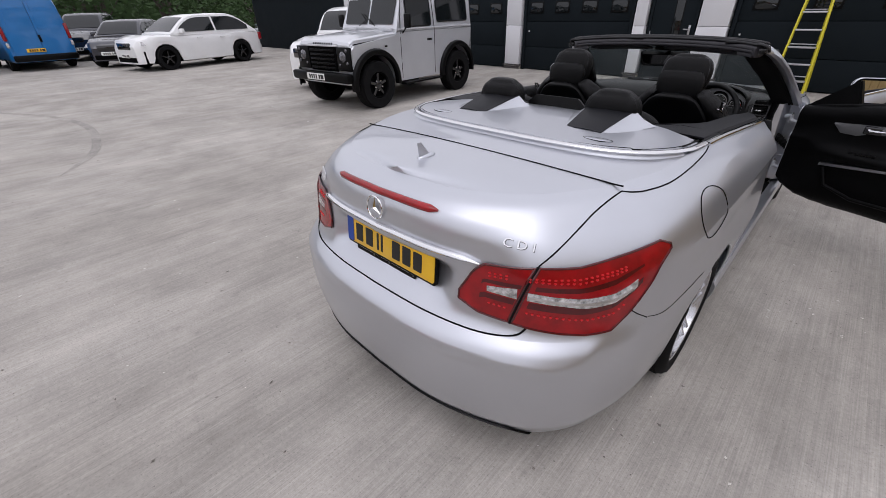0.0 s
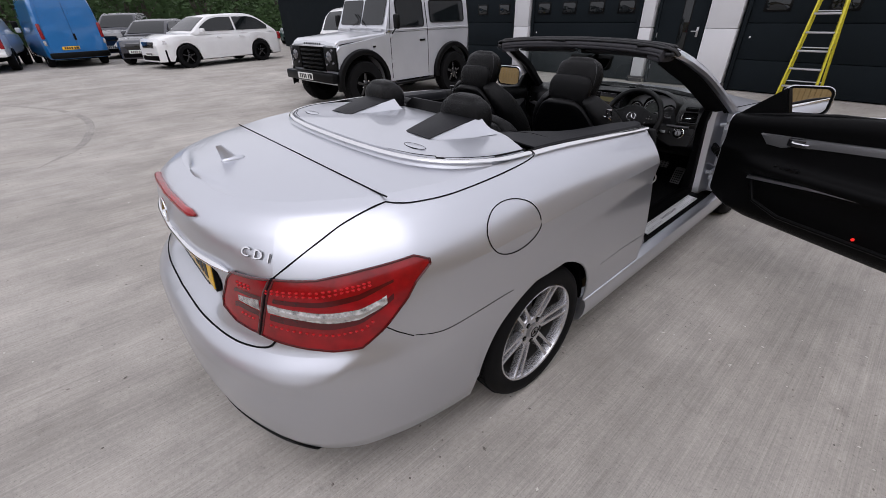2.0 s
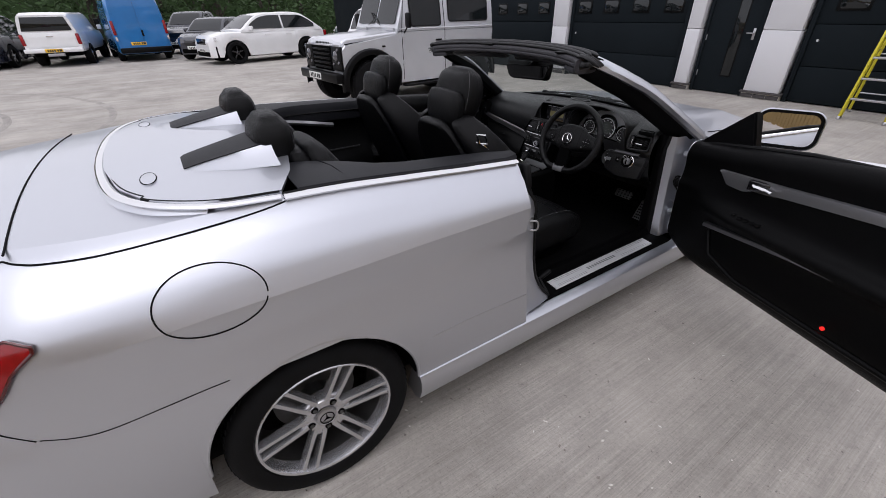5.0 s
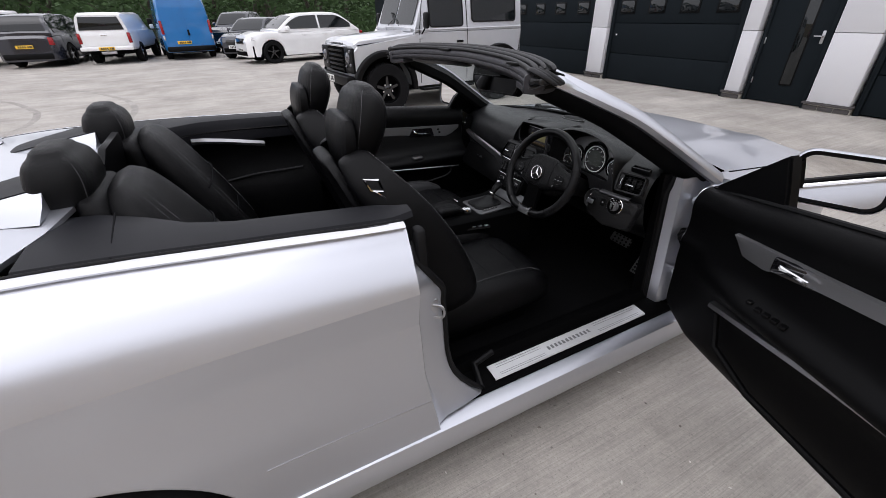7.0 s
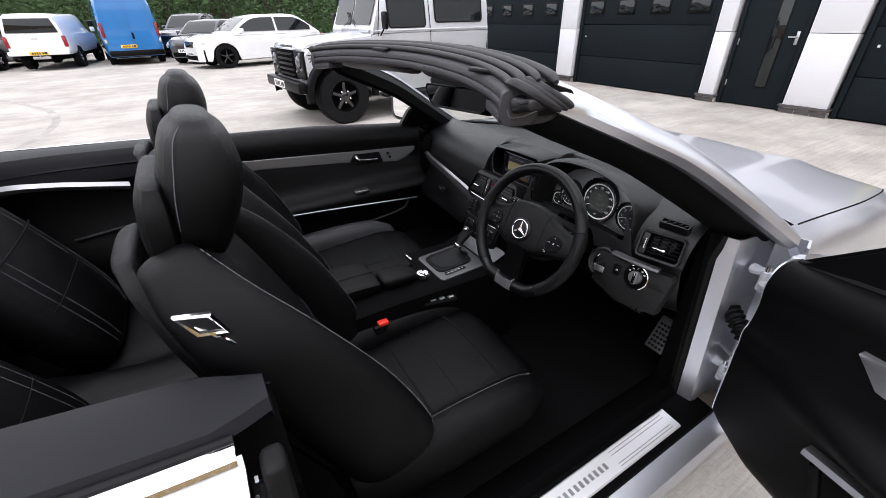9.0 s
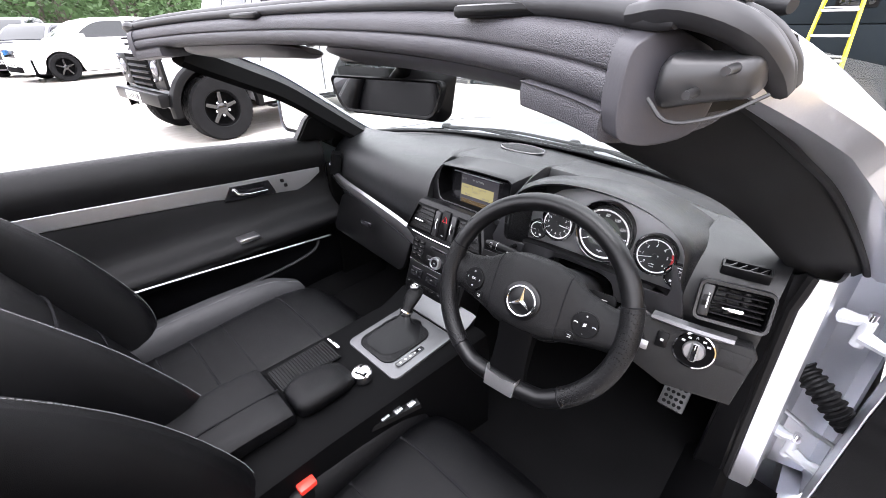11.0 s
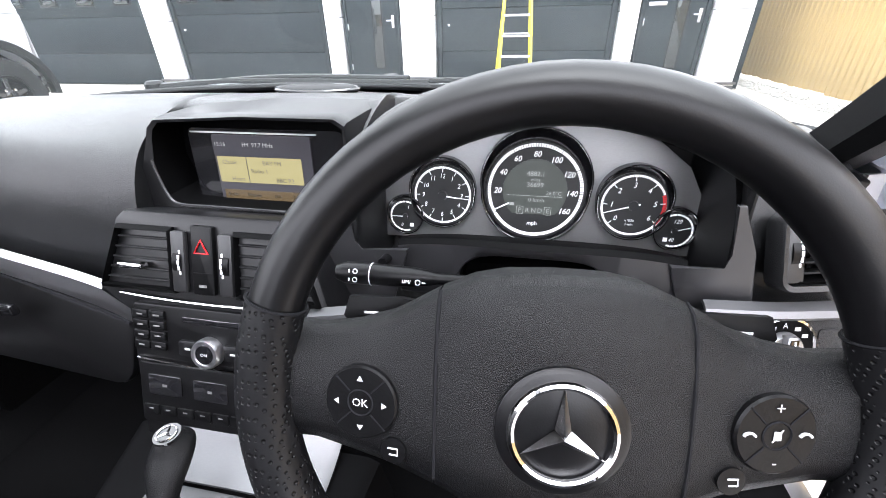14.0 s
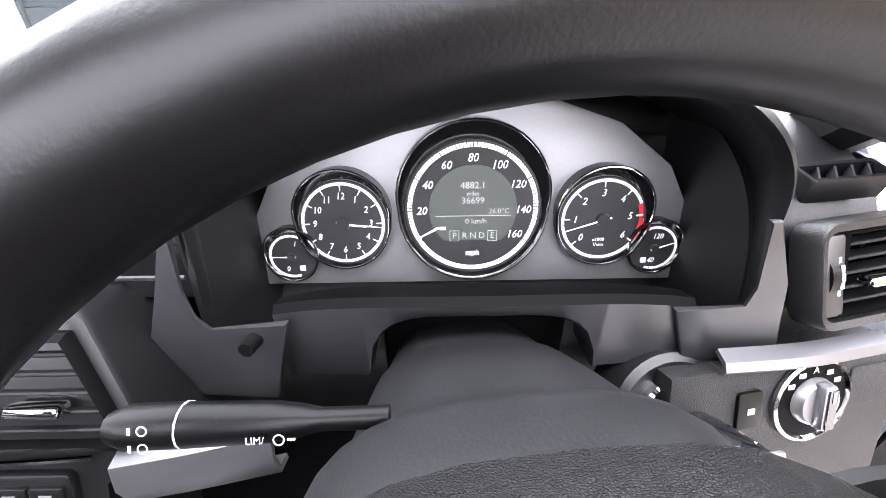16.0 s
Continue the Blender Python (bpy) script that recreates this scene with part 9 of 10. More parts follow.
for x, y, w in ((-0.010, 0.0455, 0.166), (-0.002, -0.0455, 0.150)):
    bm = B()
    box(bm, (x, y, 0.002), (w, 0.0016, 0.002), 0, m=SM)
    part("screen_line", bm, SATIN, sh)

vent(stack, STK @ Matrix.Translation((-0.077, -0.055, 0.004)), 0.082, 0.068, 0.013, 5, 0.053)
vent(stack, STK @ Matrix.Translation((0.089, -0.055, 0.004)) @ Matrix.Diagonal((-1, 1, 1, 1)), 0.082, 0.068, 0.013, 5, 0.053)
bm = B()
prism(bm, rounded(0.028, 0.080, 0.003), STK @ Matrix.Translation((0.006, -0.052, 0.0)), 0.006, 0.002)
hz = part("hazard_switch", bm, PLASTIC, stack)
bm = B()
tube(bm, [STK @ Vector((0.006 + 0.010 * math.sin(t), -0.038 + 0.010 * math.cos(t), 0.0068)) for t in (0, 2.094, 4.189)], 0.0010, 6, closed=True)
part("hazard_mark", bm, DOTRED, hz)
bm = B()
box(bm, (0.006, -0.066, 0.0062), (0.026, 0.0008, 0.0006), 0, m=STK)
part("switch_gap", bm, SEAM, hz)
bm = B()
box(bm, (0.006, -0.081, 0.0065), (0.009, 0.003, 0.001), 0, m=STK)
part("switch_mark", bm, FAINTPRINT, hz)
bm = B()
tube(bm, [STK @ Vector((0.006 + x, -0.098 - 0.005 * (1 - (x / 0.125) ** 2), 0.004)) for x in np.linspace(-0.115, 0.115, 20)], 0.0018, 6)
part("stack_chrome_line", bm, CHROME, stack)
# audio unit
bm = B()
prism(bm, rounded(0.198, 0.068, 0.005), STK @ Matrix.Translation((0.007, -0.143, 0.0)), 0.006, 0.002)
audio = part("audio_unit", bm, PLASTIC, stack)
bm = B()
box(bm, (0.018, -0.124, 0.0065), (0.085, 0.008, 0.002), 0.001, m=STK)
part("disc_slot", bm, GLOSSBLACK, audio)
for i in range(2):
    for j in range(4):
        for s in (1, -1):
            x, y = 0.006 + s * (0.0635 + 0.0225 * i), -0.1215 - 0.0128 * j
            bm = B()
            prism(bm, rounded(0.0210, 0.0108, 0.0015), STK @ Matrix.Translation((x, y, 0.006)), 0.003, 0.001)
            b = part("button", bm, PLASTIC, audio)
            bm = B()
            box(bm, (x, y, 0.0092), (0.008, 0.0018, 0.0004), 0, m=STK)
            part("button_mark", bm, FAINTPRINT, b)
KX, KY = 0.011, -0.159
bm = B()
revolve(bm, [(0.0180, 0.006), (0.0180, 0.014), (0.0165, 0.018), (0.0125, 0.018), (0.0115, 0.016), (0.0001, 0.016)], STK @ Matrix.Translation((KX, KY, 0)), 36)
kn = part("audio_knob", bm, SATIN, audio)
bm = B()
revolve(bm, [(0.0112, 0.0165), (0.0112, 0.0172), (0.0001, 0.0175)], STK @ Matrix.Translation((KX, KY, 0)), 24)
part("knob_face", bm, GLOSSBLACK, kn)
bm = B()
write(bm, "ON", STK @ Matrix.Translation((KX, KY, 0.0178)), 0.0055)
part("knob_mark", bm, PRINT, kn)
for x in (-0.0165, 0.0425):
    bm = B()
    prism(bm, rounded(0.025, 0.019, 0.003), STK @ Matrix.Translation((x, KY + 0.001, 0.006)), 0.004, 0.001)
    sk = part("seek_button", bm, STACKBLACK, audio)
    bm = B()
    box(bm, (x, KY + 0.001, 0.0102), (0.007, 0.0022, 0.0004), 0, m=STK)
    part("button_mark", bm, PRINT, sk)
# climate unit
bm = B()
prism(bm, rounded(0.198, 0.080, 0.005), STK @ Matrix.Translation((0.007, -0.224, 0.0)), 0.005, 0.002)
cl = part("climate_unit", bm, PLASTIC, stack)
bm = B()
tube(bm, [STK @ Vector((0.006 + x, -0.1790 - 0.0035 * (1 - (x / 0.10) ** 2), 0.006)) for x in np.linspace(-0.097, 0.099, 16)], 0.0015, 6)
part("chrome_line", bm, CHROME, cl)
for k in range(8):
    x = 0.007 - 0.084 + 0.024 * k
    bm = B()
    prism(bm, rounded(0.0215, 0.014, 0.002), STK @ Matrix.Translation((x, -0.246, 0.005)), 0.002, 0.0008)
    b = part("button", bm, PLASTIC, cl)
    bm = B()
    box(bm, (x, -0.244, 0.0072), (0.006, 0.0014, 0.0004), 0, m=STK)
    part("button_mark", bm, FAINTPRINT, b)
for k in range(3):
    x = 0.007 + 0.062 * (k - 1)
    bm = B()
    prism(bm, rounded(0.046, 0.026, 0.003), STK @ Matrix.Translation((x, -0.2115, 0.005)), 0.002, 0.001)
    b = part("climate_window", bm, GLOSSBLACK, cl)
    bm = B()
    box(bm, (x, -0.2115, 0.0072), (0.006, 0.003, 0.0004), 0, m=STK)
    part("button_mark", bm, FAINTPRINT, b)
bm = B()
prism(bm, rounded(0.196, 0.022, 0.004), STK @ Matrix.Translation((0.007, -0.300, 0.0)), 0.010, 0.003)
part("lower_strip", bm, BRUSHED, stack)

# right-hand vent, slot, end panel, light switch, ignition
RV = plane_at((0.6485, 1.931, 0.898), (0.97, 0.20, 0.02), (-0.05, 0.37, 0.93))
if RV.col[2].y > 0:
    RV = RV @ Matrix.Rotation(math.pi, 4, "Y")
rv = vent(dash, RV @ Matrix.Translation((0.008, 0, -0.004)), 0.084, 0.058, 0.004, 5, -0.0505)
bm = B()
fo, fi = rounded(0.117, 0.078, 0.013), rounded(0.104, 0.064, 0.008)
loft(bm, [[RV @ Vector((x, y, z)) for x, y in o] for o, z in ((fo, -0.02), (fo, 0.001), ([(x * 0.985, y * 0.98) for x, y in fo], 0.003), ([(x * 1.02, y * 1.02) for x, y in fi], 0.002), (fi, -0.001), (fi, -0.02))], True)
part("vent_frame", bm, DASH, rv)
DS = plane_at((0.643, 1.988, 0.9525), (0.985, 0.17, 0.0), (-0.10, 0.95, 0.25))
if DS.col[2].z < 0:
    DS = DS @ Matrix.Rotation(math.pi, 4, "X")
fo, fi = rounded(0.078, 0.024, 0.003), rounded(0.070, 0.0165, 0.002)
bm = B()
vs = loft(bm, [[DS @ Vector((x, y, z)) for x, y in o] for o, z in ((fo, -0.02), (fo, 0.0), ([(x * 0.98, y * 0.96) for x, y in fo], 0.0012), (fi, 0.0008), (fi, -0.012))], True)
cap(bm, vs[-1])
sl = part("demist_slot", bm, STACKBLACK, dash)
for k in range(4):
    bm = B()
    a = -0.024 + 0.016 * k
    loft(bm, [[DS @ Vector((a - 0.007, -0.008, z)), DS @ Vector((a + 0.007, 0.008, z))] for z in (-0.0005, -0.010)])
    solid(bm, 0.0016)
    part("slat", bm, CHEEK, sl)
EP = plane_at((0.613, 1.916, 0.781), (0.985, 0.17, 0.0), (0, 0.30, 0.95))
if EP.col[2].y > 0:
    EP = EP @ Matrix.Rotation(math.pi, 4, "Y")
bm = B()
prism(bm, [(-0.12, -0.05), (-0.03, -0.085), (0.085, -0.075), (0.10, 0.03), (0.09, 0.045), (-0.12, 0.045)], EP @ Matrix.Translation((0, 0, -0.03)), 0.045, 0.006)
ep = part("switch_panel", bm, PANELGRAIN, dash)
LS = EP @ Matrix.Translation((0.004, 0.008, 0.016))
bm = B()
revolve(bm, [(0.036, 0), (0.036, 0.003), (0.0335, 0.004), (0.0325, 0.002), (0.0315, 0.0)], LS, 40, closed=True)
part("light_switch_ring", bm, CHROME, ep)
bm = B()
revolve(bm, [(0.033, 0.0), (0.033, 0.0015), (0.0001, 0.0018)], LS, 40)
ls = part("light_switch", bm, SHADEBLACK, ep)
bm = B()
revolve(bm, [(0.0200, 0.0), (0.0190, 0.006), (0.017, 0.009), (0.0001, 0.009)], LS, 32)
box(bm, (0, 0, 0.010), (0.013, 0.039, 0.012), 0.004, m=LS)
part("light_knob", bm, BRUSHED, ls)
bm = B()
box(bm, (0, 0, 0.0162), (0.0075, 0.033, 0.001), 0, m=LS)
part("knob_face", bm, GLOSSBLACK, ls)
bm = B()
box(bm, (0.0, 0.011, 0.0169), (0.0018, 0.009, 0.001), 0, m=LS)
part("knob_mark", bm, PRINT, ls)
bm = B()
write(bm, "A", LS @ Matrix.Translation((0.0, 0.026, 0.0022)), 0.0085)
for t in (-55, -28, 30, 55):
    a = radians(90 - t)
    box(bm, (0.026 * math.cos(a), 0.026 * math.sin(a), 0.0022), (0.006, 0.004, 0.0004), 0, m=LS)
part("switch_marks", bm, PRINT, ls)
bm = B()
prism(bm, rounded(0.022, 0.032, 0.003), EP @ Matrix.Translation((-0.052, 0.008, 0.014)), 0.004, 0.001)
fs = part("fog_switch", bm, PLASTIC, ep)
bm = B()
box(bm, (-0.052, 0.008, 0.0186), (0.006, 0.005, 0.0004), 0, m=EP)
part("switch_mark", bm, PRINT, fs)
bm = B()
prism(bm, rounded(0.05, 0.035, 0.004), EP @ Matrix.Translation((0.066, 0.012, 0.0145)), 0.002, 0.001)
part("blank_panel", bm, PANELGRAIN, ep)
IG = plane_at((0.506, 1.904, 0.786), (0.985, 0.12, 0.0), (0, 0.4, 0.9))
if IG.col[2].y > 0:
    IG = IG @ Matrix.Rotation(math.pi, 4, "Y")
bm = B()
revolve(bm, [(0.05, -0.03), (0.048, 0.006), (0.042, 0.010), (0.030, 0.004)], IG, 36)
ig = part("ignition_bezel", bm, DASH, dash)
bm = B()
revolve(bm, [(0.0265, 0.004), (0.0265, 0.010), (0.024, 0.012), (0.0215, 0.010), (0.0205, 0.002)], IG, 36, closed=True)
part("ignition_ring", bm, CHROME, ig)
bm = B()
revolve(bm, [(0.0205, 0.0), (0.019, 0.006), (0.0001, 0.006)], IG, 30)
part("ignition_lock", bm, GLOSSBLACK, ig)
bm = B()
pad(bm, [(IG @ Vector((0, 0, 0.004)), IG.col[0].xyz, IG.col[1].xyz, 0.012, 0.007), (IG @ Vector((0.01, -0.004, 0.03)), IG.col[0].xyz, IG.col[1].xyz, 0.015, 0.009), (IG @ Vector((0.022, -0.01, 0.062)), IG.col[0].xyz, IG.col[1].xyz, 0.014, 0.008)], 14)
key = part("key", bm, GLOSSBLACK, ig)
bm = B()
box(bm, (0.023, -0.011, 0.064), (0.032, 0.018, 0.005), 0.002, m=IG)
part("key_end", bm, BRUSHED, key)

# left-hand corner vent
LV = plane_at((-0.682, 1.935, 0.888), (0.80, -0.60, 0.0), (0.0, 0.25, 1))
if LV.col[2].y > 0:
    LV = LV @ Matrix.Rotation(math.pi, 4, "Y")
vent(dash, LV, 0.052, 0.07, 0.004, 4, None)

# instruments
CL = plane_at((0.358, 2.028, 0.902), (1, 0, 0), (0, 0.16, 1))
if CL.col[2].y > 0:
    CL = CL @ Matrix.Rotation(math.pi, 4, "Y")
# the plate's outline: flat below, arched above
outline = [(-0.205, -0.072), (0.207, -0.072), (0.213, -0.058), (0.208, -0.01), (0.18, 0.04), (0.13, 0.078), (0.07, 0.098), (0.0, 0.104), (-0.07, 0.098), (-0.13, 0.078), (-0.18, 0.04), (-0.207, -0.01), (-0.212, -0.058)]
bm = B()
prism(bm, outline, CL @ Matrix.Translation((0, 0, -0.012)), 0.006, 0.001)
cluster = part("instrument_panel", bm, CLUSTERPLATE, dash, "silver instrument panel with five black dials")


def dial(cx, cy, r, cow):
    """A dial: chrome cowl ring that stands higher at its top, black face and bright bezel."""
    bm = B()
    rows = []
    for t in np.linspace(0, 2 * math.pi, 49)[:-1]:
        c, s = math.cos(t), math.sin(t)
        rise = cow * (0.35 + 0.65 * max(0, s))
        rr = r * (1.10 + 0.20 * max(0, s))
        rows.append([CL @ Vector((cx + c * rr * 1.03, cy + s * rr * 1.03, -0.008)), CL @ Vector((cx + c * rr, cy + s * rr, rise)), CL @ Vector((cx + c * rr * 0.975, cy + s * rr * 0.975, rise - 0.001)), CL @ Vector((cx + c * r * 1.02, cy + s * r * 1.02, 0.0))])
    rows.append(rows[0])
    loft(bm, rows)
    bmesh.ops.remove_doubles(bm, verts=bm.verts[:], dist=1e-6)
    part("cowl", bm, GLOSSBLACK, cluster)
    bm = B()
    tube(bm, [CL @ Vector((cx + math.cos(t) * r * (1.105 + 0.20 * max(0, math.sin(t))), cy + math.sin(t) * r * (1.105 + 0.20 * max(0, math.sin(t))), cow * (0.35 + 0.65 * max(0, math.sin(t))))) for t in np.linspace(0, 2 * math.pi, 49)[:-1]], 0.0011, 6, closed=True)
    part("cowl_edge", bm, CHROME, cluster)
    bm = B()
    revolve(bm, [(r * 1.03, -0.004), (r * 1.03, 0.0), (0.0001, 0.0)], CL @ Matrix.Translation((cx, cy, 0)), 48)
    f = part("dial_face", bm, DIALFACE, cluster)
    return f


def band(cx, cy, r0, r1, a0, a1, h, material, name="scale_band"):
    bm = B()
    n = max(6, int(abs(a1 - a0) / 4))
    rows = []
    for k in range(n + 1):
        a = radians(a0 + (a1 - a0) * k / n)
        rows.append([CL @ Vector((cx + r * math.cos(a), cy + r * math.sin(a), h)) for r in (r0, r1)])
    loft(bm, rows)
    return part(name, bm, material, cluster)


def ticks(cx, cy, r0, r1, angles, w, h, material, name="fine_scale"):
    if len(angles) < 20:
        for a in angles:
            t = radians(a)
            bm = B()
            box(bm, (0, 0, 0), (r1 - r0, w, 0.0003), 0, m=CL @ Matrix.Translation((cx + (r0 + r1) / 2 * math.cos(t), cy + (r0 + r1) / 2 * math.sin(t), h)) @ Matrix.Rotation(t, 4, "Z"))
            part("scale_mark", bm, material, cluster)
        return None
    bm = B()
    for a in angles:
        t = radians(a)
        m = CL @ Matrix.Translation((cx + (r0 + r1) / 2 * math.cos(t), cy + (r0 + r1) / 2 * math.sin(t), h)) @ Matrix.Rotation(t, 4, "Z")
        box(bm, (0, 0, 0), (r1 - r0, w, 0.0003), 0, m=m)
    return part(name, bm, material, cluster, kind="stuff")


def needle(cx, cy, a, r0, r1, w, hub):
    t = radians(a)
    bm = B()
    m = CL @ Matrix.Translation((cx, cy, 0.0025)) @ Matrix.Rotation(t, 4, "Z")
    prism(bm, [(r0, -w), (r1, -w * 0.35), (r1, w * 0.35), (r0, w)], m, 0.0008)
    part("needle", bm, DIALWHITE, cluster)
    if hub:
        bm = B()
        revolve(bm, [(hub, 0.0), (hub * 0.9, 0.004), (0.0001, 0.004)], CL @ Matrix.Translation((cx, cy, 0)), 20)
        part("needle_hub", bm, GREYLEATHER, cluster)


# speedometer
sx, sy, R = 0.0, 0.004, 0.060
dial(sx, sy, R * 1.02, 0.016)
band(sx, sy, R * 0.93, R * 1.0, -90, 270, 0.0006, DIALWHITE)
ticks(sx, sy, R * 0.925, R * 1.005, [212 - 244 * k / 80 for k in range(81)], 0.0006, 0.0009, DIALFACE)
ticks(sx, sy, R * 0.88, R * 1.0, [212 - 244 * k / 8 for k in range(9)], 0.0011, 0.0011, DIALFACE)
for k, s in enumerate(("20", "40", "60", "80", "100", "120", "140", "160")):
    a = radians(212 - 244 * (k + 1) / 8)
    bm = B()
    write(bm, s, CL @ Matrix.Translation((sx + R * 0.775 * math.cos(a), sy + R * 0.775 * math.sin(a), 0.0012)), 0.0105, 0.92, 0.2)
    part("speed_numeral", bm, DIALWHITE, cluster)
bm = B()
write(bm, "mph", CL @ Matrix.Translation((sx, sy - R * 0.71, 0.0012)), 0.0075)
part("unit_mark", bm, DIALWHITE, cluster)
bm = B()
pts = [(0.0405 * math.cos(t), 0.0405 * math.sin(t)) for t in np.linspace(radians(-48), radians(228), 30)]
prism(bm, [(x, y + 0.004) for x, y in pts], CL @ Matrix.Translation((sx, sy - 0.004, 0.0006)), 0.0006)
part("trip_display", bm, LCD, cluster)
bm = B()
for s, x, y, h in (("4882.1", 0, 0.022, 0.0085), ("miles", 0, 0.0145, 0.0055), ("36699", 0, 0.008, 0.0085), ("26.0°C", 0.024, -0.002, 0.0068), ("0 km/h", 0.003, -0.0115, 0.0072), ("R", -0.0075, -0.0255, 0.0085), ("N", 0.0005, -0.0255, 0.0085), ("D", 0.0085, -0.0255, 0.0085), ("P", -0.017, -0.0255, 0.0085), ("E", 0.0185, -0.0255, 0.0085)):
    write(bm, s, CL @ Matrix.Translation((sx + x, sy + y, 0.0015)), h)
box(bm, (sx, sy - 0.0062, 0.0014), (0.070, 0.0005, 0.0002), 0, m=CL)
for x in (-0.017, 0.0185):
    tube(bm, [CL @ Vector((sx + x + a, sy - 0.0255 + b, 0.0014)) for a, b in ((-0.0042, -0.005), (0.0042, -0.005), (0.0042, 0.005), (-0.0042, 0.005))], 0.0003, 4, closed=True)
box(bm, (sx - 0.028, sy - 0.018, 0.0014), (0.006, 0.0035, 0.0002), 0, m=CL)
part("display_reading", bm, LCDINK, cluster)
needle(sx, sy, 208, R * 0.60, R * 0.97, 0.0011, 0)
# clock
cx, cy, r = -0.120, -0.008, 0.0385
dial(cx, cy, r * 1.02, 0.012)
band(cx, cy, r * 0.93, r, 0, 360, 0.0006, DIALWHITE)
ticks(cx, cy, r * 0.80, r * 0.93, [30 * k for k in range(12)], 0.0009, 0.0012, DIALWHITE)
ticks(cx, cy, r * 0.935, r * 0.995, [6 * k for k in range(60)], 0.0004, 0.0009, DIALFACE)
for k in range(1, 13):
    a = radians(90 - 30 * k)
    bm = B()
    write(bm, str(k), CL @ Matrix.Translation((cx + r * 0.67 * math.cos(a), cy + r * 0.67 * math.sin(a), 0.0012)), 0.0088, 0.9, 0.15)
    part("hour_numeral", bm, DIALWHITE, cluster)
needle(cx, cy, -6, -0.006, r * 0.94, 0.0007, 0.0065)
needle(cx, cy, -8, -0.006, r * 0.55, 0.0011, 0)
# rev counter
tx, ty, r = 0.121, -0.008, 0.0385
dial(tx, ty, r * 1.02, 0.012)
band(tx, ty, r * 0.93, r, 24, 322, 0.0006, DIALWHITE)
band(tx, ty, r * 0.88, r * 0.99, -38, 24, 0.0008, DIALRED, "red_zone")
band(tx, ty, r * 0.95, r, -38, 0, 0.0006, DIALWHITE)
ticks(tx, ty, r * 0.80, r * 0.95, [222 - 43 * k for k in range(7)], 0.0009, 0.0012, DIALWHITE)
ticks(tx, ty, r * 0.92, r * 0.995, [222 - 4.3 * k for k in range(60)], 0.0004, 0.001, DIALFACE)
for k in range(7):
    a = radians(222 - 43 * k)
    bm = B()
    write(bm, str(k), CL @ Matrix.Translation((tx + r * 0.66 * math.cos(a), ty + r * 0.66 * math.sin(a), 0.0012)), 0.0095, 0.9, 0.2)
    part("rev_numeral", bm, DIALWHITE, cluster)
bm = B()
write(bm, "x1000", CL @ Matrix.Translation((tx - 0.002, ty - r * 0.50, 0.0012)), 0.0045)
write(bm, "1/min", CL @ Matrix.Translation((tx - 0.002, ty - r * 0.63, 0.0012)), 0.0045)
part("rev_unit", bm, DIALWHITE, cluster)
needle(tx, ty, 197, -0.008, r * 0.97, 0.0008, 0.0065)
# fuel and temperature
for gx, gy, a0, a1, na, names in ((-0.172, -0.040, 60, 290, 180, (("1", 70, 0.6), ("0", 250, 0.6))), (0.174, -0.037, -110, 120, 18, (("120", 75, 0.55), ("40", 262, 0.55)))):
    r = 0.0225
    dial(gx, gy, r, 0.006)
    band(gx, gy, r * 0.86, r * 0.96, a0, a1, 0.0006, DIALWHITE)
    ticks(gx, gy, r * 0.85, r * 0.97, [a0 + (a1 - a0) * k / 16 for k in range(17)], 0.0004, 0.001, DIALFACE)
    bm = B()
    for s, a, q in names:
        write(bm, s, CL @ Matrix.Translation((gx + r * q * math.cos(radians(a)) * (1 if len(s) < 3 else 0.6), gy + r * q * math.sin(radians(a)), 0.0012)), 0.0072, 0.9, 0.2)
    box(bm, (gx + 0.009 * (1 if gx < 0 else -1), gy - 0.012, 0.0012), (0.005, 0.005, 0.0003), 0, m=CL)
    part("gauge_numerals", bm, DIALWHITE, cluster)
    needle(gx, gy, na, -0.004, r * 0.85, 0.0006, 0.004)

# panels beside and below the instruments, with the arch over the column
bm = B()
prof_l = [(0.119, 0.809), (0.199, 0.802), (0.204, 0.82), (0.221, 0.877), (0.166, 0.871), (0.158, 0.882), (0.156, 0.905), (0.163, 0.945), (0.157, 0.950), (0.147, 0.922), (0.123, 0.867)]
prism(bm, prof_l, Matrix.Translation((0, 1.910, 0)) @ Matrix.Rotation(radians(90), 4, "X"), 0.004, 0.0015)
lp = part("left_cheek_panel", bm, CHEEK, dash)
bm = B()
prof_r = [(0.516, 0.822), (0.580, 0.833), (0.583, 0.842), (0.568, 0.897), (0.546, 0.945), (0.538, 0.945), (0.550, 0.893), (0.547, 0.876), (0.496, 0.875)]
prism(bm, prof_r, Matrix.Translation((0, 1.920, 0)) @ Matrix.Rotation(radians(90), 4, "X"), 0.004, 0.0015)
part("right_cheek_panel", bm, CHEEK, dash)
bm = B()
rows = []
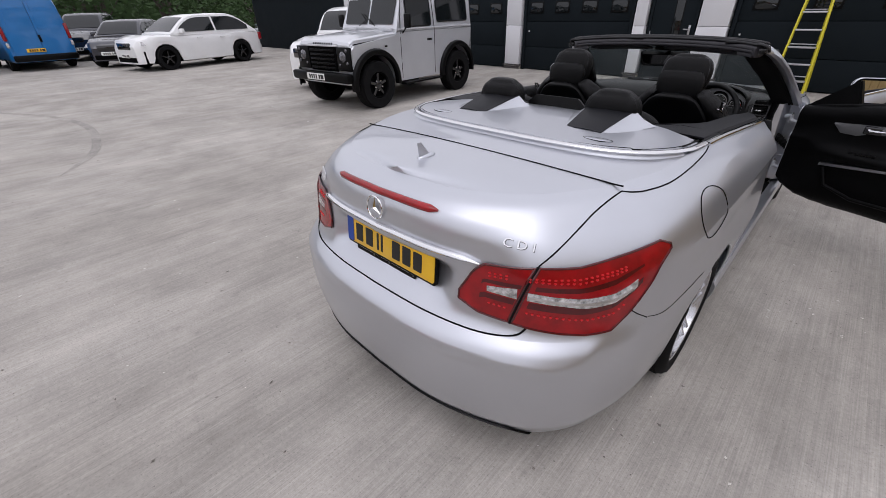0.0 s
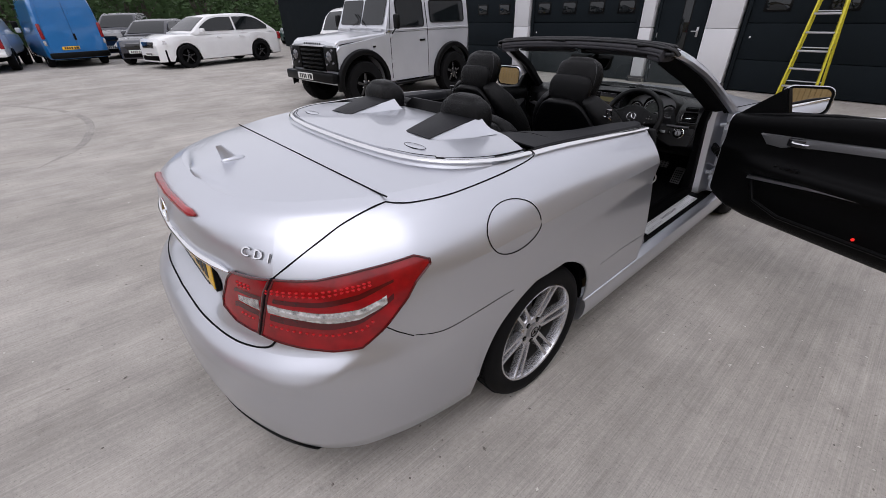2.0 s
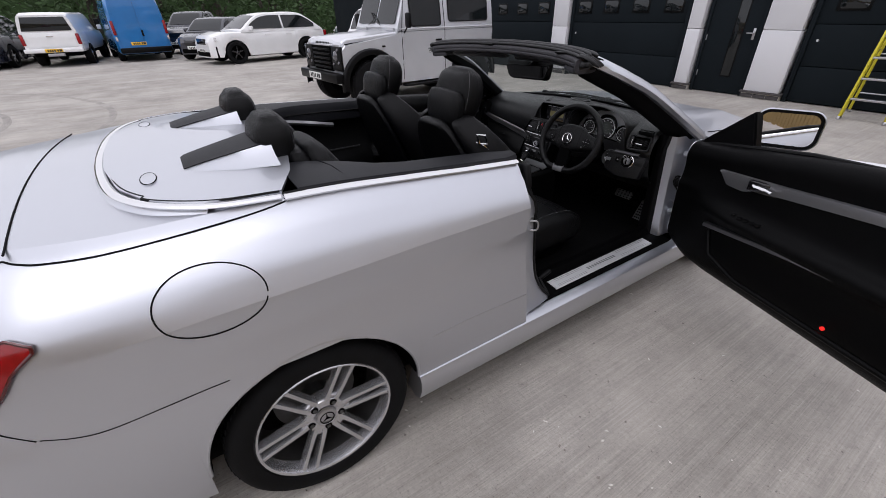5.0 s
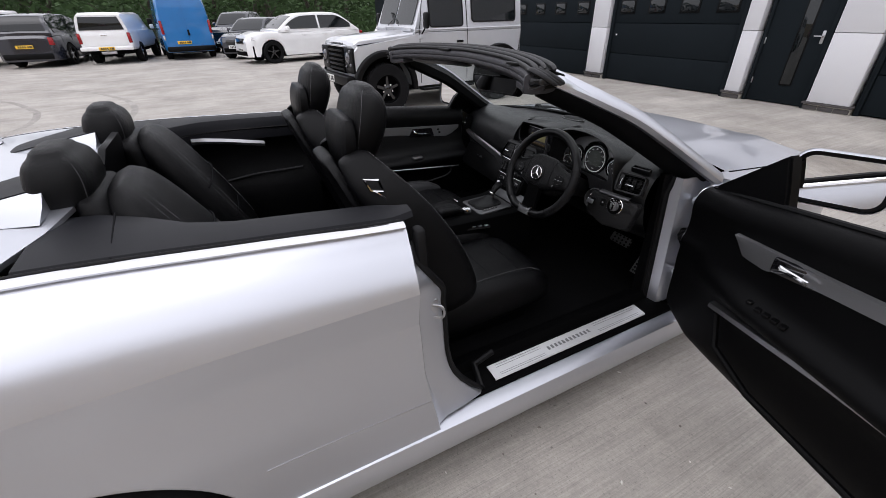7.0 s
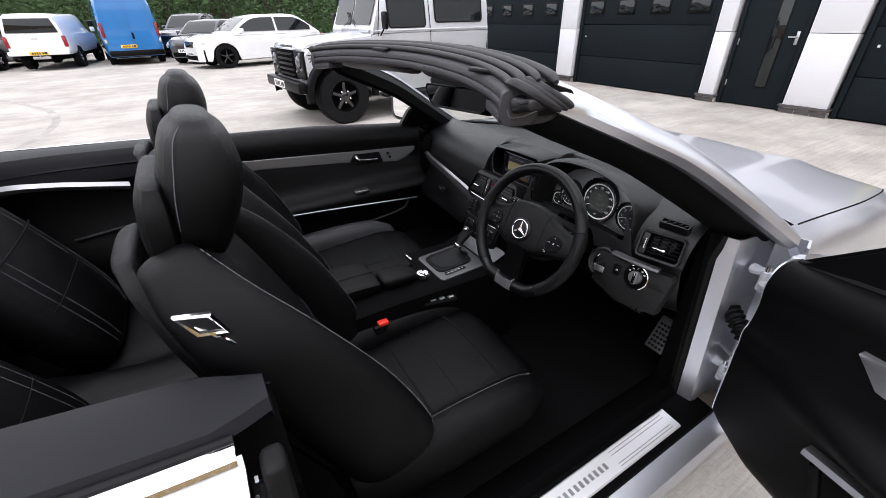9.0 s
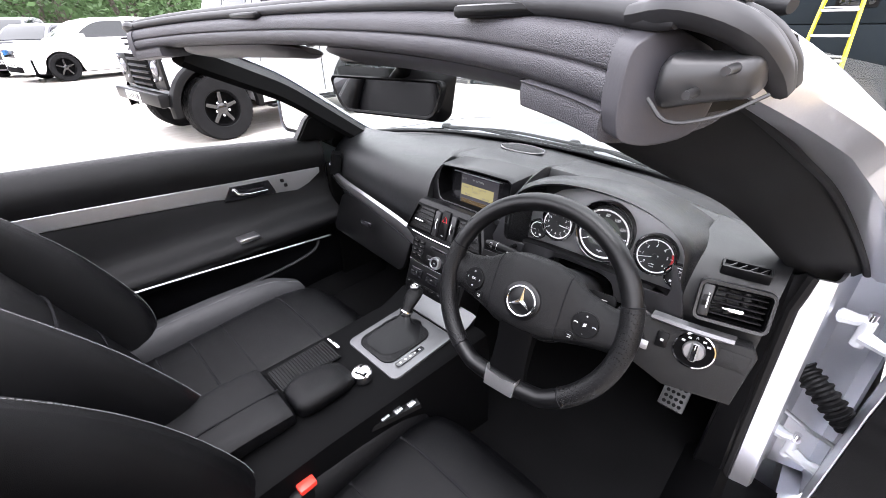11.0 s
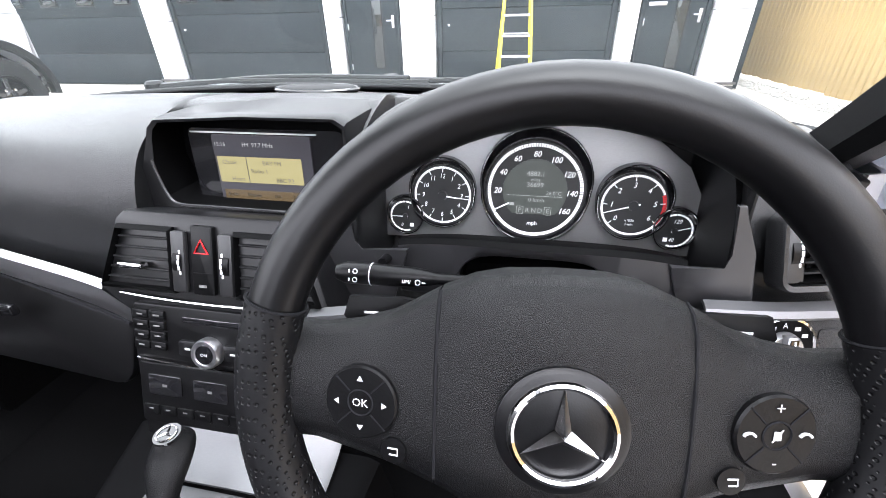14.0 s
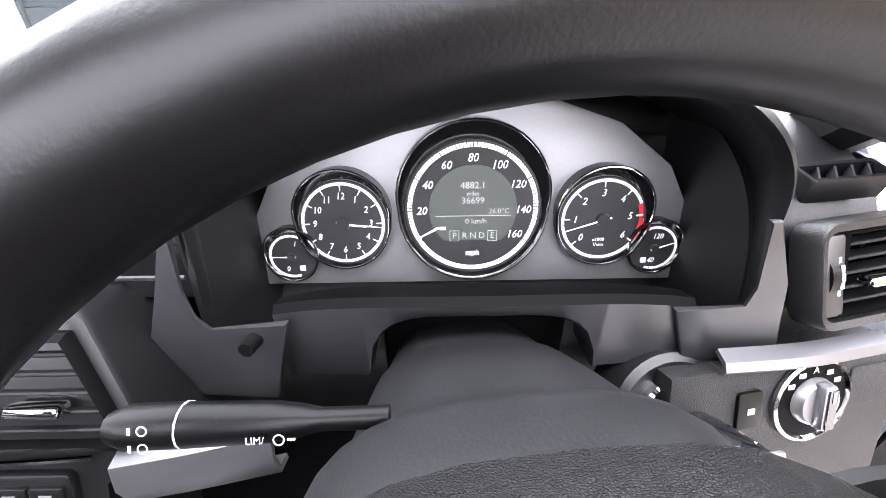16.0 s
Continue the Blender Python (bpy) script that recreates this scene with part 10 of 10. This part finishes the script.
for x in sorted(list(np.linspace(0.204, 0.516, 41)) + [0.2695, 0.2705, 0.4475, 0.4485]):
    u = (x - 0.359) / 0.156
    v = (x - 0.359) / 0.0885
    arch = 0.812 + 0.056 * max(0.0, 1 - abs(v) ** 5) ** 0.5 if abs(v) < 1 else 0.81 + 0.006 * u
    t = 0.877 + 0.009 * (1 - u ** 4)
    yb = 1.922 - 0.006 * (1 - u * u)
    rows.append([(x, 2.06, t - 0.085), (x, 2.03, t - 0.066), (x, 1.985, t - 0.034), (x, 1.945, t - 0.005), (x, yb + 0.006, t), (x, yb, t - 0.005), (x, yb + 0.002, max(arch + 0.004, t - 0.07)), (x, yb + 0.006, arch), (x, yb + 0.05, arch - 0.004)])
loft(bm, [r[5:] for r in rows])
part("column_brow", bm, CHEEK, dash)
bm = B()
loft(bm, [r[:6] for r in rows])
# same moulding as the brow, its shaded top painted blacker
part("instrument_ledge", bm, SHADEBLACK, dash)
bm = B()
box(bm, (0.359, 2.0, 0.760), (0.175, 0.06, 0.14), 0.02)
part("column_opening", bm, DARK, dash)
bm = B()
cyl(bm, (0.196, 1.910, 0.863), (0.194, 1.894, 0.864), 0.0062, 0.0055)
part("trip_reset_stub", bm, PLASTIC, lp)

# steering column cowl, stalk
WC = Vector((0.3675, 1.7008, 0.896))
WN = Vector((0.071, -0.917, 0.393)).normalized()  # towards the driver
WXA = Vector((0.997, 0.077, 0.0))
WM = plane_at(WC, WXA, WN.cross(WXA))
if WM.col[2].dot(WN.to_4d()) < 0:
    WM = WM @ Matrix.Rotation(math.pi, 4, "X")
bm = B()
rows = []
for d, w, h in ((-0.022, 0.060, 0.052), (-0.028, 0.080, 0.066), (-0.036, 0.092, 0.074), (-0.070, 0.096, 0.076), (-0.078, 0.095, 0.075), (-0.086, 0.088, 0.070), (-0.094, 0.084, 0.066), (-0.104, 0.084, 0.066), (-0.150, 0.080, 0.062), (-0.195, 0.076, 0.055), (-0.200, 0.073, 0.050), (-0.30, 0.06, 0.042)):
    rows.append([WM @ Vector((x, y - 0.005, d)) for x, y in [(w * math.copysign(abs(math.cos(t)) ** 0.75, math.cos(t)), h * math.copysign(abs(math.sin(t)) ** 0.75, math.sin(t))) for t in np.linspace(0, 2 * math.pi, 33)[:-1]]])
vs = loft(bm, rows, True)
cap(bm, vs[0], True)
column = part("steering_column", bm, COWLPLASTIC, convertible, "black steering column cowl with stalk")
bm = B()
SA, SB = Vector((0.305, 1.803, 0.912)), Vector((0.189, 1.80, 0.912))
pts = [SA.lerp(SB, t) for t in (0, 0.25, 0.32, 0.42, 0.75, 0.93, 1.0)]
tube(bm, pts, [0.005, 0.005, 0.007, 0.0086, 0.0095, 0.0095, 0.0065], 14)
stalk = part("stalk", bm, PLASTIC, column)
bm = B()
tube(bm, [SA.lerp(SB, 0.73), SA.lerp(SB, 0.735)], 0.0098, 14)
part("stalk_ring", bm, WHITEMARK, stalk)
face = plane_at(SA.lerp(SB, 0.52) + Vector((0, -0.0090, 0.0036)), SA - SB, (0, 0.45, 0.9))
if face.col[2].y > 0:
    face = face @ Matrix.Rotation(math.pi, 4, "Y")
bm = B()
write(bm, "LIM/", face @ Matrix.Translation((0.008, -0.002, 0.0012)), 0.0042)
part("stalk_mark", bm, WHITEMARK, stalk)
bm = B()
tube(bm, [face @ Vector((0.0175 + 0.0021 * math.cos(t), -0.002 + 0.0021 * math.sin(t), 0.0010)) for t in np.linspace(0, 6.28, 14)[:-1]], 0.0003, 4, closed=True)
part("stalk_symbol", bm, WHITEMARK, stalk)
bm = B()
box(bm, (0.0225, -0.002, 0.0008), (0.003, 0.0008, 0.0003), 0, m=face)
part("stalk_dash", bm, WHITEMARK, stalk)
for y in (0.0036, -0.0036):
    bm = B()
    tube(bm, [face @ Vector((-0.036 + 0.0019 * math.cos(t), y + 0.0019 * math.sin(t), 0.0008)) for t in np.linspace(0, 6.28, 14)[:-1]], 0.0003, 4, closed=True)
    part("stalk_symbol", bm, WHITEMARK, stalk)
    bm = B()
    box(bm, (-0.0412, y, 0.0006), (0.0011, 0.0028, 0.0003), 0, m=face)
    part("stalk_dash", bm, WHITEMARK, stalk)

# ---- steering wheel ----
RR = 0.182


def rim_pt(t, r=RR):
    """The rim's middle line: round, with its foot flattened."""
    x, y = r * math.cos(t), r * math.sin(t)
    low = -r * 0.975
    if y < low + 0.012:
        y = low + 0.012 + (y - low - 0.012) * 0.35
    return Vector((x, y, 0))


def rim_part(a0, a1, n, r, material, name, parent, z=0.0):
    bm = B()
    tube(bm, [WM @ (rim_pt(radians(a0 + (a1 - a0) * k / n)) + Vector((0, 0, z))) for k in range(n + 1)], r, 14, closed=abs(a1 - a0) >= 360)
    return part(name, bm, material, parent)


bm = B()
tube(bm, [WM @ rim_pt(2 * math.pi * k / 72) for k in range(72)], 0.0172, 18, closed=True)
wheel_rim = part("steering_wheel", bm, WHEELLEATHER, convertible, "black leather steering wheel with perforated grips")
GRIP = mat("perforated_leather", (0.0032, 0.0032, 0.0037), 0.42, spec=0.22, var=0.1, vscale=9, bump=1.0, bscale=230, bdist=0.0016, kind="dots")
for a0, a1 in ((-52, 18), (162, 232)):
    rim_part(a0, a1, 24, 0.0186, GRIP, "grip", wheel_rim)
    for a in (a0, a1):
        t = radians(a)
        c = rim_pt(t)
        bm = B()
        d = Vector((math.cos(t), math.sin(t), 0))
        tube(bm, [WM @ (c + d * 0.0186 * math.cos(q) + Vector((0, 0, 0.0186 * math.sin(q)))) for q in np.linspace(0, 2 * math.pi, 25)[:-1]], 0.0011, 5, closed=True)
        part("grip_seam", bm, SEAM, wheel_rim)
for a0, a1 in ((20, 160), (234, 306)):
    bm = B()
    for k in range(int(abs(a1 - a0) / 1.6)):
        t = radians(a0 + k * 1.6)
        c = rim_pt(t, RR - 0.0160)
        d = Vector((-math.sin(t), math.cos(t), 0))
        tube(bm, [WM @ (c - d * 0.0014 + Vector((0, 0, 0.0042))), WM @ (c + d * 0.0014 + Vector((0, 0, 0.001)))], 0.0005, 4)
    part("rim_stitching", bm, WHEELLEATHER, wheel_rim)
# hub cover: one soft surface from key pad to key pad, with two seams
HUBX = [0, 0.03, 0.05, 0.07, 0.10, 0.125, 0.15, 0.172]
hub_hi = lambda x: float(np.interp(abs(x), HUBX, [0.082, 0.081, 0.077, 0.068, 0.051, 0.043, 0.039, 0.041]))
hub_lo = lambda x: float(np.interp(abs(x), HUBX, [-0.062, -0.062, -0.060, -0.053, -0.045, -0.040, -0.036, -0.038]))
hub_d = lambda x: float(np.interp(abs(x), HUBX, [0.0235, 0.0225, 0.0205, 0.0165, 0.0110, 0.0080, 0.0045, 0.0015]))


def hub_row(x):
    lo, hi, d = hub_lo(x), hub_hi(x), hub_d(x)
    pts = [(lo, -0.018), (lo, d - 0.016), (lo + 0.003, d - 0.008), (lo + 0.012, d - 0.002), (lo * 0.45, d), (0.0, d + 0.0008), (hi * 0.5, d - 0.0005), (hi - 0.016, d - 0.004), (hi - 0.005, d - 0.010), (hi, d - 0.018), (hi, -0.022)]
    return [WM @ Vector((x, y, z)) for y, z in pts]


bm = B()
vs = loft(bm, [hub_row(x) for x in np.linspace(-0.07, 0.07, 29)])
part("airbag_cover", bm, HUBLEATHER, wheel_rim, angle=60)
for s in (1, -1):
    bm = B()
    tube(bm, [WM @ Vector((s * 0.070, y, z + 0.0004)) for y, z in [(hub_lo(0.07), 0.002), (hub_lo(0.07) + 0.012, 0.0145), (-0.02, 0.0165), (0.02, 0.0168), (hub_hi(0.07) - 0.016, 0.0125), (hub_hi(0.07) - 0.005, 0.0065), (hub_hi(0.07), -0.002)]], 0.0012, 5)
    part("cover_seam", bm, SEAM, wheel_rim)
bm = B()
revolve(bm, [(0.036, 0.018), (0.036, 0.0255), (0.033, 0.0275), (0.0001, 0.027)], WM, 40)
part("boss_ring", bm, WHEELLEATHER, wheel_rim)
emblem(wheel_rim, WM @ Matrix.Translation((0, 0, 0.0285)), 0.0275, CHROME, "wheel_emblem")
# side spokes with the key pads
for s in (1, -1):
    bm = B()
    loft(bm, [hub_row(s * x) for x in np.linspace(0.0712, 0.172, 18)])
    part("spoke", bm, HUBLEATHER, wheel_rim, angle=60)
    pm2 = WM @ Matrix.Translation((s * 0.1145, 0.001, 0.0092)) @ Matrix.Rotation(radians(7 * s), 4, "Y") @ Matrix.Diagonal((0.83, 0.83, 1, 1))
    bm = B()
    revolve(bm, [(0.0275, 0), (0.0275, 0.003), (0.026, 0.0042), (0.0001, 0.0042)], pm2, 36)
    part("key_pad", bm, PLASTIC, wheel_rim)
    for a in (45, 135, 225, 315):
        t = radians(a)
        bm = B()
        tube(bm, [pm2 @ Vector((0.011 * math.cos(t), 0.011 * math.sin(t), 0.0043)), pm2 @ Vector((0.0265 * math.cos(t), 0.0265 * math.sin(t), 0.0043))], 0.0006, 4)
        part("pad_gap", bm, SEAM, wheel_rim)
    bm = B()
    tube(bm, [pm2 @ Vector((0.0095 * math.cos(t), 0.0095 * math.sin(t), 0.0044)) for t in np.linspace(0, 2 * math.pi, 25)[:-1]], 0.0007, 4, closed=True)
    part("pad_ring", bm, SEAM, wheel_rim)
    if s < 0:
        bm = B()
        write(bm, "OK", pm2 @ Matrix.Translation((0, 0, 0.0048)), 0.0085)
        part("pad_mark", bm, PRINT, wheel_rim)
        for a in (0, 90, 180, 270):
            t = radians(a)
            c, d, e = Vector((math.cos(t), math.sin(t), 0)) * 0.0205, Vector((math.cos(t), math.sin(t), 0)) * 0.0165, Vector((-math.sin(t), math.cos(t), 0)) * 0.0024
            bm = B()
            bm.faces.new([bm.verts.new(pm2 @ (q + Vector((0, 0, 0.0048)))) for q in (c, d + e, d - e)])
            part("pad_mark", bm, PRINT, wheel_rim)
    else:
        for sign, y in (("+", 0.0185), ("-", -0.0185)):
            bm = B()
            write(bm, sign, pm2 @ Matrix.Translation((0, y, 0.0048)), 0.011)
            part("pad_mark", bm, PRINT, wheel_rim)
        for x in (-0.0185, 0.0185):
            bm = B()
            tube(bm, [pm2 @ Vector((x + 0.004 * math.cos(t), 0.003 * math.sin(t) - 0.001, 0.0047)) for t in np.linspace(0.2, 2.9, 8)], 0.0009, 4)
            part("pad_mark", bm, PRINT, wheel_rim)
        bm = B()
        box(bm, (0, 0, 0.0047), (0.005, 0.006, 0.0003), 0, m=pm2)
        box(bm, (0, 0, 0.0048), (0.011, 0.0008, 0.0003), 0, m=pm2 @ Matrix.Rotation(0.9, 4, "Z"))
        part("pad_mark", bm, PRINT, wheel_rim)
    bm = B()
    q2 = WM @ Matrix.Translation((s * 0.0945, -0.0275, 0.0118)) @ Matrix.Rotation(radians(8 * s), 4, "Y")
    revolve(bm, [(0.008, 0), (0.008, 0.002), (0.0001, 0.0026)], q2, 20)
    part("round_button", bm, PLASTIC, wheel_rim)
    bm = B()
    tube(bm, [q2 @ Vector(p) for p in ((-0.003, 0.002, 0.0028), (0.003, 0.002, 0.0028), (0.003, -0.002, 0.0028), (-0.002, -0.002, 0.0028))], 0.0006, 4)
    part("button_mark", bm, PRINT, wheel_rim)
    # gear paddles behind the wheel
    bm = B()
    prism(bm, [(0.06, -0.008), (0.118, -0.006), (0.142, 0.02), (0.138, 0.034), (0.10, 0.034), (0.06, 0.028)], WM @ Matrix.Translation((0, 0.02, -0.04)) @ Matrix.Diagonal((s, 1, 1, 1)), 0.006, 0.0)
    part("shift_paddle", bm, PLASTIC, wheel_rim)
    bm = B()
    box(bm, (s * 0.122, 0.043, -0.0335), (0.010, 0.0016, 0.0006), 0, m=WM)
    part("paddle_mark", bm, PRINT, wheel_rim)
# lower spoke with its metal insert
bm = B()
rows = []
for y, w, d in ((-0.05, 0.036, 0.02), (-0.09, 0.034, 0.012), (-0.135, 0.036, 0.006), (-0.165, 0.040, 0.002)):
    rows.append([WM @ Vector((-w, y, -0.014)), WM @ Vector((-w, y, d - 0.004)), WM @ Vector((-w * 0.8, y, d)), WM @ Vector((w * 0.8, y, d)), WM @ Vector((w, y, d - 0.004)), WM @ Vector((w, y, -0.014))])
loft(bm, rows, True)
bmesh.ops.recalc_face_normals(bm, faces=bm.faces[:])
part("lower_spoke", bm, SHADEBLACK, wheel_rim)
bm = B()
prism(bm, [(-0.035, -0.146), (-0.031, -0.186), (0.031, -0.186), (0.035, -0.146), (0.029, -0.158), (0.0, -0.162), (-0.029, -0.158)], WM @ Matrix.Translation((0, 0, 0.008)), 0.012, 0.003)
part("spoke_insert", bm, BRUSHED, wheel_rim)

# ---- console ----
bm = B()
rows = []
for y, w0, w1, z in ((1.00, -0.10, 0.15, 0.60), (1.10, -0.105, 0.165, 0.635), (1.35, -0.108, 0.175, 0.645), (1.55, -0.108, 0.18, 0.640), (1.70, -0.11, 0.185, 0.638), (1.80, -0.13, 0.20, 0.65)):
    rows.append([(w0 - 0.02, y, 0.32), (w0 - 0.012, y, z - 0.06), (w0, y, z - 0.008), (w0 + 0.012, y, z), (w1 - 0.012, y, z), (w1, y, z - 0.008), (w1 + 0.012, y, z - 0.06), (w1 + 0.02, y, 0.32)])
vs = loft(bm, rows)
cap(bm, vs[0])
console = part("centre_console", bm, SHADEBLACK, convertible, "black centre console with silver gear surround")
bm = B()
pad(bm, [((0.005, 1.08, 0.658), (1, 0, 0), (0, 0, 1), 0.07, 0.018), ((0.005, 1.11, 0.664), (1, 0, 0), (0, 0, 1), 0.088, 0.024), ((0.005, 1.22, 0.668), (1, 0, 0), (0, 0, 1), 0.09, 0.026), ((0.008, 1.315, 0.666), (1, 0, 0), (0, 0, 1), 0.09, 0.024), ((0.008, 1.33, 0.66), (1, 0, 0), (0, 0, 1), 0.08, 0.016)], 20, 4)
part("armrest", bm, LEATHER, console)
bm = B()
tube(bm, [(0.022, 1.08, 0.689), (0.024, 1.2, 0.695), (0.026, 1.33, 0.691)], 0.0022, 6)
part("armrest_gap", bm, SEAM, console)
bm = B()
pad(bm, [((0.058, 1.345, 0.665), (1, 0, 0), (0, 0, 1), 0.04, 0.02), ((0.058, 1.37, 0.668), (1, 0, 0), (0, 0, 1), 0.048, 0.024), ((0.058, 1.44, 0.664), (1, 0, 0), (0, 0, 1), 0.046, 0.02), ((0.056, 1.472, 0.655), (1, 0, 0), (0, 0, 1), 0.035, 0.012)], 18, 3.4)
part("front_pad", bm, LEATHER, console)
bm = B()
box(bm, (-0.042, 1.42, 0.6475), (0.078, 0.15, 0.005), 0.001)
tray = part("roller_blind", bm, PLASTIC, console)
for k in range(22):
    bm = B()
    box(bm, (-0.042, 1.350 + 0.0067 * k, 0.6505), (0.075, 0.0048, 0.004), 0.001, seg=1)
    part("slat", bm, PLASTIC, tray)
bm = B()
box(bm, (-0.048, 1.503, 0.655), (0.05, 0.008, 0.008), 0.002)
part("tray_handle", bm, CHROME, console)
bm = B()
revolve(bm, [(0.024, 0.0), (0.024, 0.012), (0.022, 0.018), (0.017, 0.021), (0.0001, 0.021)], Matrix.Translation((0.088, 1.492, 0.648)), 32)
part("control_dial", bm, CHROME, console)
bm = B()
prism(bm, rounded(0.19, 0.195, 0.018), Matrix.Translation((0.052, 1.635, 0.640)) @ Matrix.Rotation(radians(2), 4, "X"), 0.008, 0.003)
gp = part("gear_surround", bm, TRIMSHADE, console)
bm = B()
rows = [[(-0.052 - 0.004 * t, 1.735 + 0.075 * t, 0.6465 + 0.026 * t * t), (-0.046, 1.735 + 0.075 * t, 0.650 + 0.026 * t * t), (0.05, 1.735 + 0.075 * t, 0.652 + 0.026 * t * t), (0.146, 1.735 + 0.075 * t, 0.650 + 0.026 * t * t), (0.152 + 0.004 * t, 1.735 + 0.075 * t, 0.6465 + 0.026 * t * t)] for t in np.linspace(0, 1, 8)]
loft(bm, rows)
solid(bm, 0.004)
part("ashtray_lid", bm, TRIMSHADE, console, "satin silver lid before the gear lever")
bm = B()
prism(bm, rounded(0.125, 0.15, 0.028, 7), Matrix.Translation((0.040, 1.628, 0.6475)) @ Matrix.Rotation(radians(2), 4, "X"), 0.004, 0.001)
part("gear_well", bm, LEATHER, gp)
bm = B()
prism(bm, rounded(0.014, 0.085, 0.003), Matrix.Translation((0.119, 1.61, 0.6485)), 0.002, 0.0005)
part("gate_strip", bm, GLOSSBLACK, gp)
bm = B()
for k in range(5):
    box(bm, (0.119, 1.58 + 0.015 * k, 0.6508), (0.004, 0.005, 0.0004), 0)
part("gate_marks", bm, PRINT, gp)
bm = B()
GB, GT = Vector((0.036, 1.636, 0.651)), Vector((0.011, 1.692, 0.676))
rows = []
for t, w in ((0, 0.060), (0.15, 0.056), (0.3, 0.044), (0.45, 0.034), (0.6, 0.027), (0.8, 0.018), (1.0, 0.013)):
    c = GB.lerp(GT, t ** 1.2)
    rows.append([c + Vector((w * (1 + 0.07 * math.sin(5 * q + 6 * t)) * math.cos(q), w * 1.25 * (1 + 0.06 * math.sin(5 * q + 6 * t)) * math.sin(q) * (1 - 0.4 * t), 0)) for q in np.linspace(0, 2 * math.pi, 31)[:-1]])
vs = loft(bm, rows, True)
cap(bm, vs[-1])
part("gear_gaiter", bm, GAITER, gp)
bm = B()
KT = Vector((0.0, 1.738, 0.716))
pad(bm, [(GT + Vector((0, 0, -0.006)), (1, 0, 0), (0, 1, 0), 0.011, 0.011), (GT.lerp(KT, 0.3), (1, 0, 0), (0, 1, 0), 0.015, 0.015), (GT.lerp(KT, 0.75), (1, 0, 0), (0, 1, 0), 0.021, 0.022), (KT, (1, 0, 0), (0, 1, 0), 0.020, 0.021), (KT + Vector((0, 0, 0.006)), (1, 0, 0), (0, 1, 0), 0.015, 0.016)], 18, 2.4)
knob = part("gear_knob", bm, LEATHER, console)
bm = B()
revolve(bm, [(0.0155, -0.005), (0.0175, 0.001), (0.0175, 0.006), (0.0165, 0.008), (0.0001, 0.008)], Matrix.Translation(GT) @ Matrix.Rotation(radians(-28), 4, "X"), 24)
part("knob_collar", bm, CHROME, knob)
bm = B()
revolve(bm, [(0.013, 0.0), (0.013, 0.003), (0.0001, 0.0035)], Matrix.Translation(KT + Vector((0, 0, 0.0145))), 20)
part("knob_cap", bm, GLOSSBLACK, knob)
emblem(knob, Matrix.Translation(KT + Vector((0, 0, 0.0185))) @ Matrix.Rotation(radians(15), 4, "Z"), 0.0095, CHROME, "knob_emblem")
# row of seat switches beside the console
bm = B()
rows = [[(0.158 + 0.034 * t, 1.43 + 0.13 * t, 0.600), (0.160 + 0.034 * t, 1.43 + 0.13 * t, 0.607), (0.178 + 0.034 * t, 1.425 + 0.13 * t, 0.607), (0.182 + 0.034 * t, 1.425 + 0.13 * t, 0.598)] for t in np.linspace(0, 1, 4)]
loft(bm, rows)
solid(bm, 0.004)
sw = part("seat_switch_strip", bm, PLASTIC, console)
for k in range(4):
    t = 0.14 + 0.24 * k
    bm = B()
    box(bm, (0.169 + 0.034 * t, 1.428 + 0.13 * t, 0.6085), (0.014, 0.020, 0.005), 0.0015)
    part("seat_switch", bm, SATIN, sw)
# pedals
for px, pw, pz, nm in ((0.44, 0.12, 0.455, "brake_pedal"), (0.585, 0.07, 0.36, "throttle_pedal")):
    pmx = plane_at((px, 2.24, pz), (1, 0, 0), (0, 0.55, 0.83))
    if pmx.col[2].y > 0:
        pmx = pmx @ Matrix.Rotation(math.pi, 4, "Y")
    bm = B()
    prism(bm, rounded(pw, 0.05 if nm == "brake_pedal" else 0.19, 0.008), pmx, 0.008, 0.002)
    pedal = part(nm, bm, PEDALMETAL, convertible)
    bm = B()
    for i in range(4 if nm != "brake_pedal" else 5):
        for j in range(8 if nm != "brake_pedal" else 3):
            revolve(bm, [(0.0055, 0.008), (0.0055, 0.011), (0.0001, 0.011)], pmx @ Matrix.Translation(((i - 1.5) * pw / 5, (j - (3.5 if nm != "brake_pedal" else 1)) * 0.018, 0)), 8)
    part("rubber_studs", bm, RUBBER, pedal)

# letters on the boot lid, and plain bars for the mark on its other side
bm = B()
LM = plane_at(skin(2.72, 8.95, 0.001), skin(2.98, 8.85) - skin(2.48, 9.05), skin(2.72, 9.2) - skin(2.72, 8.7))
for dz, grow, material in ((0.0012, 0.0022, LETTERSIDE), (0.0045, 0.0, CHROME)):
    bm = B()
    for j, c in enumerate("CDI"):
        write(bm, c, LM @ Matrix.Translation(((-0.042, 0.002, 0.038)[j] + grow, -grow, dz)), 0.040, 1.15)
    part("boot_lettering", bm, material, convertible)
LM = plane_at(skin(2.42, 8.75, 0.001, -1), skin(2.22, 8.75, 0, -1) - skin(2.62, 8.75, 0, -1), skin(2.42, 9.05, 0, -1) - skin(2.42, 8.5, 0, -1))
for k in range(4):
    bm = B()
    prism(bm, [(a + 0.03 * (k - 1.5), b) for a, b in rounded(0.021, 0.032, 0.003)], LM @ Matrix.Translation((0, 0, 0.001)), 0.003)
    part("boot_bar", bm, LETTER, convertible)
